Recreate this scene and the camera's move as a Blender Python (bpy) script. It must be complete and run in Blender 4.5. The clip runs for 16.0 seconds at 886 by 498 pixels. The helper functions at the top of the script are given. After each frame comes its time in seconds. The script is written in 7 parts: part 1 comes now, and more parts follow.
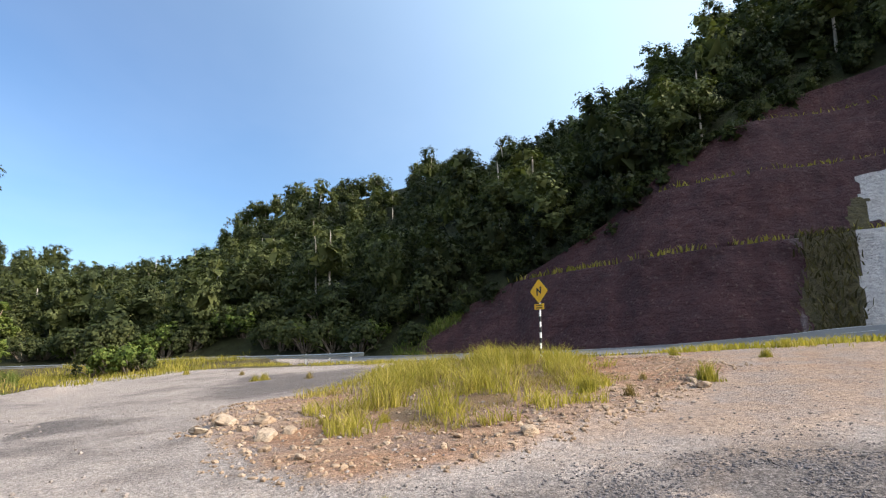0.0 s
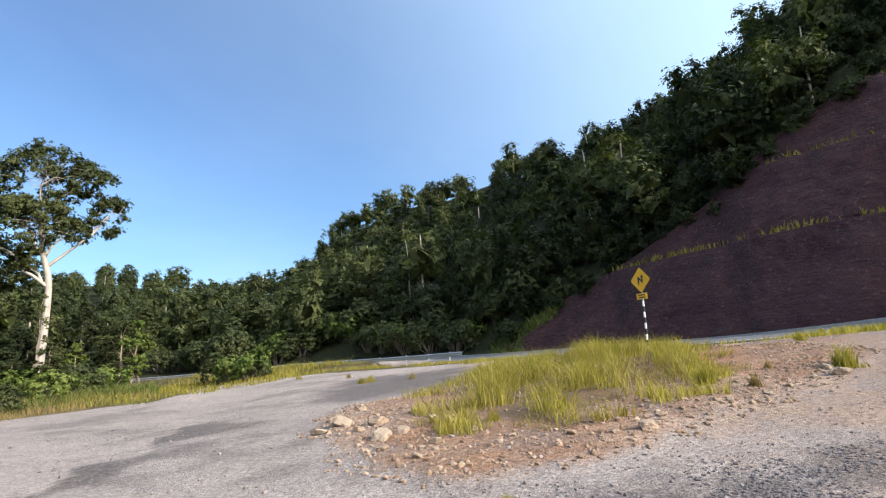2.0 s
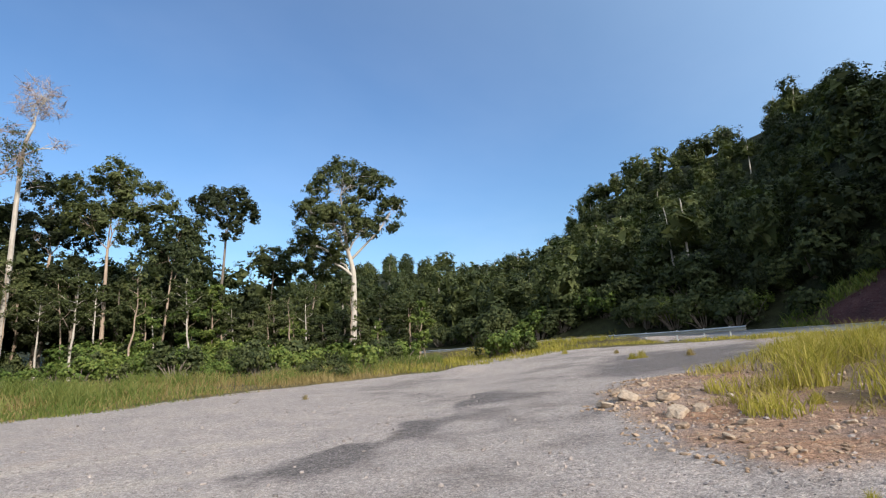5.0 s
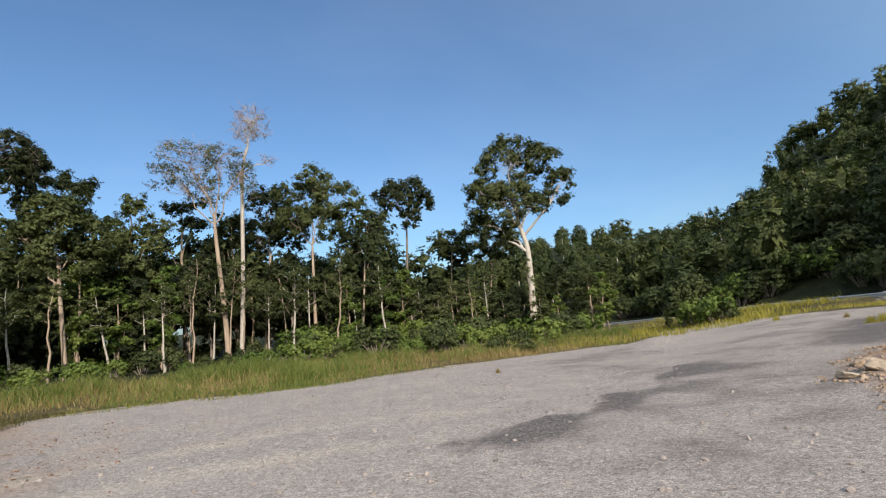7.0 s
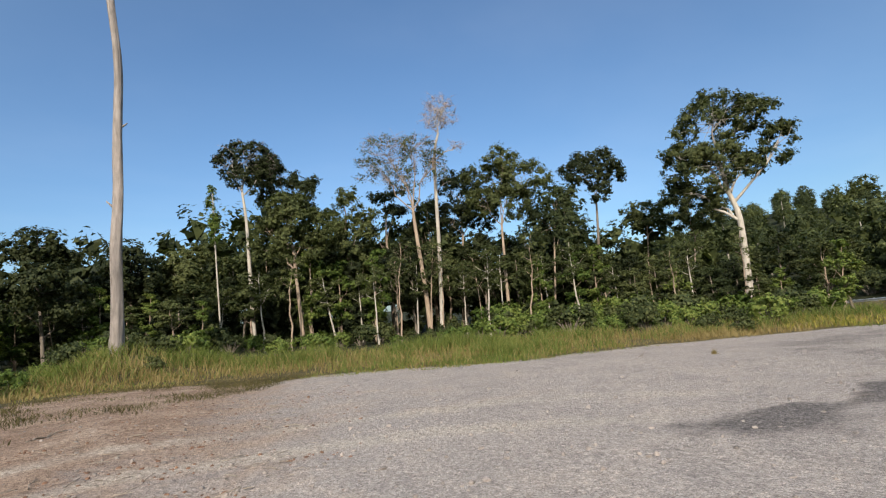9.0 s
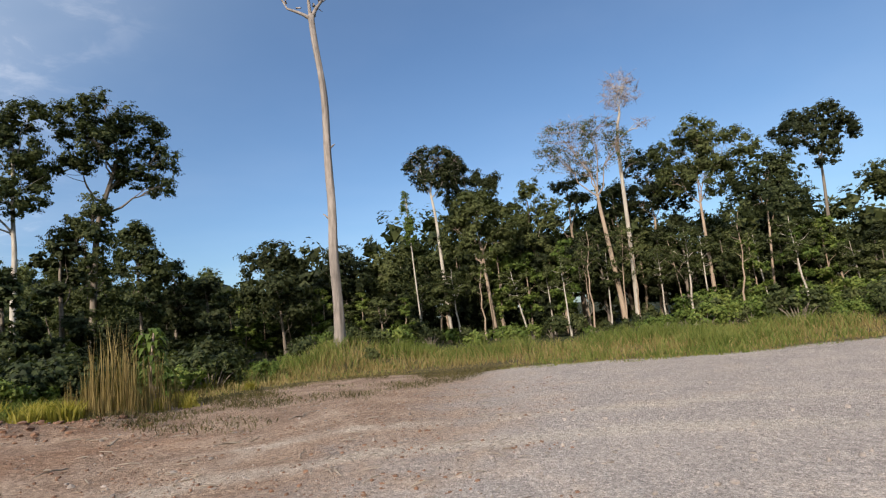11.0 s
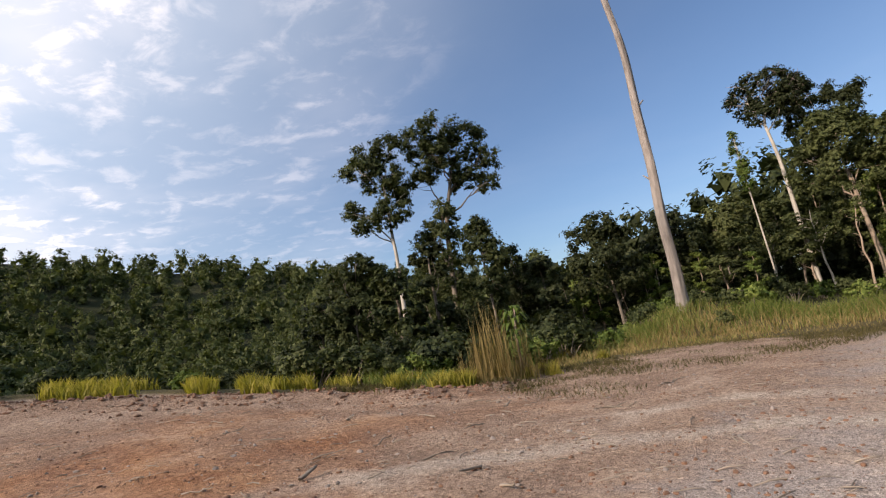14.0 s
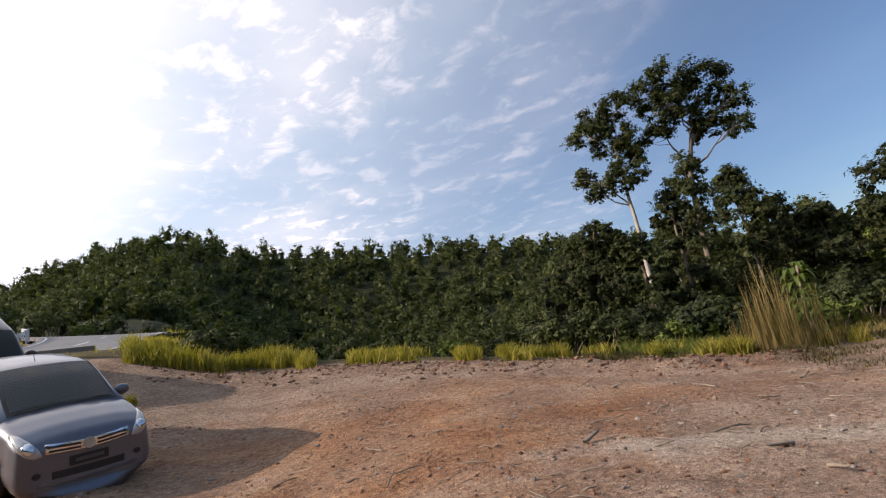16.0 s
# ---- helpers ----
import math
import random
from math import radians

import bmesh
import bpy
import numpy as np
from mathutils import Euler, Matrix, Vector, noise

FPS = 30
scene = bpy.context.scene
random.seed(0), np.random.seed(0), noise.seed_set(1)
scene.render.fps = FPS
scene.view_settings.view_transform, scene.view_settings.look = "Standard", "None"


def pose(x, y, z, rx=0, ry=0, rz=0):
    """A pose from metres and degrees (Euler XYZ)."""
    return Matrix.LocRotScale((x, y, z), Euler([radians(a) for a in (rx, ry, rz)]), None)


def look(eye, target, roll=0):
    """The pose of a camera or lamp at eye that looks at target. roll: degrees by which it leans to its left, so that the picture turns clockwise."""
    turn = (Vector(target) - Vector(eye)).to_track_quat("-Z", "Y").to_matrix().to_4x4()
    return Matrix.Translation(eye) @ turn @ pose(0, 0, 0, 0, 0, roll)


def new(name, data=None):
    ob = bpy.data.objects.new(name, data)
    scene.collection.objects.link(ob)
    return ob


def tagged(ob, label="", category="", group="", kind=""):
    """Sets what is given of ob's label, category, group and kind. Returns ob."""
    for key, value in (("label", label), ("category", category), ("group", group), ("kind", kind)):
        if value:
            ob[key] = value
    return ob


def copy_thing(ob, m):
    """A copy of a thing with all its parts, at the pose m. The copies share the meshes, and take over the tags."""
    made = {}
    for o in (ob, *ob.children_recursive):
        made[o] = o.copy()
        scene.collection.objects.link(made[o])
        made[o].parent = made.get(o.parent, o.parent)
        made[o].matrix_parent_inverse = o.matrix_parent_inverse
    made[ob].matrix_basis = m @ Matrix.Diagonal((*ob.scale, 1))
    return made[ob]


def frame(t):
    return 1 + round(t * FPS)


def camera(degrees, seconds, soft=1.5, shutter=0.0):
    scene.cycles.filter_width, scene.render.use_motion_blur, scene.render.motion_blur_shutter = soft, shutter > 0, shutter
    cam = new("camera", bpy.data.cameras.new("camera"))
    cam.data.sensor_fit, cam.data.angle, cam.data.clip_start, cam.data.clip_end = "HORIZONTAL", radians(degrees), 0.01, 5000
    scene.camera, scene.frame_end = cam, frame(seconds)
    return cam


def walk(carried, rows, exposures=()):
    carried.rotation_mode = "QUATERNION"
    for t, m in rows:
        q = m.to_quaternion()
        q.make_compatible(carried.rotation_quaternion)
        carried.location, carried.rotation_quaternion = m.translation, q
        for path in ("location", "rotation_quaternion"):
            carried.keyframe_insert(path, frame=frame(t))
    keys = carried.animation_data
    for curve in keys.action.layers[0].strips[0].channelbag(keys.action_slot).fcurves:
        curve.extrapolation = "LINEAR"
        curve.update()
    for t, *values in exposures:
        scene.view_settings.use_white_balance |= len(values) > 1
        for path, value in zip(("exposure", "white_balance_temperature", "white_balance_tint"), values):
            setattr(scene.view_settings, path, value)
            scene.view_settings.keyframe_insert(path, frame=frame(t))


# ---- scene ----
# ------------------------------------------------------------------ camera
cam = camera(79.5, 16.0, 1.2)
PATH = [
    (0.0, 0.216, 0.858, 1.565, 100.55, -0.11, -14.13),
    (0.5, 0.21, 0.86, 1.561, 100.29, 0.54, -13.65),
    (1.0, 0.185, 0.866, 1.56, 100.25, 1.8, -11.76),
    (1.5, 0.14, 0.874, 1.564, 100.48, 2.69, -8.63),
    (2.0, 0.069, 0.882, 1.565, 100.55, 2.35, -4.06),
    (2.5, -0.0, 0.885, 1.564, 100.53, 1.27, 0.24),
    (3.0, -0.076, 0.882, 1.561, 100.3, 0.58, 5.0),
    (3.5, -0.141, 0.875, 1.556, 99.98, 0.16, 9.18),
    (4.0, -0.216, 0.86, 1.552, 99.71, 0.55, 14.19),
    (6.5, -0.512, 0.729, 1.528, 98.18, 4.88, 35.75),
    (7.0, -0.583, 0.675, 1.523, 97.87, 5.02, 41.51),
    (7.5, -0.642, 0.619, 1.521, 97.76, 6.04, 46.83),
    (8.0, -0.698, 0.556, 1.516, 97.41, 4.78, 52.11),
    (8.5, -0.741, 0.498, 1.511, 97.11, 4.8, 56.67),
    (9.0, -0.78, 0.434, 1.513, 97.24, 4.8, 61.55),
    (11.5, -0.888, 0.061, 1.532, 98.52, 7.18, 87.14),
    (12.0, -0.889, -0.029, 1.537, 98.86, 8.26, 93.13),
    (12.5, -0.881, -0.109, 1.545, 99.38, 7.82, 98.36),
    (13.0, -0.865, -0.197, 1.553, 99.89, 8.42, 104.29),
    (13.5, -0.842, -0.278, 1.555, 100.06, 9.16, 109.89),
    (14.0, -0.809, -0.362, 1.554, 100.01, 9.76, 115.84),
    (14.5, -0.769, -0.442, 1.555, 100.05, 9.86, 121.63),
    (15.0, -0.713, -0.525, 1.561, 100.47, 9.6, 128.14),
    (15.5, -0.653, -0.596, 1.569, 100.99, 10.38, 134.42),
    (16.0, -0.577, -0.668, 1.575, 101.43, 10.39, 141.26),
]
walk(cam, [(t, pose(*v)) for t, *v in PATH],
     exposures=[(0.0, 0.9, 6500, 12), (3.6, 0.7, 6050, 13), (6.0, 0.42, 6250, 10), (9.0, 0.36, 6450, 10), (12.0, 0.38, 6750, 15), (14.0, 0.3, 6950, 19), (16.0, 0.2, 6950, 20)])

# ------------------------------------------------------------------ light
SUN_AZ, SUN_EL = -120.0, 28.0      # degrees; azimuth counts to the left of +y


def bearing(az, r, z=0.0):
    a = radians(az)
    return Vector((-math.sin(a) * r, math.cos(a) * r, z))


sun_data = bpy.data.lights.new("sun", "SUN")
sun_data.energy, sun_data.angle, sun_data.color = 4.3, radians(0.6), (1.0, 0.91, 0.78)
sun = new("sun", sun_data)
sun.matrix_world = look(bearing(SUN_AZ, 100 * math.cos(radians(SUN_EL)), 100 * math.sin(radians(SUN_EL))), (0, 0, 0))

world = bpy.data.worlds.new("sky")
scene.world = world
world.use_nodes = True
wn, wl = world.node_tree.nodes, world.node_tree.links
wn.clear()
sky = wn.new("ShaderNodeTexSky")
sky.sky_type, sky.sun_disc = "NISHITA", False
sky.sun_elevation, sky.sun_rotation = radians(SUN_EL), radians(-SUN_AZ)
sky.altitude, sky.air_density, sky.dust_density, sky.ozone_density = 150, 1.0, 1.8, 2.5
coord = wn.new("ShaderNodeTexCoord")
# thin broken cloud: the direction is laid on a flat layer overhead
sep = wn.new("ShaderNodeSeparateXYZ")
wl.new(coord.outputs["Generated"], sep.inputs[0])


def wmath(op, a, b=None, c=None, clamp=False):
    n = wn.new("ShaderNodeMath")
    n.operation, n.use_clamp = op, clamp
    for i, v in enumerate((a, b, c)):
        if v is None:
            continue
        if isinstance(v, (int, float)):
            n.inputs[i].default_value = v
        else:
            wl.new(v, n.inputs[i])
    return n.outputs[0]


def wramp(fac, lo, hi):
    n = wn.new("ShaderNodeMapRange")
    n.interpolation_type = "SMOOTHSTEP"
    wl.new(fac, n.inputs[0])
    n.inputs[1].default_value, n.inputs[2].default_value = lo, hi
    return n.outputs[0]


up_safe = wmath("MAXIMUM", wmath("ADD", sep.outputs[2], 0.09), 0.03)
flat = wn.new("ShaderNodeCombineXYZ")
wl.new(wmath("DIVIDE", sep.outputs[0], up_safe), flat.inputs[0])
wl.new(wmath("DIVIDE", sep.outputs[1], up_safe), flat.inputs[1])
stretch = wn.new("ShaderNodeMapping")
stretch.inputs["Rotation"].default_value = (0, 0, radians(35))
stretch.inputs["Scale"].default_value = (1.0, 0.85, 1.0)
wl.new(flat.outputs[0], stretch.inputs[0])


def wnoise(scale, detail, rough, distort=0.0):
    n = wn.new("ShaderNodeTexNoise")
    n.inputs["Scale"].default_value, n.inputs["Detail"].default_value = scale, detail
    n.inputs["Roughness"].default_value, n.inputs["Distortion"].default_value = rough, distort
    wl.new(stretch.outputs[0], n.inputs["Vector"])
    return n.outputs["Fac"]


puffs = wramp(wnoise(7.5, 6, 0.6, 0.35), 0.48, 0.70)
veil = wramp(wnoise(0.8, 5, 0.55, 0.2), 0.36, 0.72)
# the cloud bank lies to the south-west of the clearing
bank_dir = bearing(180, 1.0, 0.5).normalized()
bank = wn.new("ShaderNodeVectorMath")
bank.operation = "DOT_PRODUCT"
norm = wn.new("ShaderNodeVectorMath")
norm.operation = "NORMALIZE"
wl.new(coord.outputs["Generated"], norm.inputs[0])
wl.new(norm.outputs[0], bank.inputs[0])
bank.inputs[1].default_value = bank_dir
near_bank = wramp(bank.outputs["Value"], 0.42, 0.96)
# high thin haze thickening towards the sun
glare = wn.new("ShaderNodeVectorMath")
glare.operation = "DOT_PRODUCT"
wl.new(norm.outputs[0], glare.inputs[0])
glare.inputs[1].default_value = bearing(SUN_AZ, math.cos(radians(SUN_EL)), math.sin(radians(SUN_EL)))
thick = wramp(glare.outputs["Value"], -0.5, 0.75)
cover = wmath("MULTIPLY", near_bank, wmath("ADD", wmath("MULTIPLY", wmath("MULTIPLY", puffs, wmath("ADD", veil, 0.25)), 0.95), wmath("ADD", wmath("MULTIPLY", veil, 0.42), 0.10)), None, True)
cover = wmath("ADD", cover, wmath("MULTIPLY", veil, 0.03), None, True)
cloud_col = wn.new("ShaderNodeRGB")
cloud_col.outputs[0].default_value = (9.6, 9.6, 9.8, 1)
tint = wn.new("ShaderNodeMix")
tint.data_type, tint.blend_type = "RGBA", "MULTIPLY"
tint.inputs["Factor"].default_value = 1.0
wl.new(sky.outputs[0], tint.inputs["A"])
tint.inputs["B"].default_value = (0.84, 1.0, 1.10, 1)
blend = wn.new("ShaderNodeMix")
blend.data_type = "RGBA"
wl.new(cover, blend.inputs["Factor"])
haze = wn.new("ShaderNodeMix")
haze.data_type = "RGBA"
wl.new(wmath("MULTIPLY", thick, 0.6), haze.inputs["Factor"])
wl.new(tint.outputs["Result"], haze.inputs["A"])
haze.inputs["B"].default_value = (7.2, 9.6, 11.6, 1)
wl.new(haze.outputs["Result"], blend.inputs["A"])
wl.new(cloud_col.outputs[0], blend.inputs["B"])
bg = wn.new("ShaderNodeBackground")
bg.inputs["Strength"].default_value = 0.11
# white haze in front of the sun, densest over the ravine side
halo = wn.new("ShaderNodeMix")
halo.data_type = "RGBA"
bright = wn.new("ShaderNodeVectorMath")
bright.operation = "DOT_PRODUCT"
wl.new(norm.outputs[0], bright.inputs[0])
bright.inputs[1].default_value = bearing(-148, math.cos(radians(26)), math.sin(radians(26)))
wl.new(wmath("MULTIPLY", wramp(bright.outputs["Value"], 0.68, 1.0), 0.85), halo.inputs["Factor"])
wl.new(blend.outputs["Result"], halo.inputs["A"])
halo.inputs["B"].default_value = (12.5, 12.3, 12.0, 1)
wl.new(halo.outputs["Result"], bg.inputs[0])
wout = wn.new("ShaderNodeOutputWorld")
wl.new(bg.outputs[0], wout.inputs[0])


# ------------------------------------------------------------------ materials
def material(name, build):
    m = bpy.data.materials.new(name)
    m.use_nodes = True
    nt = m.node_tree
    bsdf = nt.nodes["Principled BSDF"]
    build(nt, bsdf)
    return m


def node(nt, kind, **values):
    n = nt.nodes.new(kind)
    for k, v in values.items():
        n.inputs[k.replace("_", " ")].default_value = v
    return n


def noise_tex(nt, scale, detail=5, rough=0.6, vec=None, distort=0.0):
    n = node(nt, "ShaderNodeTexNoise", Scale=scale, Detail=detail, Roughness=rough, Distortion=distort)
    if vec is None:
        vec = nt.nodes.new("ShaderNodeTexCoord").outputs["Object"]
    nt.links.new(vec, n.inputs["Vector"])
    return n.outputs["Fac"]


def ramp(nt, fac, stops):
    n = nt.nodes.new("ShaderNodeValToRGB")
    el = n.color_ramp.elements
    while len(el) < len(stops):
        el.new(0.5)
    for e, (p, c) in zip(el, stops):
        e.position, e.color = p, (*c, 1)
    nt.links.new(fac, n.inputs[0])
    return n.outputs[0]


def mixc(nt, fac, a, b, mode="MIX"):
    n = nt.nodes.new("ShaderNodeMix")
    n.data_type, n.blend_type = "RGBA", mode
    for sock, v in (("Factor", fac), ("A", a), ("B", b)):
        s = n.inputs[sock]
        if isinstance(v, (int, float)):
            s.default_value = v
        elif isinstance(v, tuple):
            s.default_value = (*v, 1)
        else:
            nt.links.new(v, s)
    return n.outputs["Result"]


def maprange(nt, fac, lo, hi, a=0.0, b=1.0):
    n = nt.nodes.new("ShaderNodeMapRange")
    n.interpolation_type = "SMOOTHSTEP"
    nt.links.new(fac, n.inputs[0])
    for i, v in zip((1, 2, 3, 4), (lo, hi, a, b)):
        n.inputs[i].default_value = v
    return n.outputs[0]


def arith(nt, op, a, b, clamp=False):
    n = nt.nodes.new("ShaderNodeMath")
    n.operation, n.use_clamp = op, clamp
    for i, v in enumerate((a, b)):
        if isinstance(v, (int, float)):
            n.inputs[i].default_value = v
        else:
            nt.links.new(v, n.inputs[i])
    return n.outputs[0]


def bump(nt, bsdf, height, strength, dist=0.02):
    b = node(nt, "ShaderNodeBump", Strength=strength, Distance=dist)
    nt.links.new(height, b.inputs["Height"])
    nt.links.new(b.outputs[0], bsdf.inputs["Normal"])


def island(nt):
    return nt.nodes.new("ShaderNodeNewGeometry").outputs["Random Per Island"]


def attribute(nt, name):
    n = nt.nodes.new("ShaderNodeAttribute")
    n.attribute_name = name
    return n.outputs["Fac"]


def leaf_material(name, dark, mid, light, spread=0.16, gloss=0.62, through_light=0.25):
    """Foliage: a colour for every leaf, drifting slowly through the crown, a little light let through."""
    def build(nt, bsdf):
        slow = noise_tex(nt, spread, 3, 0.6, nt.nodes.new("ShaderNodeNewGeometry").outputs["Position"])
        mix = arith(nt, "ADD", arith(nt, "MULTIPLY", island(nt), 0.42), arith(nt, "MULTIPLY", slow, 0.68))
        per = nt.nodes.new("ShaderNodeObjectInfo").outputs["Random"]
        mix = arith(nt, "ADD", mix, arith(nt, "MULTIPLY", arith(nt, "SUBTRACT", per, 0.5), 0.22))
        col = ramp(nt, mix, [(0.25, dark), (0.52, mid), (0.85, light)])
        nt.links.new(col, bsdf.inputs["Base Color"])
        bsdf.inputs["Roughness"].default_value = gloss
        bsdf.inputs["Specular IOR Level"].default_value = 0.15
        tr = nt.nodes.new("ShaderNodeBsdfTranslucent")
        nt.links.new(mixc(nt, 1.0, col, (1.0, 1.1, 0.45), "MULTIPLY"), tr.inputs["Color"])
        ms = nt.nodes.new("ShaderNodeMixShader")
        ms.inputs[0].default_value = through_light
        nt.links.new(bsdf.outputs[0], ms.inputs[1])
        nt.links.new(tr.outputs[0], ms.inputs[2])
        nt.links.new(ms.outputs[0], nt.nodes["Material Output"].inputs[0])
    return material(name, build)


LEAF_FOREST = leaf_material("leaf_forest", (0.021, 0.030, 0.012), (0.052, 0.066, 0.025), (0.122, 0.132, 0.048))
LEAF_BRIGHT = leaf_material("leaf_bright", (0.045, 0.077, 0.016), (0.099, 0.141, 0.030), (0.208, 0.235, 0.060))
LEAF_OLIVE = leaf_material("leaf_olive", (0.032, 0.041, 0.015), (0.070, 0.084, 0.029), (0.138, 0.150, 0.056))
# dark leaves; also carries the shade of the hillside, rim thicket and ravine
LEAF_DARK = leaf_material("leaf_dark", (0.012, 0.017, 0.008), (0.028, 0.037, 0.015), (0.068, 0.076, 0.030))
LEAF_RUST = leaf_material("leaf_rust", (0.06, 0.05, 0.02), (0.11, 0.085, 0.035), (0.17, 0.13, 0.06))
GRASS_YELLOW = leaf_material("grass_yellow", (0.155, 0.150, 0.030), (0.315, 0.273, 0.052), (0.460, 0.370, 0.112), 0.5, 0.6, 0.45)
GRASS_GREEN = leaf_material("grass_green", (0.043, 0.072, 0.014), (0.101, 0.137, 0.029), (0.194, 0.202, 0.058), 0.4, 0.6, 0.35)
SCRUB = leaf_material("scrub_brown", (0.045, 0.038, 0.018), (0.085, 0.072, 0.030), (0.15, 0.125, 0.05), 0.5, 0.7, 0.25)
GRASS_DRY = leaf_material("grass_dry", (0.120, 0.088, 0.036), (0.232, 0.168, 0.068), (0.336, 0.264, 0.120), 0.6, 0.7, 0.3)


def bark_material(name, dark, light):
    def build(nt, bsdf):
        tc = nt.nodes.new("ShaderNodeTexCoord").outputs["Object"]
        mp = node(nt, "ShaderNodeMapping", Scale=(6, 6, 0.9))
        nt.links.new(tc, mp.inputs[0])
        streak = noise_tex(nt, 1.0, 6, 0.65, mp.outputs[0], 0.4)
        blotch = noise_tex(nt, 0.35, 4, 0.6, tc)
        f = arith(nt, "ADD", arith(nt, "MULTIPLY", streak, 0.6), arith(nt, "MULTIPLY", blotch, 0.45))
        nt.links.new(ramp(nt, f, [(0.33, dark), (0.62, light)]), bsdf.inputs["Base Color"])
        bsdf.inputs["Roughness"].default_value = 0.85
        bump(nt, bsdf, streak, 0.6, 0.05)
    return material(name, build)


BARK_PALE = bark_material("bark_pale", (0.20, 0.165, 0.13), (0.50, 0.45, 0.38))
BARK_TAN = bark_material("bark_tan", (0.17, 0.115, 0.08), (0.38, 0.29, 0.21))
BARK_DARK = bark_material("bark_dark", (0.07, 0.055, 0.04), (0.22, 0.18, 0.14))
DEADWOOD = bark_material("deadwood", (0.10, 0.082, 0.070), (0.31, 0.265, 0.235))
TWIG_PINK = bark_material("twig_pink", (0.20, 0.145, 0.13), (0.36, 0.28, 0.255))


def plain(name, color, rough=0.5, metal=0.0, vary=0.12, scale=8.0, relief=0.1):
    def build(nt, bsdf):
        n1 = noise_tex(nt, scale, 5, 0.65)
        lo = tuple(c * (1 - vary) for c in color)
        hi = tuple(min(1, c * (1 + vary)) for c in color)
        nt.links.new(ramp(nt, n1, [(0.3, lo), (0.7, hi)]), bsdf.inputs["Base Color"])
        nt.links.new(maprange(nt, n1, 0.2, 0.8, rough * 0.85, min(1, rough * 1.15)), bsdf.inputs["Roughness"])
        bsdf.inputs["Metallic"].default_value = metal
        if relief:
            bump(nt, bsdf, noise_tex(nt, scale * 6, 4, 0.6), relief, 0.01)
    return material(name, build)


def ground_build(nt, bsdf):
    tc = nt.nodes.new("ShaderNodeTexCoord").outputs["Object"]
    big = noise_tex(nt, 0.16, 5, 0.6, tc, 0.5)
    mid = noise_tex(nt, 0.9, 6, 0.65, tc, 0.3)
    fine = noise_tex(nt, 11.0, 6, 0.7, tc)
    grit = node(nt, "ShaderNodeTexVoronoi", Scale=38.0)
    nt.links.new(tc, grit.inputs["Vector"])
    specks = grit.outputs["Color"]
    spk = nt.nodes.new("ShaderNodeSeparateColor")
    nt.links.new(specks, spk.inputs[0])
    peb = node(nt, "ShaderNodeTexVoronoi", Scale=95.0)
    nt.links.new(tc, peb.inputs["Vector"])
    pk = nt.nodes.new("ShaderNodeSeparateColor")
    nt.links.new(peb.outputs["Color"], pk.inputs[0])
    sand = noise_tex(nt, 160.0, 3, 0.7, tc)
    gravel = ramp(nt, spk.outputs[0], [(0.0, (0.20, 0.175, 0.16)), (0.5, (0.36, 0.315, 0.285)), (1.0, (0.56, 0.50, 0.45))])
    tone = ramp(nt, mid, [(0.3, (0.38, 0.33, 0.305)), (0.5, (0.53, 0.455, 0.41)), (0.72, (0.68, 0.57, 0.485))])
    gravel = mixc(nt, 0.5, gravel, tone)
    # old dark surfacing showing in patches
    old = maprange(nt, arith(nt, "ADD", arith(nt, "MULTIPLY", big, 0.6), arith(nt, "MULTIPLY", mid, 0.4)), 0.49, 0.60)
    old = arith(nt, "MULTIPLY", old, attribute(nt, "old"))
    asphalt = ramp(nt, spk.outputs[1], [(0.0, (0.055, 0.049, 0.048)), (0.6, (0.145, 0.128, 0.124)), (1.0, (0.28, 0.25, 0.235))])
    old = arith(nt, "MAXIMUM", arith(nt, "MULTIPLY", old, 0.55), maprange(nt, arith(nt, "ADD", attribute(nt, "strip"), arith(nt, "MULTIPLY", arith(nt, "SUBTRACT", mid, 0.5), 1.1)), 0.22, 0.85, 0.0, 0.85))
    col = mixc(nt, old, gravel, asphalt)
    earth = arith(nt, "ADD", arith(nt, "MULTIPLY", mid, 0.6), arith(nt, "MULTIPLY", fine, 0.4))
    ochre = ramp(nt, earth, [(0.28, (0.150, 0.062, 0.028)), (0.44, (0.29, 0.128, 0.058)), (0.56, (0.40, 0.205, 0.100)), (0.72, (0.54, 0.36, 0.22))])
    tan = ramp(nt, earth, [(0.28, (0.165, 0.103, 0.072)), (0.44, (0.30, 0.203, 0.146)), (0.56, (0.41, 0.295, 0.218)), (0.72, (0.57, 0.46, 0.365))])
    patches = arith(nt, "ADD", arith(nt, "ADD", arith(nt, "MULTIPLY", big, 0.6), arith(nt, "MULTIPLY", noise_tex(nt, 0.45, 5, 0.65, tc, 0.6), 0.6)), arith(nt, "MULTIPLY", attribute(nt, "ochre"), 0.35))
    clay_tone = mixc(nt, maprange(nt, patches, 0.70, 1.05, 0.0, 0.9), tan, ochre)
    cl = attribute(nt, "clay")
    clay_mask = maprange(nt, arith(nt, "ADD", cl, arith(nt, "MULTIPLY", arith(nt, "SUBTRACT", mid, 0.5), 1.1)), 0.1, 0.72)
    col = mixc(nt, clay_mask, col, clay_tone)
    pale = maprange(nt, arith(nt, "ADD", attribute(nt, "track"), arith(nt, "MULTIPLY", arith(nt, "SUBTRACT", mid, 0.5), 1.2)), 0.36, 1.05, 0.0, 0.58)
    col = mixc(nt, pale, col, ramp(nt, fine, [(0.3, (0.50, 0.42, 0.34)), (0.7, (0.64, 0.57, 0.49))]))
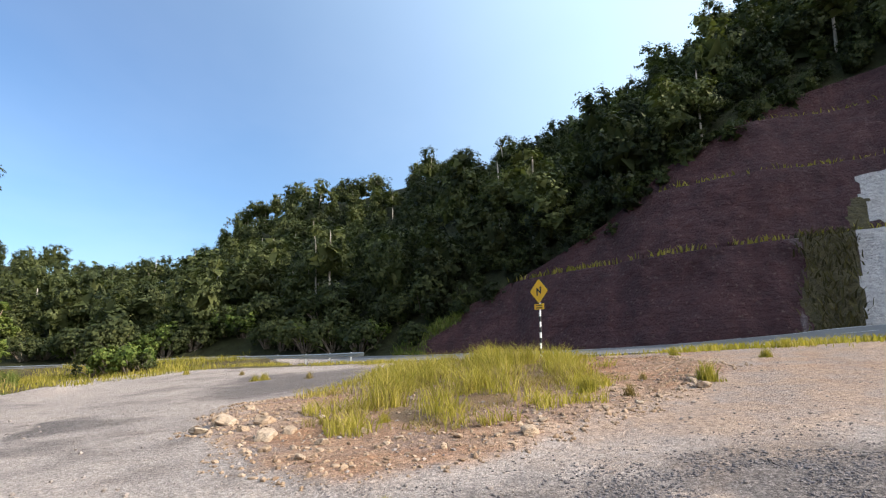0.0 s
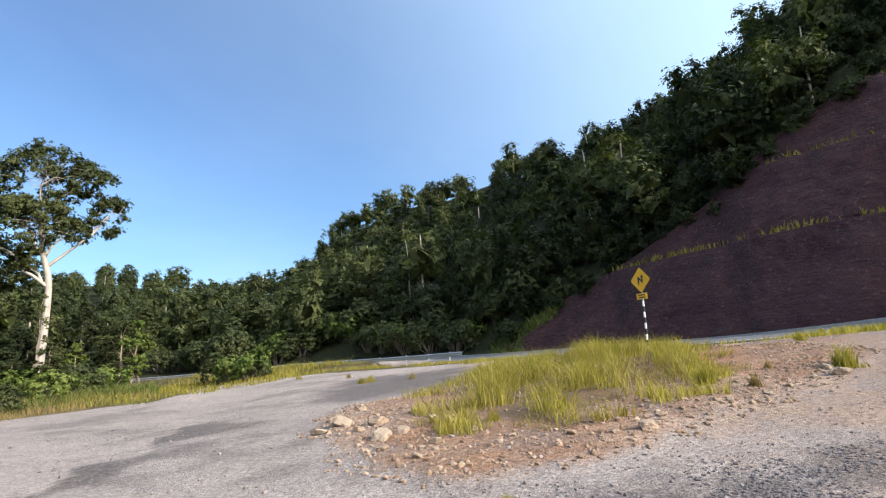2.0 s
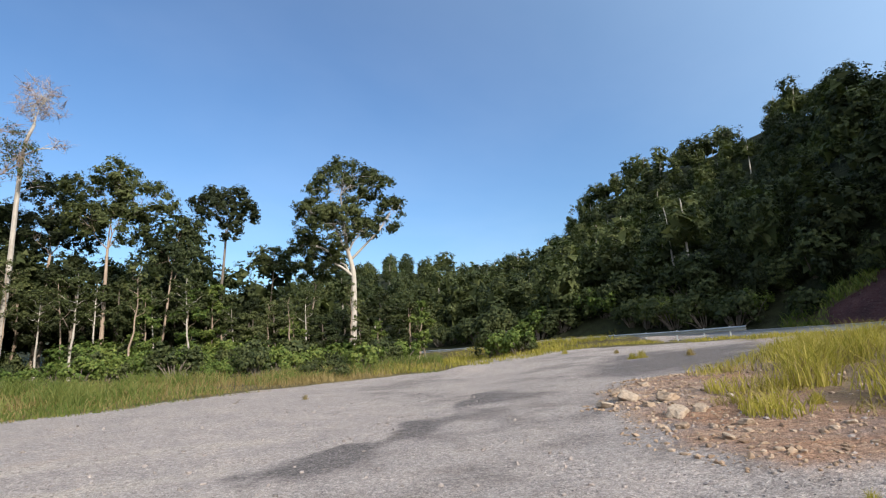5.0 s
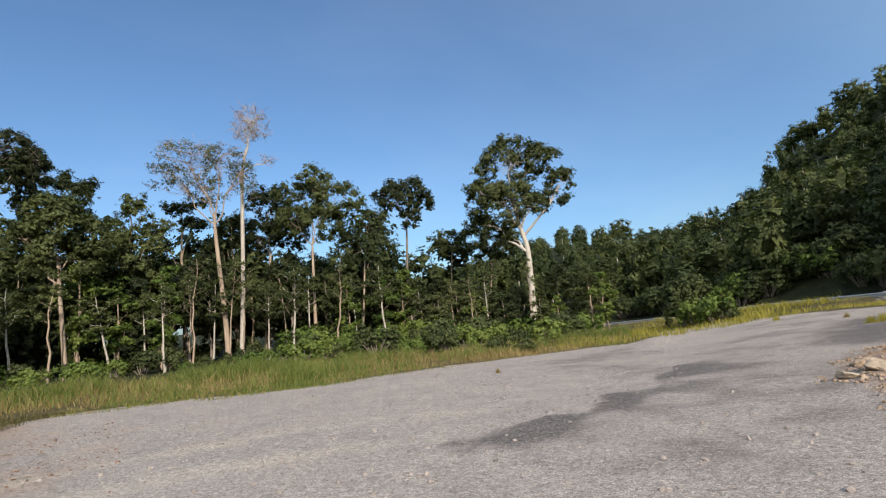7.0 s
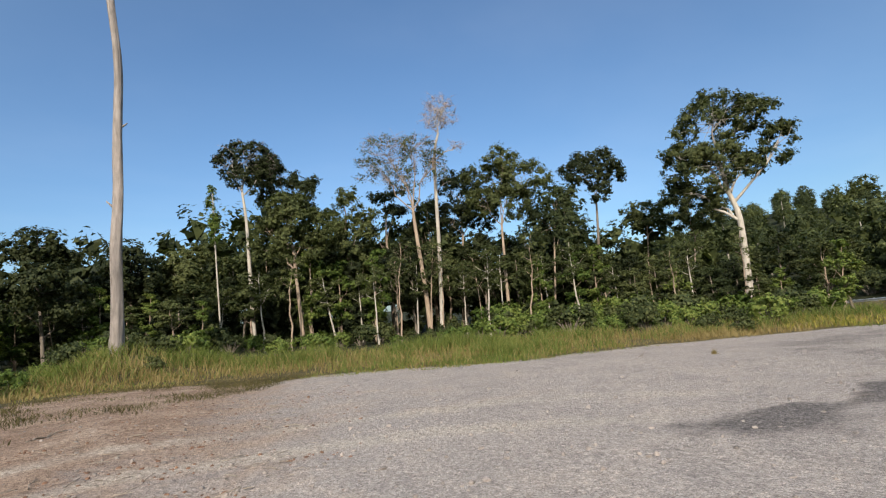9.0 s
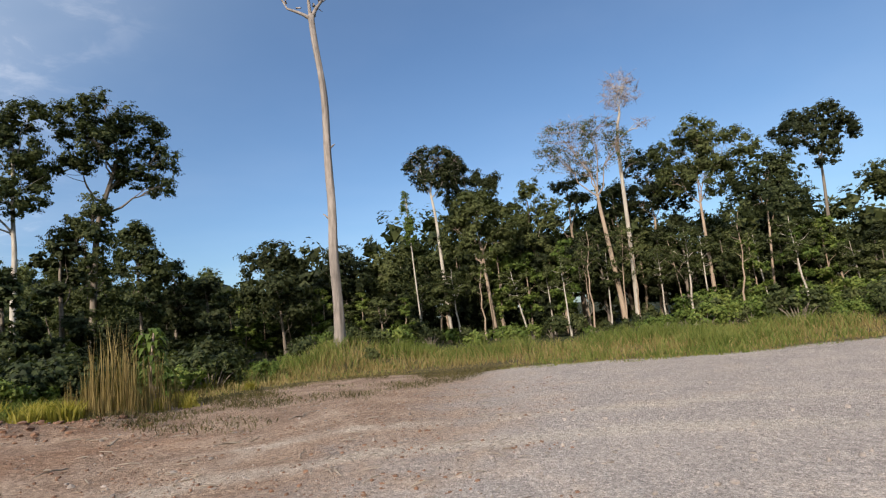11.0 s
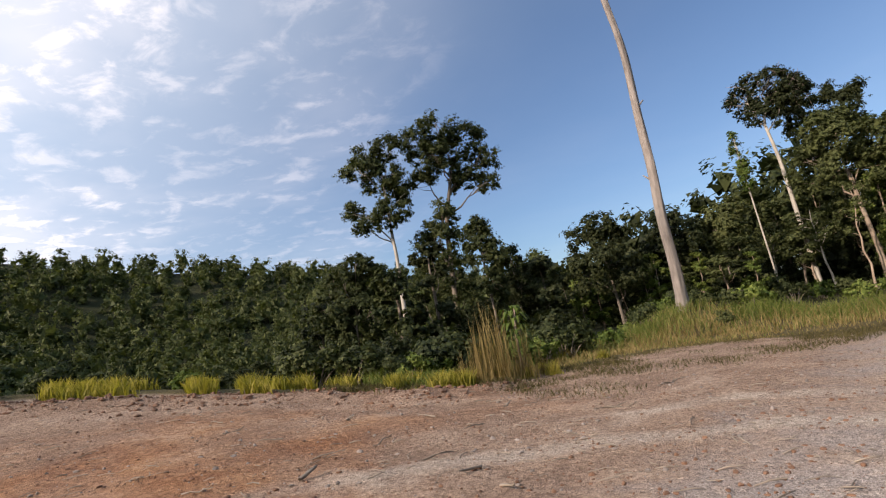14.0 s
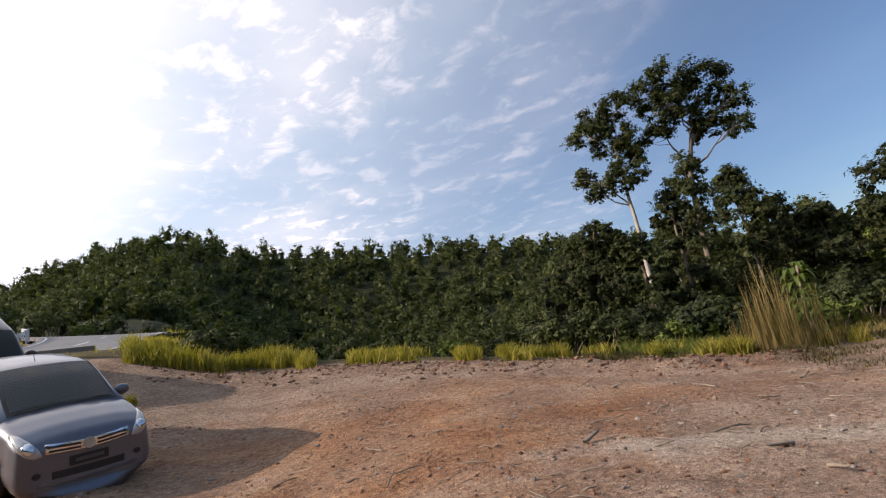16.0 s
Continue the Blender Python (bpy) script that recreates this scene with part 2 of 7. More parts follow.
    soil = ramp(nt, mid, [(0.3, (0.07, 0.055, 0.025)), (0.7, (0.17, 0.14, 0.055))])
    so = attribute(nt, "soil")
    soil_mask = maprange(nt, arith(nt, "ADD", so, arith(nt, "MULTIPLY", arith(nt, "SUBTRACT", fine, 0.5), 0.7)), 0.3, 0.7)
    col = mixc(nt, soil_mask, col, soil)
    speck = ramp(nt, arith(nt, "ADD", arith(nt, "MULTIPLY", pk.outputs[0], 0.75), arith(nt, "MULTIPLY", sand, 0.25)), [(0.08, (0.16, 0.14, 0.13)), (0.26, (0.66, 0.64, 0.63)), (0.6, (0.92, 0.92, 0.92)), (0.92, (1.45, 1.42, 1.4))])
    col = mixc(nt, 0.8, col, mixc(nt, 1.0, col, speck, "MULTIPLY"))
    col = mixc(nt, 0.7, col, mixc(nt, 1.0, col, ramp(nt, fine, [(0.3, (0.56, 0.53, 0.51)), (0.5, (1.0, 1.0, 1.0)), (0.7, (1.35, 1.3, 1.25))]), "MULTIPLY"))
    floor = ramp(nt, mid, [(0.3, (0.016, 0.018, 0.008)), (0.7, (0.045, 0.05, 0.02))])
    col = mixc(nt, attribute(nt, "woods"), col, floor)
    nt.links.new(col, bsdf.inputs["Base Color"])
    bsdf.inputs["Roughness"].default_value = 0.95
    bsdf.inputs["Specular IOR Level"].default_value = 0.2
    h = arith(nt, "ADD", arith(nt, "MULTIPLY", fine, 1.0), arith(nt, "MULTIPLY", spk.outputs[0], 0.4))
    h = arith(nt, "ADD", h, arith(nt, "MULTIPLY", pk.outputs[0], 0.22))
    bump(nt, bsdf, arith(nt, "ADD", h, arith(nt, "MULTIPLY", mid, 1.8)), 1.0, 0.055)


GROUND = material("ground_gravel_clay", ground_build)


def cut_build(nt, bsdf):
    tc = nt.nodes.new("ShaderNodeTexCoord").outputs["Object"]
    mp = node(nt, "ShaderNodeMapping", Scale=(0.5, 0.5, 0.16))
    nt.links.new(tc, mp.inputs[0])
    runs = noise_tex(nt, 1.6, 7, 0.65, mp.outputs[0], 0.5)
    mid = noise_tex(nt, 0.35, 6, 0.65, tc, 0.4)
    fine = noise_tex(nt, 3.0, 6, 0.7, tc)
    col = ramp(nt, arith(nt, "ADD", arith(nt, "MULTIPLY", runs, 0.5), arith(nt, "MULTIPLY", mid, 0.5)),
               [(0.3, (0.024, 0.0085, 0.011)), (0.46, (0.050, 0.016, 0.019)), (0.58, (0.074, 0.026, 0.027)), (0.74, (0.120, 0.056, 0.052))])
    col = mixc(nt, maprange(nt, fine, 0.66, 0.80, 0.0, 0.4), col, (0.36, 0.28, 0.25))
    mp2 = node(nt, "ShaderNodeMapping", Scale=(0.35, 0.35, 2.2))
    nt.links.new(tc, mp2.inputs[0])
    strata = noise_tex(nt, 1.2, 6, 0.7, mp2.outputs[0], 0.8)
    col = mixc(nt, 0.22, col, mixc(nt, 1.0, col, ramp(nt, strata, [(0.3, (0.72, 0.70, 0.72)), (0.5, (1.0, 1.0, 1.0)), (0.7, (1.3, 1.25, 1.2))]), "MULTIPLY"))
    flake = node(nt, "ShaderNodeTexVoronoi", Scale=7.5)
    nt.links.new(tc, flake.inputs["Vector"])
    fk = nt.nodes.new("ShaderNodeSeparateColor")
    nt.links.new(flake.outputs["Color"], fk.inputs[0])
    col = mixc(nt, maprange(nt, fk.outputs[0], 0.93, 0.99, 0.0, 0.16), col, (0.34, 0.25, 0.22))
    pale = maprange(nt, arith(nt, "ADD", attribute(nt, "pale"), arith(nt, "MULTIPLY", arith(nt, "SUBTRACT", runs, 0.5), 0.8)), 0.4, 0.7)
    col = mixc(nt, pale, col, ramp(nt, fine, [(0.3, (0.36, 0.34, 0.34)), (0.7, (0.62, 0.59, 0.57))]))
    scrub = maprange(nt, arith(nt, "ADD", attribute(nt, "scrub"), arith(nt, "MULTIPLY", arith(nt, "SUBTRACT", fine, 0.5), 0.9)), 0.4, 0.65)
    col = mixc(nt, scrub, col, ramp(nt, fine, [(0.3, (0.045, 0.036, 0.018)), (0.7, (0.12, 0.10, 0.04))]))
    nt.links.new(col, bsdf.inputs["Base Color"])
    bsdf.inputs["Roughness"].default_value = 0.95
    bump(nt, bsdf, arith(nt, "ADD", fine, arith(nt, "MULTIPLY", arith(nt, "ADD", runs, strata), 1.0)), 1.0, 0.4)


CUT = material("cut_laterite", cut_build)


def road_build(nt, bsdf):
    tc = nt.nodes.new("ShaderNodeTexCoord").outputs["Object"]
    f = noise_tex(nt, 30, 4, 0.7, tc)
    m = noise_tex(nt, 0.4, 5, 0.6, tc)
    c = mixc(nt, 0.5, ramp(nt, f, [(0.3, (0.06, 0.06, 0.062)), (0.7, (0.17, 0.17, 0.175))]),
             ramp(nt, m, [(0.3, (0.10, 0.10, 0.105)), (0.7, (0.19, 0.185, 0.18))]))
    nt.links.new(c, bsdf.inputs["Base Color"])
    bsdf.inputs["Roughness"].default_value = 0.65
    bump(nt, bsdf, f, 0.4, 0.01)


ROAD = material("road_asphalt", road_build)


def rock_build(nt, bsdf):
    tc = nt.nodes.new("ShaderNodeTexCoord").outputs["Object"]
    m = noise_tex(nt, 5.0, 7, 0.7, tc, 0.3)
    base = ramp(nt, m, [(0.3, (0.26, 0.20, 0.15)), (0.5, (0.46, 0.385, 0.305)), (0.72, (0.64, 0.575, 0.495))])
    per = ramp(nt, nt.nodes.new("ShaderNodeObjectInfo").outputs["Random"], [(0.0, (0.75, 0.66, 0.58)), (1.0, (1.0, 1.0, 1.0))])
    isl = ramp(nt, island(nt), [(0.0, (0.60, 0.52, 0.45)), (0.6, (0.92, 0.87, 0.80)), (1.0, (1.0, 1.0, 1.0))])
    nt.links.new(mixc(nt, 1.0, mixc(nt, 1.0, base, per, "MULTIPLY"), isl, "MULTIPLY"), bsdf.inputs["Base Color"])
    bsdf.inputs["Roughness"].default_value = 0.9
    bump(nt, bsdf, noise_tex(nt, 22.0, 6, 0.7, tc), 0.7, 0.02)


ROCK = material("rock_tan", rock_build)
GRAVEL_STONE = plain("gravel_stone", (0.25, 0.21, 0.185), 0.95, 0, 0.5, 4.0, 0.4)
DARK_GRAVEL = plain("dark_gravel", (0.13, 0.113, 0.112), 0.9, 0, 0.6, 5.0, 0.4)
CLOD = plain("clay_clod", (0.17, 0.09, 0.055), 0.95, 0, 0.45, 3.0, 0.4)
STICK = bark_material("stick_wood", (0.10, 0.075, 0.055), (0.34, 0.28, 0.22))
PAINT_WHITE = plain("road_paint_white", (0.72, 0.72, 0.70), 0.7)
STEEL = plain("galvanised_steel", (0.55, 0.56, 0.57), 0.45, 0.85)
CONCRETE = plain("concrete", (0.21, 0.165, 0.125), 0.9, 0, 0.3, 3.0, 0.4)
SIGN_YELLOW = plain("sign_yellow", (0.83, 0.47, 0.02), 0.45, 0, 0.05)
SIGN_BLACK = plain("sign_black", (0.02, 0.02, 0.02), 0.5)
SIGN_WHITE = plain("sign_white", (0.80, 0.80, 0.78), 0.5)


# ------------------------------------------------------------------ helpers for meshes
def mesh_object(name, verts, faces, mat, parent=None, smooth=False):
    me = bpy.data.meshes.new(name)
    me.from_pydata([tuple(v) for v in verts], [], [tuple(f) for f in faces])
    me.materials.append(mat)
    if smooth:
        me.polygons.foreach_set("use_smooth", [True] * len(me.polygons))
    me.update()
    ob = new(name, me)
    if parent:
        ob.parent = parent
    return ob


def quads_object(name, verts, mat, parent=None, per=4):
    """A mesh of loose faces from an array (n, per, 3), fast."""
    n = len(verts)
    me = bpy.data.meshes.new(name)
    me.vertices.add(n * per)
    me.vertices.foreach_set("co", np.ascontiguousarray(verts, dtype=np.float32).ravel())
    me.loops.add(n * per)
    me.loops.foreach_set("vertex_index", np.arange(n * per, dtype=np.int32))
    me.polygons.add(n)
    me.polygons.foreach_set("loop_start", np.arange(0, n * per, per, dtype=np.int32))
    me.materials.append(mat)
    me.update(calc_edges=True)
    ob = new(name, me)
    if parent:
        ob.parent = parent
    return ob


def part(name, bm, mat, parent, label=""):
    me = bpy.data.meshes.new(name)
    bm.to_mesh(me)
    bm.free()
    me.materials.append(mat)
    ob = new(name, me)
    ob.parent = parent
    if label:
        tagged(ob, label)
    return ob


def box_bm(size, at=(0, 0, 0), bevel=0.0, rot=None):
    bm = bmesh.new()
    bmesh.ops.create_cube(bm, size=1.0)
    bmesh.ops.scale(bm, vec=size, verts=bm.verts)
    if bevel:
        bmesh.ops.bevel(bm, geom=bm.edges[:], offset=bevel, segments=2, affect="EDGES", profile=0.7)
    if rot is not None:
        bmesh.ops.transform(bm, matrix=rot, verts=bm.verts)
    bmesh.ops.translate(bm, vec=at, verts=bm.verts)
    return bm


def cyl_bm(r1, r2, depth, at=(0, 0, 0), segs=16, rot=None, bevel=0.0):
    bm = bmesh.new()
    bmesh.ops.create_cone(bm, cap_ends=True, segments=segs, radius1=r1, radius2=r2, depth=depth)
    if bevel:
        caps = [e for e in bm.edges if abs(e.verts[0].co.z - e.verts[1].co.z) < 1e-6]
        bmesh.ops.bevel(bm, geom=caps, offset=bevel, segments=2, affect="EDGES")
    if rot is not None:
        bmesh.ops.transform(bm, matrix=rot, verts=bm.verts)
    bmesh.ops.translate(bm, vec=at, verts=bm.verts)
    return bm


def prism_bm(outline, thick, rot=None, at=(0, 0, 0)):
    """An outline in x, z pulled along y by thick, centred."""
    bm = bmesh.new()
    f = [bm.verts.new((x, -thick / 2, z)) for x, z in outline]
    b = [bm.verts.new((x, thick / 2, z)) for x, z in outline]
    bm.faces.new(f)
    bm.faces.new(b[::-1])
    for i in range(len(f)):
        j = (i + 1) % len(f)
        bm.faces.new((f[j], f[i], b[i], b[j]))
    bmesh.ops.recalc_face_normals(bm, faces=bm.faces)
    if rot is not None:
        bmesh.ops.transform(bm, matrix=rot, verts=bm.verts)
    bmesh.ops.translate(bm, vec=at, verts=bm.verts)
    return bm


rng = np.random.default_rng(7)


def lattice(x, y, seed):
    """Smooth value noise on the plane, -1 to 1, vectorised."""
    xi, yi = np.floor(x).astype(int), np.floor(y).astype(int)
    fx, fy = x - xi, y - yi
    fx, fy = fx * fx * (3 - 2 * fx), fy * fy * (3 - 2 * fy)

    def h(a, b):
        n = np.sin(a * 127.1 + b * 311.7 + seed * 74.7) * 43758.5453
        return (n - np.floor(n)) * 2 - 1
    return ((h(xi, yi) * (1 - fx) + h(xi + 1, yi) * fx) * (1 - fy) + (h(xi, yi + 1) * (1 - fx) + h(xi + 1, yi + 1) * fx) * fy)


def fractal(x, y, seed, octaves=4, gain=0.5):
    out, amp, tot = np.zeros_like(x), 1.0, 0.0
    for o in range(octaves):
        out += amp * lattice(x * 2 ** o, y * 2 ** o, seed + o * 3)
        tot += amp
        amp *= gain
    return out / tot


def step(a, b, v):
    u = np.clip((v - a) / (b - a), 0, 1)
    return u * u * (3 - 2 * u)


def wedge(az, lo, hi, soft):
    return step(lo - soft, lo + soft, az) * (1 - step(hi - soft, hi + soft, az))


# ------------------------------------------------------------------ lie of the land
# bearing: edge of the clearing (distance, height), foot of the slope, crest of the wooded ridge
LAND = np.array([
    # crests from -150 to -60 are unseen, heights chosen to block or admit sun
    (-180, 20, 2.9, 45, 7.6, 290, 50), (-150, 20, 3.6, 40, 5.5, 220, 40), (-120, 22, 3.6, 42, 4.8, 150, 40),
    (-97, 25, 3.2, 42, 4, 125, 48), (-90, 25, 3, 42, 3.8, 112, 64), (-84, 25, 2.8, 42, 3.5, 114, 80),
    (-75, 25, 2.5, 42, 3.2, 118, 94), (-60, 25, 2.1, 42, 2.8, 122, 98), (-46, 22, 1.7, 38, 2.2, 116, 65),
    (-30, 22, 1.3, 37, 1.4, 115, 43), (-20, 22, 1.1, 40, 1.1, 130, 45), (-14, 23, 0.8, 44, 0.95, 140, 46),
    (-8, 24, 0.5, 48, 0.8, 150, 44), (-2, 27, 0.3, 52, 0.55, 165, 46.5), (2, 29, 0.17, 54.67, 0.38, 176, 46),
    (6, 31.43, 0.04, 56.57, 0.21, 184, 43), (9, 33.57, -0.04, 57.43, 0.09, 192, 33), (10.5, 34.64, -0.09, 57.86, 0.02, 197, 26),
    (12, 35, -0.16, 58.89, -0.11, 202, 22), (15, 35, -0.32, 61.56, -0.44, 215, 24), (18.5, 35, -0.52, 64.67, -0.83, 235, 20.5),
    (21.5, 34.55, -0.61, 66.9, -1.09, 246, 25), (24.5, 33.65, -0.65, 68.7, -1.27, 255, 30), (27.5, 32.75, -0.67, 70.5, -1.45, 260, 34),
    (31, 31.47, -0.68, 71.53, -1.56, 262, 31), (36, 28.8, -0.58, 69.2, -1.36, 265, 27), (45, 24, -0.4, 65, -1, 300, 15),
    (60, 21, -0.3, 60, -0.6, 300, 8), (80, 24, -0.4, 50, -0.3, 300, 4), (92, 24, -0.1, 33, 1.2, 300, 4),
    (99, 21.45, 0.03, 40.64, -0.52, 300, 8), (103, 20, 0.1, 45, -1.5, 300, 40), (108, 18.12, 0.2, 55.42, -4.21, 300, 26),
    (115, 15.5, 0.35, 70, -8, 240, 28), (122, 16, 0.6, 80, -11, 245, 37), (130, 17, 0.9, 90, -14, 250, 43),
    (138, 18, 1.4, 90, -14, 255, 50), (145, 19, 1.8, 90, -14, 260, 52), (154, 19.5, 2.2, 88, -12, 260, 59),
    (160, 20, 2.4, 80, -10, 262, 64), (164, 20, 2.7, 70, -4, 270, 75), (167, 20, 3, 60, 2, 275, 80),
    (170, 20, 3.15, 54, 5, 278, 76), (175, 20, 2.95, 48, 7.6, 280, 67), (180, 20, 2.9, 45, 7.6, 290, 55)])

EDGE_AZ = [20, 26.4, 34.5, 43, 52, 61, 68, 77.5, 87.5, 95, 100.5, 105.5, 112, 120, 130, 140, 150, 160, 170]
EDGE_R = [35, 33.0, 28.5, 24.5, 21.0, 20.4, 21.3, 22.8, 22.8, 21.6, 19.0, 17.4, 15.4, 14.8, 16.1, 16.8, 18.0, 19.0, 20.0]
ISLAND = [(-1.9, 12.1), (-0.7, 8.2), (0.5, 6.7), (1.8, 6.9), (3.4, 7.6), (5.2, 8.9), (8.5, 11.2), (11.5, 12.9), (11.7, 16.2), (9.5, 20.5), (6.0, 26), (2.6, 24.0), (0.4, 18.3), (-1.8, 16.6)]
TURF = [(0.3, 14.6), (0.7, 9.9), (1.5, 9.0), (2.4, 8.5), (3.9, 9.5), (5.4, 10.3), (8.6, 14.4), (9.8, 18.2), (8.0, 25), (3.4, 24.6), (0.7, 19.0)]


def inside(poly, x, y):
    """Signed distance to a closed outline, positive inside."""
    d = np.full(x.shape, 1e9)
    odd = np.zeros(x.shape, bool)
    n = len(poly)
    for i in range(n):
        (ax, ay), (bx, by) = poly[i], poly[(i + 1) % n]
        vx, vy = bx - ax, by - ay
        u = np.clip(((x - ax) * vx + (y - ay) * vy) / (vx * vx + vy * vy), 0, 1)
        d = np.minimum(d, np.hypot(x - ax - u * vx, y - ay - u * vy))
        cross = (ay > y) != (by > y)
        xx = ax + (y - ay) / np.where(by == ay, 1e-9, by - ay) * vx
        odd ^= cross & (x < xx)
    return np.where(odd, d, -d)


# the road: bearing, distance and height of its middle
ROAD_LINE = [(36, 90, -1.5), (30, 80, -1.1), (18, 69, -0.5), (8, 59, 0.2), (-4, 49, 0.6), (-14, 41, 0.95), (-24, 34, 1.25),
             (-35, 30.5, 1.6), (-47, 30, 2.1), (-60, 32, 2.8), (-80, 34, 3.5), (-105, 33, 4.0), (-130, 30, 4.5),
             (-155, 27, 4.4), (-178, 28, 4.5), (175, 37, 5.8), (172, 47, 7.5), (175, 60, 9.4), (184, 72, 11.0)]


def spline(points, per=12):
    p = [Vector(q) for q in points]
    p = [p[0] * 2 - p[1]] + p + [p[-1] * 2 - p[-2]]
    out = []
    for i in range(1, len(p) - 2):
        for k in range(per):
            u = k / per
            out.append(0.5 * ((2 * p[i]) + (p[i + 1] - p[i - 1]) * u + (2 * p[i - 1] - 5 * p[i] + 4 * p[i + 1] - p[i + 2]) * u * u
                              + (3 * p[i] - p[i - 1] - 3 * p[i + 1] + p[i + 2]) * u ** 3))
    out.append(p[-2])
    return out


road_mid = np.array(spline([bearing(*q) for q in ROAD_LINE]))
ROAD_HALF = 3.9


def road_near(x, y):
    """Distance to the road's middle, its height there and the index along it."""
    best, zz, idx = np.full(x.shape, 1e9), np.zeros(x.shape), np.zeros(x.shape)
    for i, (a, b) in enumerate(zip(road_mid[:-1], road_mid[1:])):
        ab = b[:2] - a[:2]
        u = np.clip(((x - a[0]) * ab[0] + (y - a[1]) * ab[1]) / (ab @ ab), 0, 1)
        d = np.hypot(x - a[0] - u * ab[0], y - a[1] - u * ab[1])
        m = d < best
        best, zz, idx = np.where(m, d, best), np.where(m, a[2] + u * (b[2] - a[2]), zz), np.where(m, i + u, idx)
    return best, zz, idx


# the cutting beyond the road, bearing by bearing: foot, rim
CUT_STEP = np.arange(-112, -7.9, 0.3)
_raz = np.degrees(np.arctan2(-road_mid[:, 0], road_mid[:, 1]))
_ok = np.arange(0, 150)
_dir = np.gradient(road_mid[:, :2], axis=0)
_dir /= np.linalg.norm(_dir, axis=1)[:, None]
_rad = road_mid[:, :2] / np.linalg.norm(road_mid[:, :2], axis=1)[:, None]
_square = np.clip(np.abs(_dir[:, 0] * _rad[:, 1] - _dir[:, 1] * _rad[:, 0]), 0.5, 1)


def along_bearing(values):
    return np.interp(CUT_STEP, _raz[_ok][::-1], values[_ok][::-1])


CUT_SQ = along_bearing(_square)
CUT_R0 = along_bearing(np.hypot(road_mid[:, 0], road_mid[:, 1])) + (ROAD_HALF + 0.6) / CUT_SQ
CUT_Z0 = along_bearing(road_mid[:, 2]) + 0.2
CUT_TOP_EL = np.interp(-CUT_STEP, [8, 10, 16.7, 23.6, 31.1, 37.7, 44.7, 49.9, 60, 80, 112], [0.0, 0.6, 4.6, 8.2, 12.7, 17.9, 21.0, 22.3, 23.4, 24.0, 22])
CUT_PROF = [(0.0, 0.0), (0.6, 0.1)]
for _ in range(6):
    _d, _h = CUT_PROF[-1]
    CUT_PROF += [(_d + 0.72 * k, _h + 1.03 * k) for k in range(1, 7)]
    CUT_PROF.append((CUT_PROF[-1][0] + 1.5, CUT_PROF[-1][1] + 0.06))
CUT_PROF = np.array(CUT_PROF)


def cut_rims():
    """How far up the profile each bearing goes, and where its rim lies."""
    ends, rr, zz = [], [], []
    s = np.linspace(0, len(CUT_PROF) - 1, 800)
    d, h = np.interp(s, np.arange(len(CUT_PROF)), CUT_PROF[:, 0]), np.interp(s, np.arange(len(CUT_PROF)), CUT_PROF[:, 1])
    for r0, z0, sq, top in zip(CUT_R0, CUT_Z0, CUT_SQ, CUT_TOP_EL):
        el = np.degrees(np.arctan2(z0 + h - 1.55, r0 + d / sq))
        k = int(np.argmax(el > top)) if (el > top).any() else len(s) - 1
        ends.append(s[k])
        rr.append(r0 + d[k] / sq)
        zz.append(z0 + h[k])
    return np.array(ends), np.array(rr), np.array(zz)


CUT_END, CUT_RIM_R, CUT_RIM_Z = cut_rims()


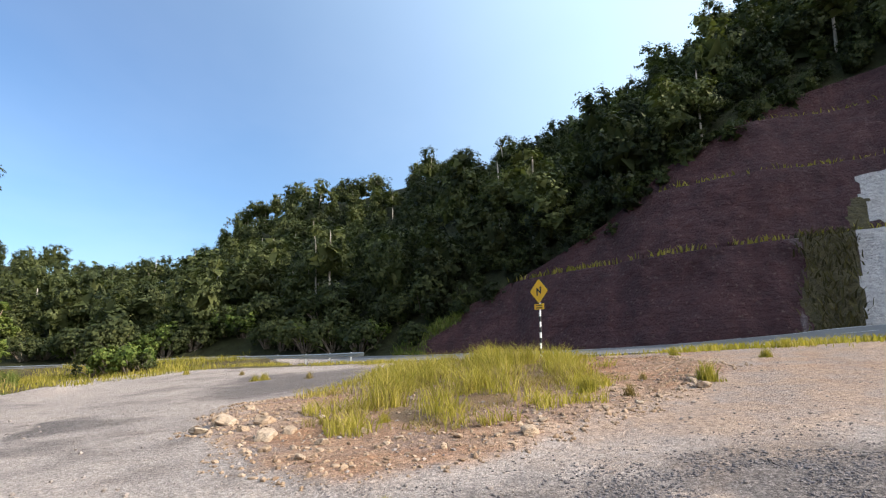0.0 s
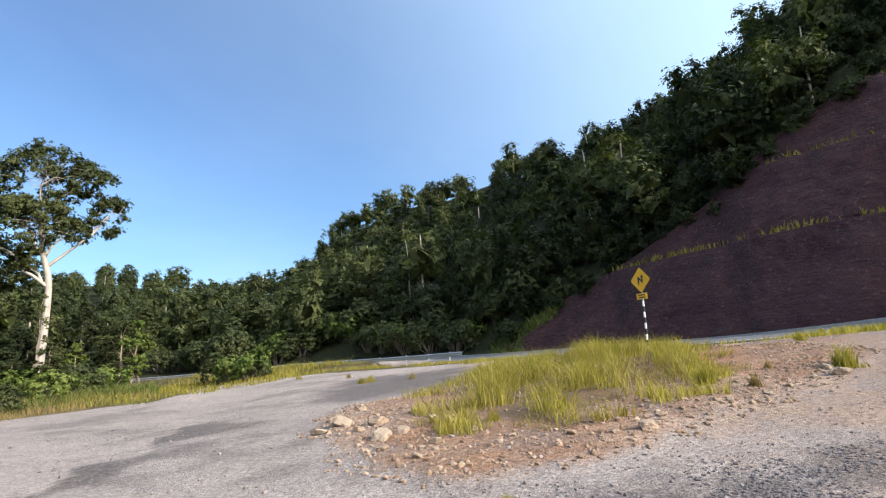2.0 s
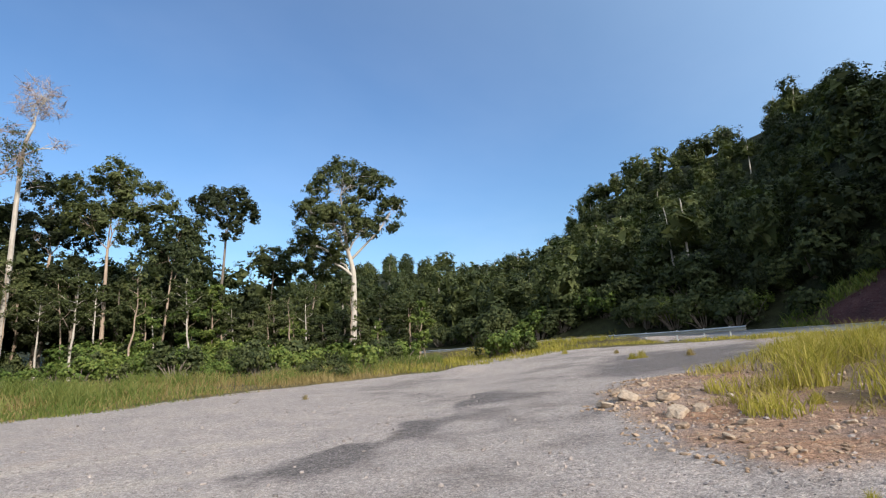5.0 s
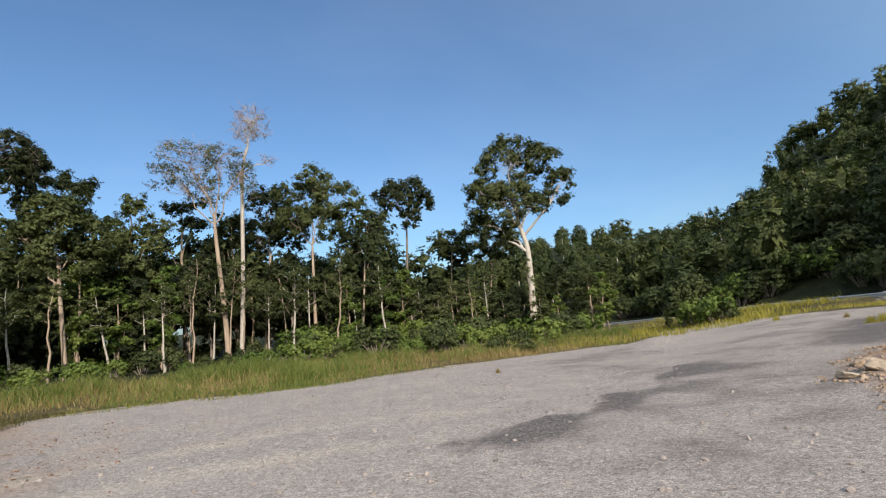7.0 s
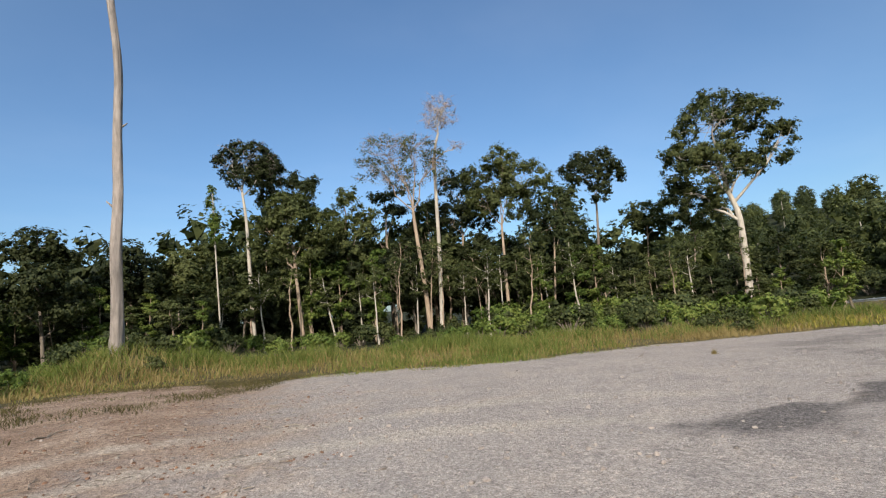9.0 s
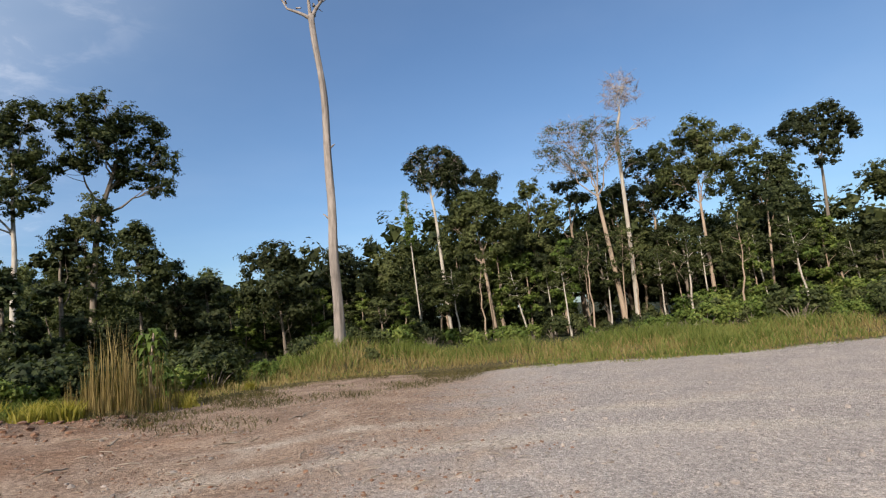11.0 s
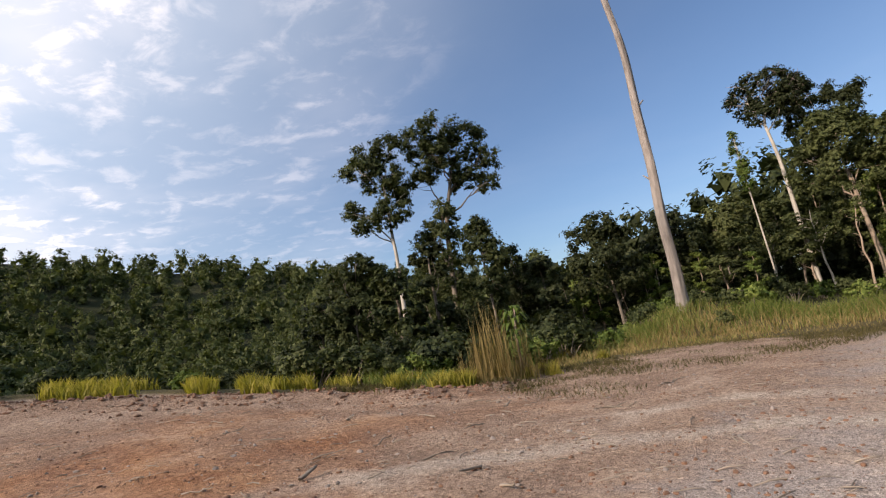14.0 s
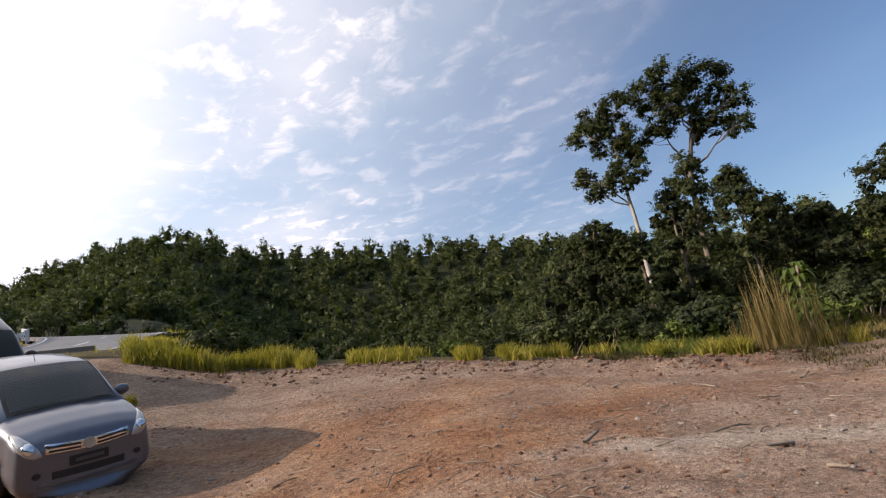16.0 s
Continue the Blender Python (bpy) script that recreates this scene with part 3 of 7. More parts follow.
def land(x, y, rough=True):
    x, y = np.asarray(x, float), np.asarray(y, float)
    r, az = np.hypot(x, y), np.degrees(np.arctan2(-x, y))
    cols = []
    for k in range(1, 7):
        v = 0
        wide = np.where(az > 98, 0.3, np.where(az > -12, 0.35, 1.0))
        for off, w in ((-6, .15), (-3, .2), (0, .3), (3, .2), (6, .15)):
            v = v + w * np.interp((az + off * wide + 180) % 360 - 180, LAND[:, 0], LAND[:, k])
        cols.append(v)
    re, ze, r2, z2, r3, z3 = cols
    inner = ze * (np.minimum(r, re) / re) ** (1.5 + 0.75 * step(135, 165, np.abs(az)) - 0.34 * step(168, 174, np.abs(az)))
    mid = ze + (z2 - ze) * step(0, 1, np.clip((r - re) / (r2 - re), 0, 1))
    u = np.clip((r - r2) / (r3 - r2), 0, 1)
    hill = z2 + (z3 - z2) * (u ** 1.15 * (1 - 0.25 * np.sin(u * np.pi) ** 2))
    far = z3 - (z3 - 5) * step(1.0, 3.5, r / r3)
    z = np.where(r < re, inner, np.where(r < r2, mid, np.where(r < r3, hill, far)))
    # hillside meets the rim of the cutting; below the rim it lies behind the cut face
    rim_r, rim_z = np.interp(az, CUT_STEP, CUT_RIM_R), np.interp(az, CUT_STEP, CUT_RIM_Z)
    r0, z0 = np.interp(az, CUT_STEP, CUT_R0), np.interp(az, CUT_STEP, CUT_Z0)
    face = np.where(r < rim_r, z0 - 1.6 + (rim_z - z0) * np.clip((r - r0) / np.maximum(rim_r - r0, 0.5), 0, 1),
                    rim_z - 1.6 * step(3.0, 0.0, r - rim_r) + (z3 - rim_z) * np.clip((r - rim_r) / np.maximum(r3 - rim_r, 1), 0, 1) ** 0.95)
    w = wedge(az, -109, -10.5, 2.0) * (r > r0) * (r < r3)
    z = z * (1 - w) + face * w
    if rough:
        isl = inside(ISLAND, x, y)
        z = z + step(-0.3, 0.8, isl) * (0.10 + 0.07 * fractal(x / 0.8, y / 0.8, 17)) + 0.10 * step(1.0, 0.2, np.abs(isl)) * np.maximum(0, fractal(x / 1.5, y / 1.5, 19))
        z = z + 0.40 * np.exp(-((x + 10.3) ** 2 / 2.2 + (y - 27.5) ** 2 / 1.2))          # gravel heap
        rim = r - np.interp(az, EDGE_AZ, EDGE_R)
        z = z + wedge(az, 108, 166, 4) * 0.16 * np.exp(-((rim + 0.8) / 0.5) ** 2) * (1 + fractal(x / 0.7, y / 0.7, 23))
        z = z + step(60, 130, r) * np.where(az > 118, 2.5, 4.0) * fractal(x / 38, y / 38, 5) + step(5, 14, r) * 0.05 * fractal(x / 2.5, y / 2.5, 9)
        z = z + 0.02 * fractal(x / 0.6, y / 0.6, 2) * step(60, 20, r) + 0.035 * fractal(x / 1.9, y / 1.9, 4)
    d, zr, _ = road_near(x, y)
    w = step(11.0, 4.6, d)
    bank = np.where(r < np.interp(az, CUT_STEP, CUT_R0) - 4.5, -1, 1) * 0.062 * np.minimum(d, 4.6)
    return z * (1 - w) + (zr - 0.07 + np.where(az < 40, bank, -0.29)) * w


def land_at(x, y):
    return float(land(np.array([x]), np.array([y]))[0])


# ------------------------------------------------------------------ ground sheet
def build_ground():
    n_az = 400
    radii = np.concatenate([np.linspace(0.4, 6, 40), 6 + (np.linspace(0, 1, 90)[1:] ** 1.4) * 34, np.geomspace(41, 300, 60), np.geomspace(330, 2600, 12)])
    a = np.linspace(0, 2 * np.pi, n_az, endpoint=False)
    A, Rr = np.meshgrid(a, radii)
    x, y = -np.sin(A) * Rr, np.cos(A) * Rr
    z = land(x, y)
    verts = np.stack([x, y, z], -1).reshape(-1, 3)
    n = len(radii)
    i, j = np.meshgrid(np.arange(n - 1), np.arange(n_az), indexing="ij")
    k = (j + 1) % n_az
    faces = np.stack([i * n_az + j, i * n_az + k, (i + 1) * n_az + k, (i + 1) * n_az + j], -1).reshape(-1, 4)[:, ::-1]
    verts = np.vstack([verts, [[0, 0, float(land_at(0, 0))]]])
    cap = [(n * n_az, j, (j + 1) % n_az) for j in range(n_az)]
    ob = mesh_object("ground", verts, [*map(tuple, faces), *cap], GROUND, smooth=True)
    tagged(ob, "gravel and orange clay clearing running out into forest soil", "ground", kind="structure")
    vx, vy = verts[:, 0], verts[:, 1]
    r, az = np.hypot(vx, vy), np.degrees(np.arctan2(-vx, vy))
    re = np.interp(az, EDGE_AZ, EDGE_R)
    re = np.where((az > 20) & (az < 178), re, np.interp(az, LAND[:, 0], LAND[:, 1]) + np.where((az > -12) & (az < 24), 10, 0))
    d, _, _ = road_near(vx, vy)
    wob = 2.0 * fractal(vx / 4, vy / 4, 21)
    isl = inside(ISLAND, vx, vy)
    south = np.clip((-vy * 0.75 - vx * 0.24 + 0.6 + 0.9 * wob) / 4.2, 0, 1)       # clay takes over towards the ravine
    clay = np.maximum.reduce([0.85 * south, 0.72 * step(-0.4, 0.6, isl + 0.3 * wob), 0.2 * step(4, 13, -vx + 1.6 * wob) * step(14, 2, vy), 0.5 * step(1, 5, vx + 0.5 * wob)])
    old = np.clip(wedge(az, -70, 38, 14) + 0.1 * wob, 0.08, 1)
    soil = step(-0.6, 1.2, r - re + 0.5 * wob)
    soil = np.maximum(soil, 0.5 * step(0.0, 1.5, inside(TURF, vx, vy)))
    soil = soil * step(3.8, 5.2, d)
    rim_here = np.interp(az, CUT_STEP, CUT_RIM_R)
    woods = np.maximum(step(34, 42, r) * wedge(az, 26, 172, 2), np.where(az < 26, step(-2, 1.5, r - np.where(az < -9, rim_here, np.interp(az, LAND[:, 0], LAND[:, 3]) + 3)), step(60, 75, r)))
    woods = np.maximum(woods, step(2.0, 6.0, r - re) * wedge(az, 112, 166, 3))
    # trodden tracks and the dark washed strip
    track = np.maximum(np.exp(-((np.hypot(vx + 1.0, vy - 1.0) - 7.4 + 0.3 * wob) / 0.5) ** 2) * wedge(az, 40, 140, 15),
                       0.8 * np.exp(-((np.hypot(vx + 1.0, vy - 1.0) - 9.4 + 0.35 * wob) / 0.55) ** 2) * wedge(az, 30, 110, 15))
    torn = fractal(vx / 1.3, vy / 1.3, 29)
    # bleached rubble soil of the island; a dry washed run over the clay
    track = np.maximum(track, 0.4 * step(-0.2, 0.5, isl) * step(2.6, 0.8, isl))
    track = np.maximum(track, 0.65 * np.exp(-((vx * 0.55 + vy * 0.83 + 6.3 + 0.5 * wob) / 0.5) ** 2) * wedge(az, 88, 150, 8))
    side = vx + 4.4 + 0.012 * (vy - 12) ** 2 + 0.7 * wob + 0.8 * torn
    strip = np.where(side < 0, np.exp(-(side / 0.35) ** 2), np.exp(-(side / 4.6) ** 2) * (0.75 + 0.25 * step(1.2, 0.2, side))) * wedge(vy, 4.5, 18, 3) * np.clip(0.75 + 0.9 * torn, 0, 1)
    strip = np.maximum(strip, np.exp(-(((vx - 4.6) / 4.8) ** 2 + ((vy - 5.4) / 1.7) ** 2)) * np.clip(1.15 + torn, 0, 1))
    strip = np.maximum(strip, np.exp(-(((vx - 0.2) / 4.2) ** 4 + ((vy - 25.0) / 7.5) ** 4)) * np.clip(1.0 + 0.6 * torn, 0, 1))
    clay = clay * (1 - 0.8 * np.clip(strip, 0, 1))
    ochre = np.maximum.reduce([step(1.0, 6.0, -vy * 0.9 - vx * 0.05 + wob) * step(17, 11, r), 0.75 * step(-0.4, 0.6, isl), 0.4 * step(4, 9, vx + wob)])
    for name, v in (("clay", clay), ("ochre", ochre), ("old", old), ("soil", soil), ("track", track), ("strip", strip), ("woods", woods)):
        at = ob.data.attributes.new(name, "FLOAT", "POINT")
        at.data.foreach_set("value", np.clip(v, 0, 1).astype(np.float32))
    return ob


build_ground()


# ------------------------------------------------------------------ road
def road_frame():
    t = np.gradient(road_mid[:, :2], axis=0)
    t /= np.linalg.norm(t, axis=1)[:, None]
    return t, np.stack([-t[:, 1], t[:, 0]], 1)      # along, to the left of travel


ROAD_T, ROAD_N = road_frame()


def road_point(i, off, dz=0.0):
    """off: metres from the middle, positive away from the clearing."""
    bank = 0.062 * off
    return (*(road_mid[i, :2] + ROAD_N[i] * off), road_mid[i, 2] + dz + bank)


def ribbon(name, lo, hi, dz, mat, i0=0, i1=None, parent=None, thick=0.0):
    idx = range(i0, i1 if i1 is not None else len(road_mid))
    v, f = [], []
    for i in idx:
        v += [road_point(i, lo, dz), road_point(i, hi, dz)]
    m = len(v) // 2
    f = [(2 * k, 2 * k + 1, 2 * k + 3, 2 * k + 2) for k in range(m - 1)]
    if thick:
        base = len(v)
        v += [(x, y, z - thick) for x, y, z in v[:base]]
        f += [(2 * k, 2 * k + 2, base + 2 * k + 2, base + 2 * k) for k in range(m - 1)]
        f += [(2 * k + 3, 2 * k + 1, base + 2 * k + 1, base + 2 * k + 3) for k in range(m - 1)]
    return mesh_object(name, v, f, mat, parent)


# away from the clearing must be the positive side
if np.dot(ROAD_N[len(road_mid) // 3], road_mid[len(road_mid) // 3, :2]) < 0:
    ROAD_N = -ROAD_N
road = ribbon("road", -ROAD_HALF, ROAD_HALF, 0.0, ROAD, thick=0.3)
tagged(road, "two-lane grey asphalt road climbing round the clearing", "road", kind="structure")
for off in (-3.55, 3.45):
    tagged(ribbon("edge_line", off, off + 0.12, 0.005, PAINT_WHITE, parent=road), "worn white painted edge line")
for s in range(2, len(road_mid) - 6, 6):
    ribbon("lane_dash", -0.06, 0.06, 0.005, PAINT_WHITE, s, s + 4, parent=road)


# ------------------------------------------------------------------ cut slope above the road
def build_cut():
    """Benched cutting in red laterite beyond the road."""
    az = np.arange(-111.0, -9.0, 0.27)
    rows = 105
    U = np.linspace(0, 1, rows)
    r0, z0, sq, end = (np.interp(az, CUT_STEP, v) for v in (CUT_R0, CUT_Z0, CUT_SQ, CUT_END))
    S = U[None, :] * end[:, None]
    d = np.interp(S, np.arange(len(CUT_PROF)), CUT_PROF[:, 0])
    h = np.interp(S, np.arange(len(CUT_PROF)), CUT_PROF[:, 1])
    A = np.repeat(az[:, None], rows, 1)
    along = A * 0.6
    rough = 0.50 * fractal(along / 2.6, h / 4.0, 31, 5) + 0.20 * fractal(along / 0.6, h / 0.8, 37, 3)
    gully = 0.7 * np.maximum(0, fractal(along / 1.6, h / 24, 41, 3))
    push = (rough + gully) * step(0, 0.05, U)[None, :] * step(1, 0.97, U)[None, :]
    R = r0[:, None] + d / sq[:, None] + push
    verts = np.stack([-np.sin(np.radians(A)) * R, np.cos(np.radians(A)) * R, z0[:, None] + h - 0.25], -1)
    low = (h < 6.5)
    wob = 0.8 * fractal(A / 1.5, h / 2, 43, 2)
    a = A + wob
    pale = np.where(((a < -51.6) & (a > -57) & low) | ((a < -52) & (a > -58) & (h > 7) & (h < 11)), 1.0, np.where((a < -46.8) & (a > -47.6) & low, 0.42, 0.0))
    scrub = np.where(((a < -47.6) & (a > -51.6) & low) | ((a < -51.5) & (a > -53) & (h > 6.4) & (h < 9)), 1.0, np.where(((h.max(1, keepdims=True) - h < 1.0) & (A > -16)) | (A > -12.2), 1.0, 0.0))
    m = len(az)
    i, j = np.meshgrid(np.arange(m - 1), np.arange(rows - 1), indexing="ij")
    faces = np.stack([i * rows + j, i * rows + j + 1, (i + 1) * rows + j + 1, (i + 1) * rows + j], -1).reshape(-1, 4)
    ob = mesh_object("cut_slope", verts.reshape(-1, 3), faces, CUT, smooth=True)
    tagged(ob, "benched cutting of bare dark red laterite above the road", "cutting", kind="structure")
    for name, v in (("pale", pale), ("scrub", scrub)):
        at = ob.data.attributes.new(name, "FLOAT", "POINT")
        at.data.foreach_set("value", v.ravel().astype(np.float32))
    return verts, az


CUT_GRID, CUT_AZ = build_cut()


# ------------------------------------------------------------------ leaves, limbs and trees
def leaf_blades(centres, normals, size, seed, spread=0.55, aspect=0.8):
    """Loose leaf blades round the centres, facing roughly along the normals."""
    g = np.random.default_rng(seed)
    n = len(centres)
    nn = normals + g.normal(0, spread, (n, 3))
    nn /= np.linalg.norm(nn, axis=1)[:, None] + 1e-9
    t = np.cross(nn, g.normal(0, 1, (n, 3)))
    t /= np.linalg.norm(t, axis=1)[:, None] + 1e-9
    b = np.cross(nn, t)
    s = size * g.uniform(0.6, 1.35, (n, 1))
    t, b = t * s * 0.5, b * s * 0.5 * aspect
    return np.stack([centres - t, centres + t * 0.55 + b, centres + t * 0.55 - b], 1)


def clump_leaves(clumps, count, size, seed, flatten=0.75, spray=0.30, tufts=22):
    """Leaves in sprays over the outside of clumps (x, y, z, radius), turned outwards, more on top, with a ragged rim."""
    g = np.random.default_rng(seed)
    cl = np.array(clumps)
    w = cl[:, 3] ** 2
    heart = (cl[:, :3] * w[:, None]).sum(0) / w.sum()
    lobe = np.repeat(np.arange(len(cl)), tufts)
    d = g.normal(0, 1, (len(lobe), 3))
    d[:, 2] += 0.3
    d /= np.linalg.norm(d, axis=1)[:, None]
    mid = cl[lobe, :3] + d * (cl[lobe, 3] * g.uniform(0.45, 1.06, len(lobe)))[:, None] * np.array([1, 1, flatten])
    out = mid - heart
    out /= np.linalg.norm(out, axis=1)[:, None] + 1e-6
    pw = w[lobe] * g.uniform(0.4, 1.6, len(lobe))
    pick = g.choice(len(lobe), count, p=pw / pw.sum())
    e = g.normal(0, 1, (count, 3))
    e /= np.linalg.norm(e, axis=1)[:, None]
    c = mid[pick] + e * (cl[lobe[pick], 3] * spray * g.uniform(0, 1, count) ** 0.5)[:, None] * np.array([1, 1, 0.7])
    return leaf_blades(c, e * 0.3 + d[pick] * 0.75 + out[pick] * 0.55 + np.array([0, 0, 0.3]), size, seed + 1, 0.38)


def cores(clumps, seed, flatten=0.75, size=0.8, per=9):
    """The dense inside of each clump: large ragged sprays turned every way, as triangles (n, 3, 3)."""
    g = np.random.default_rng(seed)
    cl = np.repeat(np.array(clumps), per, 0)
    n = len(cl)
    d = g.normal(0, 1, (n, 3))
    d /= np.linalg.norm(d, axis=1)[:, None]
    c = cl[:, :3] + d * (cl[:, 3] * size * g.uniform(0, 0.75, n))[:, None] * np.array([1, 1, flatten])
    out = leaf_blades(c, g.normal(0, 1, (n, 3)), 1.0, seed + 5, 0.3, 1.0)
    return c[:, None] + (out - c[:, None]) * (cl[:, 3] * size * 1.15)[:, None, None]


def leaves_object(name, blades, tris, mat, parent=None):
    """One mesh of loose leaves and the lumps within them."""
    return quads_object(name, np.concatenate([blades, tris]), mat, parent, 3)


def foliage(clumps, count, size, seed, mat, parent, flatten=0.8, core=0.62):
    return leaves_object("crown", clump_leaves(clumps, count, size, seed, flatten), cores(clumps, seed, flatten, core), mat, parent)


def tube(path, radii, sides=8):
    """Vertices and quads of a tapered limb along a path."""
    v, f = [], []
    path = [Vector(p) for p in path]
    side = Vector((1, 0, 0))
    for k, (p, r) in enumerate(zip(path, radii)):
        d = (path[min(k + 1, len(path) - 1)] - path[max(k - 1, 0)]).normalized()
        a = (side - d * side.dot(d))
        a = a.normalized() if a.length > 1e-4 else d.orthogonal().normalized()
        b = d.cross(a)
        for q in range(sides):
            t = 2 * math.pi * q / sides
            v.append(p + (a * math.cos(t) + b * math.sin(t)) * r)
    for k in range(len(path) - 1):
        for q in range(sides):
            f.append((k * sides + q, k * sides + (q + 1) % sides, (k + 1) * sides + (q + 1) % sides, (k + 1) * sides + q))
    f.append(tuple(range((len(path) - 1) * sides, len(path) * sides)))
    return v, f


class Wood:
    """Gathers limbs into one mesh."""
    def __init__(self):
        self.v, self.f = [], []

    def add(self, path, radii, sides=8):
        v, f = tube(path, radii, sides)
        o = len(self.v)
        self.v += v
        self.f += [tuple(i + o for i in q) for q in f]

    def make(self, name, mat, parent):
        return mesh_object(name, self.v, self.f, mat, parent, smooth=True)


def bent(a, b, n, wander, g, sag=0.0):
    """A wandering path from a to b."""
    a, b = Vector(a), Vector(b)
    L = (b - a).length
    off = Vector((0, 0, 0))
    out = []
    for k in range(n):
        u = k / (n - 1)
        if 0 < k < n - 1:
            off = off * 0.6 + Vector([g.gauss(0, wander * L) for _ in range(3)])
        out.append(a.lerp(b, u) + (off if 0 < k < n - 1 else Vector((0, 0, 0))) + Vector((0, 0, -sag * L * math.sin(math.pi * u))))
    return out


def tree(name, label, height, trunk_r, crown_lo, crown_w, leaf_mat, bark, seed, leaves=4200, leaf=0.34, lean=(0, 0),
         limbs=7, twigs=4, clump=0.17, bare=0.0, core=0.6, roundness=1.0, sink=1.0, shape=None, reach=0.93):
    """A tall forest tree: wandering tapered trunk, limbs, twigs and a crown of leaf clumps.
    crown_lo: fraction of the height where the crown begins; crown_w: its width."""
    g = random.Random(seed)
    base = new(name)
    base.empty_display_size = 0.5
    tagged(base, label, "tree")
    wood = Wood()
    top = Vector((lean[0], lean[1], height * reach))
    path = bent((0, 0, -sink), top, 10, 0.006, g)
    radii = [trunk_r * (1.25 if k == 0 else 1) * (1 - 0.82 * (k / 9) ** 1.1) for k in range(10)]
    wood.add(path, radii, 10)
    clumps = []

    def on_trunk(u):
        s = u * 9
        k = min(int(s), 8)
        return path[k].lerp(path[k + 1], s - k), radii[k] + (radii[k + 1] - radii[k]) * (s - k)

    if shape:
        # a full crown: large leafy lobes run together through a dome, a limb to every one
        c0, c1 = height * crown_lo, height
        for i in range(limbs):
            v = (i + g.uniform(0, 1)) / limbs
            a = i * 2.39996 + g.uniform(-0.4, 0.4)
            R = crown_w * clump * g.uniform(0.8, 1.25)
            q = max(0.0, shape(v) * crown_w / 2 * g.uniform(0.9, 1.12) - R) * (g.uniform(0.1, 1.0) ** 0.35)
            z = c0 + R * 0.6 + (c1 - c0 - R * 1.4) * v + g.gauss(0, 0.2)
            s = min(0.97, max(0.02, z / (height * reach)))
            ctr, _ = on_trunk(s)
            p = Vector((ctr.x + math.cos(a) * q, ctr.y + math.sin(a) * q, z))
            start, r = on_trunk(max(crown_lo * 0.8, s - 0.14 - 0.5 * q / height))
            if i % 2 == 0 or bare:
                wood.add(bent(start, p + Vector((0, 0, 0.4 * R)), 5, 0.05, g, 0.04), [r * 0.5, r * 0.34, r * 0.22, r * 0.12, 0.02], 5)
            if g.random() < bare:
                continue
            clumps.append((*p, R * 0.8))
            for _ in range(6):
                d = Vector((g.gauss(0, 1), g.gauss(0, 1), g.uniform(-0.5, 0.9))).normalized()
                clumps.append((*(p + d * R * 0.85), R * g.uniform(0.28, 0.5)))
    for i in range(0 if shape else limbs):
        u = crown_lo * 0.9 + (0.93 - crown_lo * 0.9) * (i + g.uniform(0, 0.8)) / limbs
        p, r = on_trunk(u)
        a = i * 2.4 + g.uniform(-0.5, 0.5)
        v = (u - crown_lo) / (1 - crown_lo)
        half = crown_w / 2 * (math.sin(math.pi * min(1, max(0.12, 0.22 + 0.62 * v))) ** 0.7) * g.uniform(0.75, 1.1)
        end = p + Vector((math.cos(a) * half, math.sin(a) * half, half * g.uniform(0.35, 0.9) + 0.3))
        end.z = min(end.z, height * 0.97)
        limb = bent(p, end, 5, 0.05, g, 0.05)
        wood.add(limb, [r * 0.55 * (1 - 0.75 * k / 4) for k in range(5)], 6)
        for _ in range(twigs):
            k = g.randint(2, 4)
            q = limb[k]
            e = q + Vector((g.gauss(0, 1), g.gauss(0, 1), g.uniform(0.1, 1.1))) * crown_w * 0.13
            e.z = min(e.z, height)
            wood.add([q, q.lerp(e, 0.5) + Vector((0, 0, 0.1)), e], [r * 0.2, r * 0.12, 0.015], 4)
            if g.random() > bare:
                clumps.append((*e, crown_w * clump * g.uniform(0.6, 1.25)))
                if g.random() < 0.5:
                    clumps.append((*(q.lerp(e, 0.55) + Vector((g.gauss(0, .3), g.gauss(0, .3), 0.2))), crown_w * clump * g.uniform(0.45, 0.8)))
        if g.random() > bare:
            clumps.append((*(end - Vector((0, 0, 0.2))), crown_w * clump * g.uniform(1.1, 1.6)))
            clumps.append((*(limb[3] + Vector((g.gauss(0, .3), g.gauss(0, .3), 0.5))), crown_w * clump * g.uniform(0.9, 1.3)))
    clumps.append((*(path[-1] - Vector((0, 0, 0.3 if shape else -0.2))), crown_w * clump * (0.8 if shape else 1.2)))
    wood.make("trunk", bark, base)
    if leaves:
        foliage(clumps, leaves, leaf, seed, leaf_mat, base, 0.85 * roundness, core)
    return base


def place(ob, x, y, turn=0.0, scale=1.0, z=None, tilt=(0, 0)):
    z = land_at(x, y) if z is None else z
    return Matrix.Translation((x, y, z)) @ Euler((radians(tilt[0]), radians(tilt[1]), radians(turn))).to_matrix().to_4x4() @ Matrix.Diagonal((scale, scale, scale, 1))


def put(ob, az, r, turn=0.0, scale=1.0, z=None, tilt=(0, 0)):
    p = bearing(az, r)
    ob.matrix_basis = place(ob, p.x, p.y, turn, scale, z, tilt)
    return ob


# ------------------------------------------------------------------ single trees that stand out
# az, distance, crown and trunk seen over the clearing
def to_local(az, r, el, foot):
    """Height over the foot of a point seen at that elevation."""
    return 1.55 + r * math.tan(radians(el)) - foot


def dome(v):
    """Half width of a full crown, 0 at its foot to 1 at its top."""
    return 0.45 + 0.58 * math.sin(math.pi * min(1.0, 0.12 + 0.76 * v))


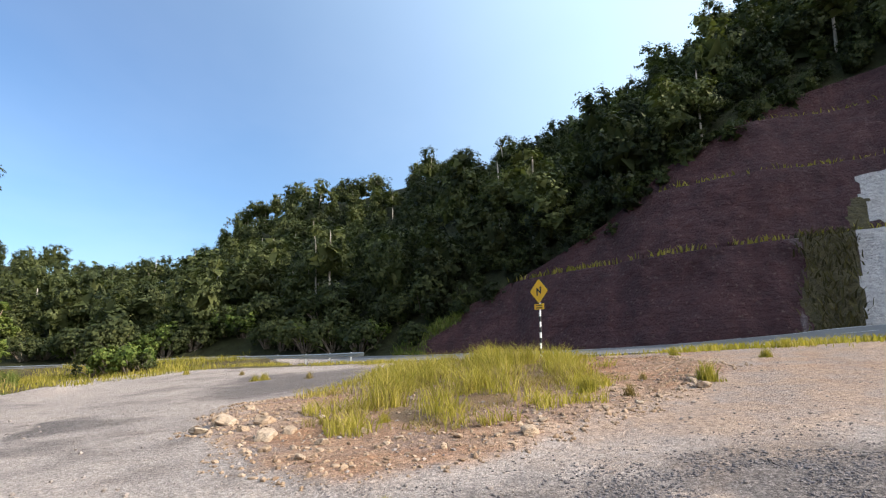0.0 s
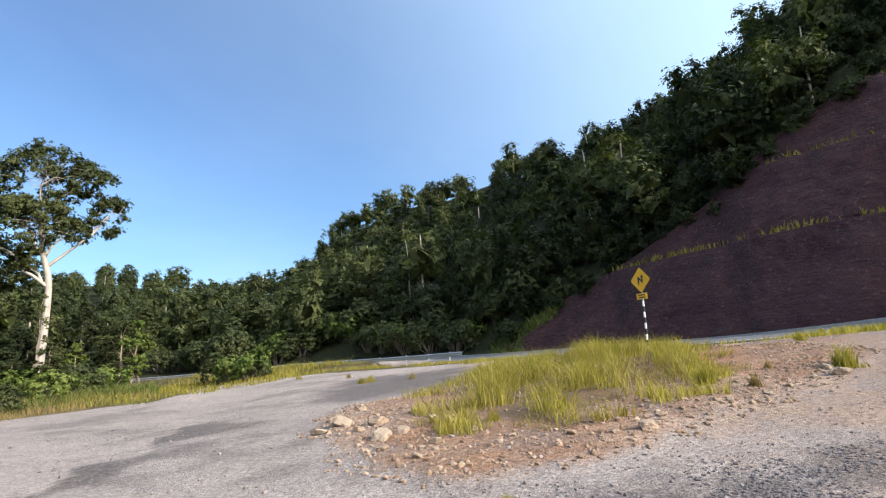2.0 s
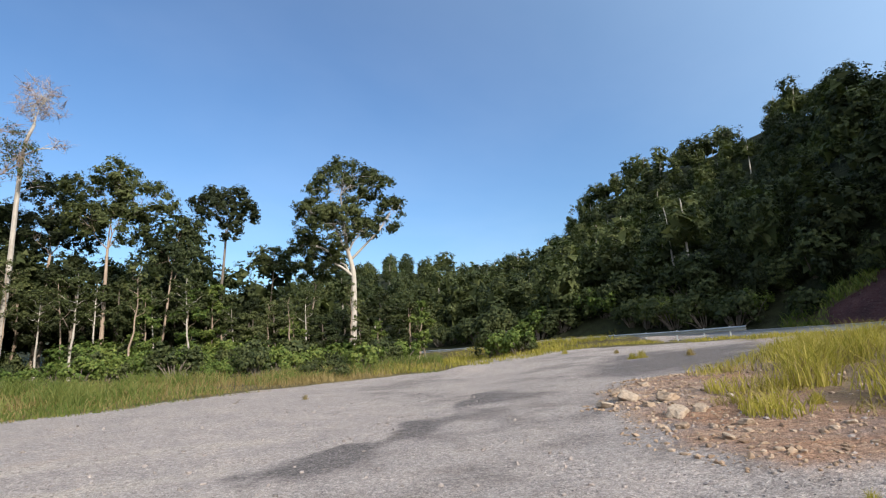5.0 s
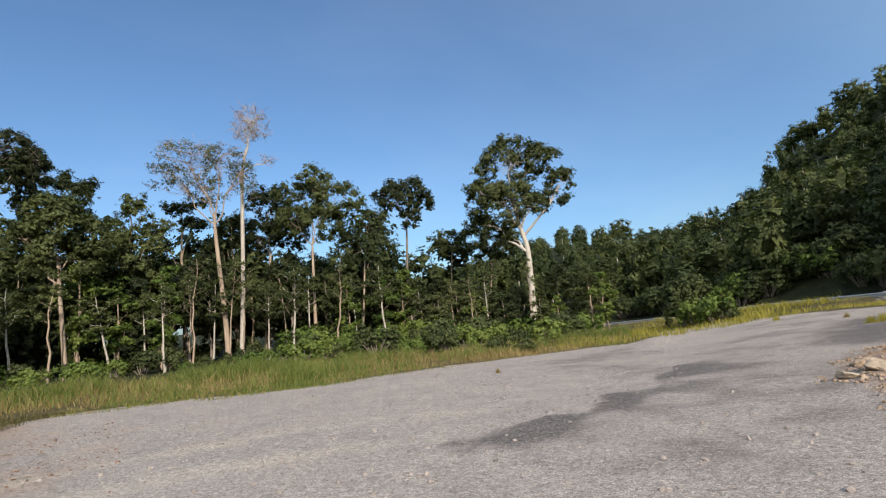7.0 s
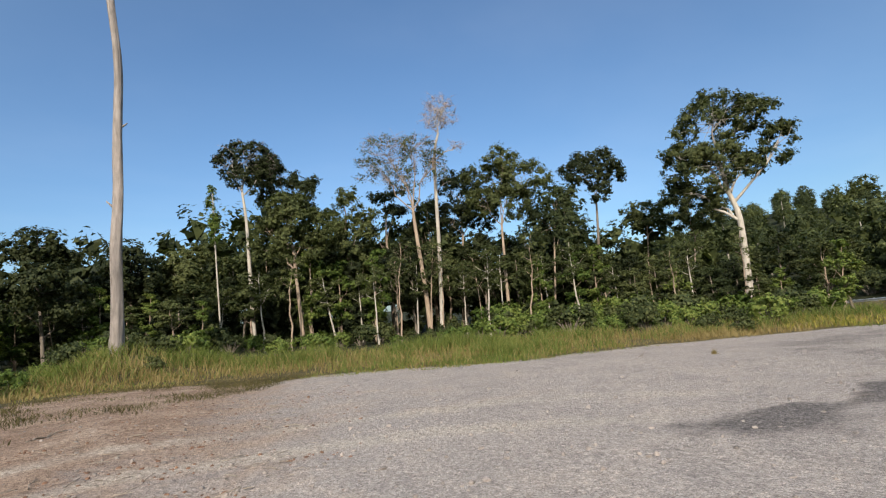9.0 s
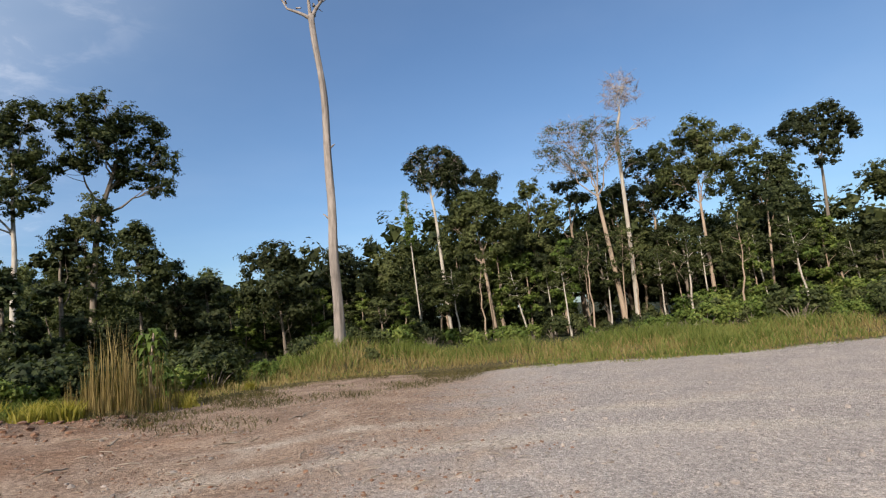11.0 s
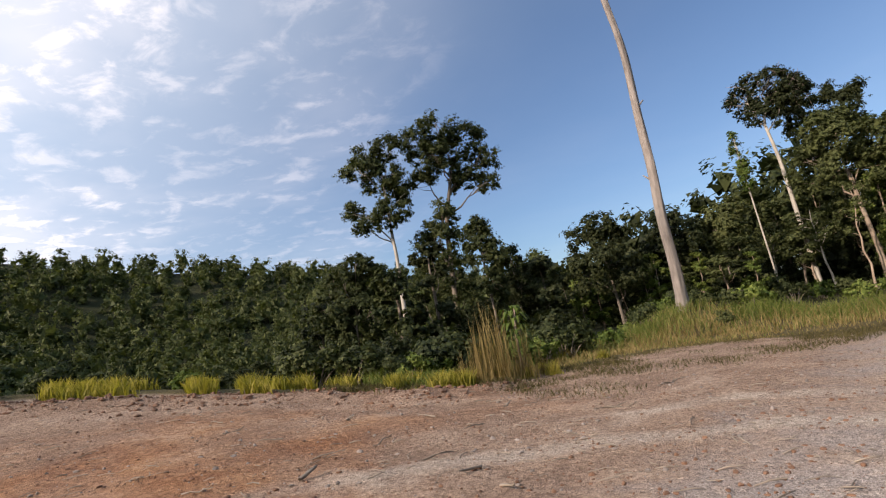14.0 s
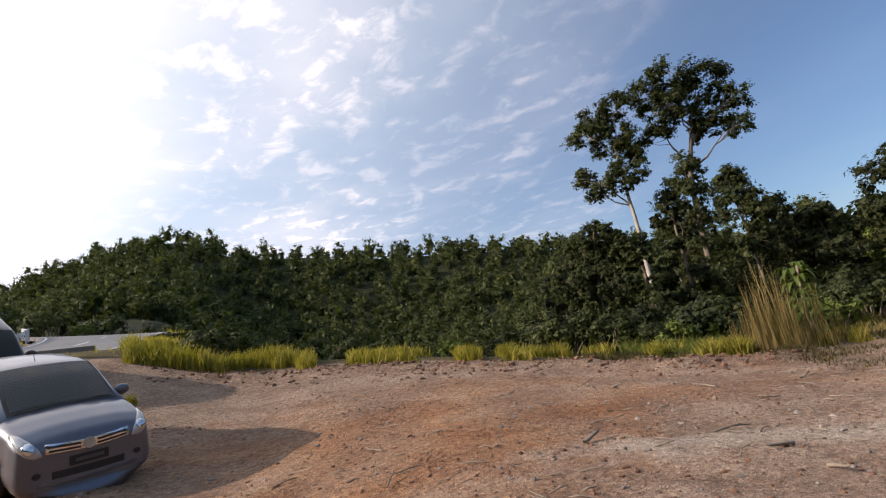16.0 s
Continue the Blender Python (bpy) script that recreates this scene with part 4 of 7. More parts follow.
def lobed_tree(name, label, az, r, trunk, girth, lobes, leaf_mat, bark, seed, dens=95, leaf=0.22, sub=0.62, core=0.6, drop=0.12, fine=0):
    """A single tree. trunk: (to the right, height) up the stem; lobes: to the right, height, half width and half height of
    each leafy mass of the crown; heights are over the datum. Every mass hangs on its own limb and breaks up into small clumps."""
    g = random.Random(seed)
    p = bearing(az, r)
    ground_z = land_at(p.x, p.y)
    base = new(name)
    base.empty_display_size = 0.5
    tagged(base, label, "tree")
    stem = [Vector((trunk[0][0], 0, -1.0)), Vector((trunk[0][0], 0, 0.4))]
    stem += [Vector((u, g.gauss(0, 0.12), z - ground_z)) for u, z in trunk if z - ground_z > 1.2]
    stem = spline(stem, 6)
    n = len(stem) - 1
    radii = [girth * (1.35 - 0.35 * min(1, k / 8)) * (1 - 0.6 * k / n) for k in range(n + 1)]
    wood, twigs, clumps = Wood(), Wood(), []
    wood.add(stem, radii, 10)
    for u, z, hw, hh in lobes:
        hw, hh = hw * 1.10, hh * 1.14
        mid = Vector((u, g.uniform(-0.5, 0.5) * hw, z - ground_z))
        low = mid.z - 0.7 * abs(u - stem[-1].x) - 0.6 * hh
        k = min(range(n // 3, n + 1), key=lambda i: abs(stem[i].z - low))
        limb = bent(stem[k], mid + Vector((0, 0, 0.3 * hh)), 7, 0.04, g, -0.06)
        q = radii[k]
        wood.add(limb, [q * 0.62, q * 0.5, q * 0.42, q * 0.34, q * 0.26, q * 0.18, 0.02], 6)
        for i in range(int(3.0 * hw * hh / sub ** 2) + 4):
            d = Vector((g.gauss(0, 1), g.gauss(0, 1), g.gauss(0.25, 1))).normalized() * g.uniform(0.6, 1.0)
            c = mid + Vector((d.x * hw, d.y * hw * 0.85, d.z * hh))
            if i % 3 == 0 or fine:
                start = limb[g.randint(3, 6)]
                wood.add(bent(start, c, 4, 0.05, g), [q * 0.2, q * 0.13, q * 0.08, 0.012], 4)
            for _ in range(fine):
                e = c + Vector((g.gauss(0, 1), g.gauss(0, 1), g.gauss(0.5, 0.8))) * sub * 0.9
                twigs.add([c, c.lerp(e, 0.5) + Vector((0, 0, 0.05)), e], [0.024, 0.017, 0.007], 3)
            if g.random() > drop:
                clumps.append((*c, sub * g.uniform(0.7, 1.3)))
    wood.make("trunk", bark, base)
    if fine:
        tagged(twigs.make("twig_spray", TWIG_PINK, base), "fine bare pinkish-grey twigs", kind="stuff")
    foliage(clumps, int(dens * len(clumps)), leaf, seed, leaf_mat, base, 0.85, core)
    base.matrix_basis = place(None, p.x, p.y, az, 1.0, ground_z)
    return base


def standing_trees():
    lobed_tree("emergent_tree", "tall pale-trunked tree with a full ragged green crown beside the road", 32.0, 60, [(0.0, 1.2), (0.12, 5.1), (0.1, 8.9), (-0.5, 11.5), (-1.0, 15.5)], 0.44,
               [(-0.9, 18.4, 3.9, 2.5), (2.6, 18.8, 2.0, 1.8), (4.6, 15.4, 1.7, 1.8), (-4.3, 14.7, 2.7, 1.8), (-1.5, 13.6, 3.4, 2.2), (-5.3, 11.9, 2.0, 1.0), (1.8, 14.0, 1.4, 1.5), (-2.0, 10.4, 1.3, 1.6)],
               LEAF_FOREST, BARK_PALE, 12, 130, 0.21, 0.64, 0.55, 0.05)
    # the dead-topped slender giant and its grey spreading neighbour
    lobed_tree("dead_topped_tree", "slender white trunk with a bare pinkish twiggy top", 61.7, 58, [(0.0, -1.7), (0.36, 8.3), (0.64, 18.5), (1.3, 21.8)], 0.30,
               [(1.7, 23.9, 2.0, 1.9), (1.2, 22.8, 1.2, 1.2), (3.3, 20.1, 0.6, 0.5)], LEAF_RUST, BARK_PALE, 23, 10, 0.09, 0.5, 0.01, 0.1, 5)
    lobed_tree("spreading_tree", "tan-trunked tree with pale bare limbs and thin yellow-green leaves", 62.9, 57, [(0.0, -1.6), (-0.27, 4.7), (-0.8, 11.2), (-0.9, 13.0)], 0.33,
               [(-3.1, 19.4, 2.7, 1.6), (0.0, 20.0, 2.4, 1.3), (-5.1, 17.8, 1.9, 1.3), (1.8, 17.6, 1.4, 2.0), (-1.8, 16.5, 2.3, 1.4)], LEAF_OLIVE, BARK_TAN, 31, 48, 0.15, 0.55, 0.15, 0.15, 2)
    lobed_tree("white_trunked_tree", "white-trunked tree with a dense blue-green crown", 80.6, 54, [(0.0, 1.4), (-0.16, 6.9), (-0.3, 11.8), (-0.6, 15.0)], 0.27,
               [(-1.9, 18.0, 1.3, 0.9), (0.1, 18.4, 2.1, 1.3), (1.8, 17.2, 1.5, 1.8), (-0.5, 16.2, 1.6, 1.0)], LEAF_DARK, BARK_PALE, 37, 100, 0.19, 0.52, 0.6, 0.1, 1)
    lobed_tree("umbrella_tree", "tree with a rounded brown-tinged crown over a thin trunk", 45.2, 64, [(0.0, 2.0), (0.6, 10.4), (0.8, 14.0)], 0.24,
               [(1.0, 17.7, 3.2, 1.2), (-0.6, 16.4, 2.5, 1.2), (2.8, 16.4, 1.7, 1.2), (1.0, 14.2, 1.4, 1.3)], LEAF_DARK, BARK_DARK, 41, 135, 0.21, 0.64, 0.55, 0.04)
    lobed_tree("slender_tree", "very slender pale tree with a narrow column of yellow-green leaves", 83.6, 50, [(0.0, 1.4), (-0.19, 7.6), (-0.34, 13.8)], 0.11,
               [(-0.4, 12.7, 0.45, 1.5), (-0.2, 10.0, 0.4, 1.1), (-0.3, 11.4, 0.4, 1.0)], LEAF_BRIGHT, BARK_PALE, 43, 60, 0.16, 0.3, 0.4)
    tall = "tall broad-crowned tree standing over the forest wall"
    for az, r, trunk, girth, lobes, mat, seed in (
            (77.2, 60, [(0.0, 0.5), (0.2, 11.6)], 0.26, [(-0.4, 17.5, 2.2, 1.8), (1.9, 15.7, 1.8, 2.1), (-1.9, 17.1, 1.4, 2.2), (0.6, 13.5, 2.7, 2.2), (-1.2, 12.6, 2.0, 2.0)], LEAF_DARK, 57),
            (75.9, 53, [(0.0, 0.0), (-0.44, 7.1), (-0.6, 9.5)], 0.24, [(-0.7, 12.3, 2.4, 2.2), (1.9, 10.9, 2.2, 1.9), (-2.7, 10.2, 1.8, 1.9), (-0.1, 9.3, 2.6, 1.5)], LEAF_OLIVE, 47),
            (54.6, 58, [(0.0, 0.4), (0.06, 5.8), (0.12, 10.8)], 0.27, [(0.9, 17.8, 2.0, 1.2), (-0.9, 16.0, 2.9, 1.7), (3.0, 15.2, 2.6, 1.8), (1.0, 12.9, 3.1, 1.8), (-1.8, 13.4, 1.8, 1.4)], LEAF_OLIVE, 45),
            (59.5, 64, [(0.0, 0.0), (0.9, 10.9)], 0.26, [(1.1, 16.4, 2.6, 2.4), (2.5, 12.8, 2.3, 2.3), (-0.6, 12.8, 2.3, 2.2)], LEAF_DARK, 58),
            (49.9, 57, [(0.0, 0.6), (0.7, 8.3)], 0.2, [(1.4, 12.1, 2.0, 1.8), (0.0, 10.2, 1.5, 1.6), (2.3, 9.6, 1.7, 1.6)], LEAF_FOREST, 48),
            (40.6, 68, [(0.0, 1.0), (0.8, 10.3)], 0.2, [(0.9, 12.2, 2.8, 0.8), (-0.2, 10.8, 2.3, 0.7), (2.3, 10.6, 1.7, 0.7)], LEAF_FOREST, 50),
            (36.6, 70, [(0.0, 1.0), (1.0, 8.4)], 0.2, [(0.8, 12.6, 2.4, 1.1), (2.1, 10.7, 2.4, 1.5), (-0.8, 10.4, 2.1, 1.0)], LEAF_FOREST, 56),
            (97.4, 46, [(0.0, 1.0), (-0.3, 5.4)], 0.2, [(-1.6, 8.0, 1.2, 1.1), (-0.4, 8.6, 1.3, 1.1), (0.9, 7.2, 1.3, 1.2), (-0.2, 5.4, 2.0, 1.6), (1.4, 4.3, 1.4, 1.4), (-1.8, 4.6, 1.6, 1.6)], LEAF_DARK, 54),
            (91.1, 50, [(0.0, 1.0), (0.0, 5.5)], 0.2, [(-0.1, 7.8, 1.9, 1.4), (0.9, 6.8, 1.7, 1.7), (-1.3, 6.0, 1.6, 1.6), (0.3, 4.6, 2.2, 1.6)], LEAF_DARK, 55),
            (86.6, 52, [(0.0, 1.0), (0.1, 5.4)], 0.18, [(-0.3, 7.8, 1.5, 1.2), (0.8, 8.6, 1.2, 1.1), (-0.8, 6.5, 1.4, 1.6), (0.6, 5.4, 1.8, 1.6)], LEAF_FOREST, 60)):
        lobed_tree("canopy_tree", tall, az, r, trunk, girth, lobes, mat, BARK_TAN if az < 80 else BARK_DARK, seed, 115, 0.22, 0.7, 0.55, 0.06)
    # the pair over the ravine, the wider one wrapped in climbers, and the leafy columns beside them
    lobed_tree("ravine_tree", "tall thin pale-trunked tree with a dense dark crown", 119.2, 47, [(0.0, 1.0), (0.0, 5.9), (0.05, 9.4), (-0.05, 11.8), (-0.1, 15.7)], 0.26,
               [(-1.2, 19.2, 1.6, 1.2), (0.9, 19.7, 1.6, 1.1), (-2.1, 17.6, 1.5, 1.5), (-0.2, 16.7, 1.9, 1.6), (0.7, 14.4, 1.4, 2.0), (-3.2, 13.9, 1.0, 1.1), (-2.4, 12.4, 0.9, 0.5), (-0.5, 12.9, 1.3, 1.0)],
               LEAF_FOREST, BARK_PALE, 51, 130, 0.19, 0.6, 0.55, 0.04)
    lobed_tree("ravine_tree", "tall broad-crowned tree, its trunk wrapped in dark climbers", 113.7, 49, [(0.0, 2.0), (0.0, 5.3), (0.3, 11.3), (0.8, 13.9), (1.5, 16.5)], 0.34,
               [(-1.2, 20.3, 1.5, 1.3), (0.9, 21.3, 1.8, 1.0), (3.3, 20.2, 2.0, 1.4), (4.9, 17.9, 1.3, 1.3), (0.1, 18.2, 2.0, 1.5), (3.2, 16.3, 1.9, 1.3), (4.9, 15.2, 1.0, 0.9), (-1.5, 16.5, 1.3, 0.8), (1.6, 18.7, 2.0, 1.7),
                (0.1, 12.1, 1.5, 1.7), (-1.0, 9.9, 2.0, 2.0), (0.2, 7.2, 2.6, 2.2), (-0.2, 4.6, 2.6, 1.8)], LEAF_FOREST, BARK_DARK, 54, 130, 0.19, 0.62, 0.55, 0.05)
    leafy = "dark leafy tree filling the ravine edge"
    for az, r, trunk, lobes, mat, seed in (
            (109.8, 43, [(0.0, 1.0), (-0.2, 6.2)], [(-0.5, 9.4, 1.3, 1.2), (-0.2, 7.4, 1.3, 1.7), (-0.3, 10.2, 1.0, 0.6), (1.0, 7.4, 0.9, 1.1), (0.2, 5.2, 1.3, 1.2)], LEAF_FOREST, 62),
            (107.2, 46, [(0.0, 1.0), (0.1, 5.8)], [(-0.3, 7.3, 1.1, 1.2), (0.7, 5.2, 1.6, 1.6), (-0.6, 4.4, 1.6, 1.5)], LEAF_DARK, 63),
            (124.4, 38, [(0.0, -1.0), (0.1, 3.8)], [(0.6, 7.6, 1.2, 0.8), (-0.5, 6.7, 1.3, 1.2), (1.4, 6.5, 1.2, 1.2), (-1.4, 4.7, 1.5, 1.4), (1.1, 4.0, 1.6, 1.5), (-0.2, 2.2, 2.0, 1.5)], LEAF_FOREST, 64)):
        lobed_tree("canopy_tree", leafy, az, r, trunk, 0.2, lobes, mat, BARK_DARK, seed, 110, 0.19, 0.5, 0.62, 0.06)
    for az, r, h, w, lo, mat, seed in ((71.0, 60, 17.0, 7.0, 0.35, LEAF_OLIVE, 49), (66.5, 64, 18.2, 7.0, 0.3, LEAF_DARK, 59), (62.0, 66, 16.8, 8.0, 0.3, LEAF_FOREST, 69), (128.0, 46, 9.5, 4.5, 0.1, LEAF_DARK, 65),
                                       (120.0, 36, 8.0, 3.6, 0.1, LEAF_FOREST, 66), (104.5, 46, 8.5, 5.0, 0.1, LEAF_DARK, 67), (115.6, 38, 10.0, 3.4, 0.1, LEAF_DARK, 68)):
        t = tree("canopy_tree", tall if az < 100 else leafy, h + (1.5 if az > 103 else 0.0), 0.26, lo, w * 1.3, mat, BARK_TAN if az < 100 else BARK_DARK, seed, 9000, 0.26, (0.3, 0.2), 13, 6, 0.165, core=0.66, shape=dome)
        put(t, az, r, seed * 40)
    # the dead trunk on its mound
    dead = new("dead_tree")
    tagged(dead, "tall bare dead trunk, grey-brown, forked at the top", "tree")
    w = Wood()
    g = random.Random(5)
    path = [Vector(p) for p in ((0, 0, -0.8), (0.0, 0.02, 1), (0.06, -0.05, 5), (0.12, 0, 9.5), (0.2, 0.06, 13), (0.05, 0.0, 17), (-0.25, 0, 21.0))]
    fine = spline(path, 9)
    girth = np.interp([q.z for q in fine], [q.z for q in path], [0.42, 0.31, 0.27, 0.24, 0.22, 0.19, 0.18])
    fine = [q + Vector((0.05 * math.sin(q.z * 0.9), 0.04 * math.cos(q.z * 1.3), 0)) for q in fine]
    w.add(fine, list(girth), 22)
    for k, c in enumerate(fine):                # ridges winding up the bare wood
        for i in range(22):
            t = 2 * math.pi * i / 22
            v = w.v[k * 22 + i]
            w.v[k * 22 + i] = c + (v - c) * (1 + 0.09 * math.sin(3 * t + 0.45 * c.z) + 0.06 * math.sin(7 * t - 0.8 * c.z) + g.uniform(-0.03, 0.03))
    w.make("trunk", DEADWOOD, dead)
    for q, e in ((Vector((0.1, 0, 7.5)), (-0.5, 0.1, 0.5)), (Vector((0.15, 0, 12.0)), (0.45, 0.0, 0.35))):
        w = Wood()
        w.add(bent(q, q + Vector(e), 3, 0.04, g), [0.09, 0.06, 0.03], 7)
        w.make("snag", DEADWOOD, dead)
    tip = path[-1]
    for dx, dy, dz in ((-1.7, 0.2, 1.0), (-0.6, -0.6, 2.1), (1.1, 0.3, 1.9), (0.2, 0.9, 1.4)):
        w = Wood()
        e = tip + Vector((dx, dy, dz))
        w.add(bent(tip - Vector((0, 0, 0.3)), e, 5, 0.06, g), [0.14, 0.11, 0.09, 0.07, 0.035], 8)
        for _ in range(3):
            q = tip.lerp(e, g.uniform(0.5, 1))
            w.add(bent(q, q + Vector((g.gauss(0, .7), g.gauss(0, .7), g.uniform(-0.2, 1))), 4, 0.08, g), [0.06, 0.05, 0.035, 0.012], 5)
        w.make("branch", DEADWOOD, dead)
    put(dead, 92.0, 33, 92)


standing_trees()


# ------------------------------------------------------------------ forest wall round the clearing
def forest():
    kinds = [
        tree("forest_tree", "broadleaf forest tree with a dense mid-green crown", 14, 0.2, 0.36, 7.4, LEAF_FOREST, BARK_DARK, 101, 5000, 0.30, (0.4, 0.2), 10, 5, 0.18, core=0.72, shape=dome),
        tree("forest_tree", "narrow forest tree with a thin olive crown and a pale trunk", 14.5, 0.15, 0.60, 3.6, LEAF_OLIVE, BARK_PALE, 103, 2600, 0.22, (0.9, 0.3), 9, 5, 0.13),
        tree("forest_tree", "forest tree with a dark tiered crown", 15, 0.22, 0.24, 8.0, LEAF_DARK, BARK_DARK, 107, 5000, 0.30, (-0.4, 0.5), 10, 5, 0.18, core=0.74, shape=dome),
        tree("forest_tree", "young forest tree, bright green to the ground", 10, 0.13, 0.12, 4.4, LEAF_BRIGHT, BARK_TAN, 109, 4200, 0.26, (0, 0), 10, 5, 0.19, core=0.7, shape=dome),
        tree("forest_tree", "forest tree with a yellowing olive crown and tan trunk", 13, 0.17, 0.42, 6.2, LEAF_OLIVE, BARK_TAN, 113, 4400, 0.26, (0.2, -0.5), 10, 5, 0.17, core=0.66, shape=dome),
        tree("forest_tree", "thin pale-stemmed tree bare but for a few leaves", 13, 0.11, 0.6, 2.8, LEAF_OLIVE, BARK_TAN, 117, 900, 0.22, (0.9, -0.2), 8, 4, 0.14, 0.5, core=0.2),
    ]
    for k in kinds:
        tagged(k, group="forest wall")
    g = random.Random(77)
    # treetop line of the wall, by bearing
    line_az = [24, 30, 36, 41, 45, 50, 54, 58, 64, 70, 76, 81, 84, 87, 92, 96, 100, 104, 108, 113, 118, 124, 130]
    line_el = [4.5, 5, 7.5, 9, 10.5, 12, 14, 13.5, 14, 14.5, 15, 13.5, 9, 7.6, 8.2, 8.4, 9.0, 6.5, 8.5, 11, 8, 5, 4]
    used = set()
    for az0 in np.arange(25.0, 122, 1.9):
        for row in range(2):
            az = az0 + g.uniform(-0.7, 0.7)
            r = (56 if az < 85 else 46) + row * 6 + g.uniform(-3, 3)
            p = bearing(az, r)
            el = np.interp(az, line_az, line_el) * (g.uniform(0.7, 1.0) if row == 0 else g.uniform(0.92, 1.15))
            foot = land_at(p.x, p.y)
            if 20 < az < 34 and road_near(np.array([p.x]), np.array([p.y]))[0][0] < 8:
                continue
            want = to_local(az, r, el, foot)
            if want < 3:
                continue
            i = (g.choice([1, 1, 5, 5, 4, 0, 3]) if row == 0 else g.choice([0, 0, 2, 2, 4])) if want > 7 else g.choice([3, 3, 0, 4])
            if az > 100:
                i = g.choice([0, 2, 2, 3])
            full = (13.3, 13.8, 14.2, 9.5, 12.3, 12.3)[i]
            s = want / full
            m = place(None, p.x, p.y, g.uniform(0, 360), 1.0, foot, (g.gauss(0, 2), g.gauss(0, 2)))
            sx = max(0.72, min(1.35, s ** 0.6 if s > 1 else s ** 0.8))
            m = m @ Matrix.Diagonal((sx, sx, s, 1))
            if i not in used:
                used.add(i)
                kinds[i].matrix_basis = m
            else:
                copy_thing(kinds[i], m)
    # slender pale trunks at the front of the wall
    for az, el, i, wide in ((38.6, 8.5, 5, 1.0), (47.4, 12, 1, 1.0), (52.6, 13, 5, 1.2), (56.8, 12.5, 1, 1.1), (66.0, 14, 5, 1.2),
                            (68.4, 10.5, 1, 0.9), (72.6, 9.5, 1, 1.0), (77.0, 12, 5, 1.2), (79.6, 11, 1, 1.0)):
        p = bearing(az, 50 + g.uniform(-1.5, 1.5))
        foot = land_at(p.x, p.y)
        s = to_local(az, 50, el, foot) / 13.0
        copy_thing(kinds[i], place(None, p.x, p.y, g.uniform(0, 360), 1.0, foot, (g.gauss(0, 3), g.gauss(0, 3))) @ Matrix.Diagonal((wide, wide, s, 1)))
    # ravine trees: only the dark-leaved kind, giving the ravine's shade by leaf colour
    for n in range(38):
        az = 122 + 46 * (n + g.uniform(0, 1)) / 38
        r = g.uniform(38, 62)
        p = bearing(az, r)
        foot = land_at(p.x, p.y)
        s = to_local(az, r, g.uniform(1.5, 7.0), foot) / 13.5
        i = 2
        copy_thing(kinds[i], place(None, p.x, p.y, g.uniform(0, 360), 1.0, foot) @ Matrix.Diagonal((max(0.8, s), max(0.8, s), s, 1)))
    # emergent crowns on the skyline of the hill and of the far ridge
    for az, el, i in ((8.2, 14.2, 5), (7.4, 13.6, 1), (-5.6, 18.7, 1), (-8.0, 18.9, 5), (-14.6, 20.4, 1), (-18.2, 20.9, 4), (-21.6, 21.8, 5), (-24.6, 22.0, 0), (-29.2, 24.4, 1), (-31.0, 24.2, 4), (-33.4, 25.8, 0),
                      (-36.6, 28.2, 1), (-38.2, 29.6, 4), (-40.6, 31.4, 1), (20.6, 8.4, 1), (19.2, 8.8, 3), (26.4, 10.4, 4), (15.0, 9.6, 0),
                      (129.5, 11.2, 4), (131.6, 11.6, 0), (134.0, 11.8, 1), (136.4, 12.8, 0), (138.2, 13.0, 0), (139.6, 12.6, 1), (141.6, 13.2, 4), (143.8, 13.6, 0), (147.2, 13.2, 1), (150.4, 13.8, 4), (153.0, 14.0, 1), (157.0, 14.8, 0), (172.6, 15.6, 4), (174.8, 15.0, 0), (177.4, 14.2, 4)):
        r = float(np.interp(az, LAND[:, 0], LAND[:, 5])) - 4
        q = bearing(az, r)
        foot = land_at(q.x, q.y)
        s = max(0.45, to_local(az, r, el, foot) / (13.3, 13.8, 14.2, 9.5, 12.3, 12.3)[i])
        copy_thing(kinds[i], place(None, q.x, q.y, g.uniform(0, 360), 1.0, foot) @ Matrix.Diagonal((max(0.7, s), max(0.7, s), s, 1)))
    for i, k in enumerate(kinds):
        if i not in used:
            put(k, 60 + i, 66)


forest()


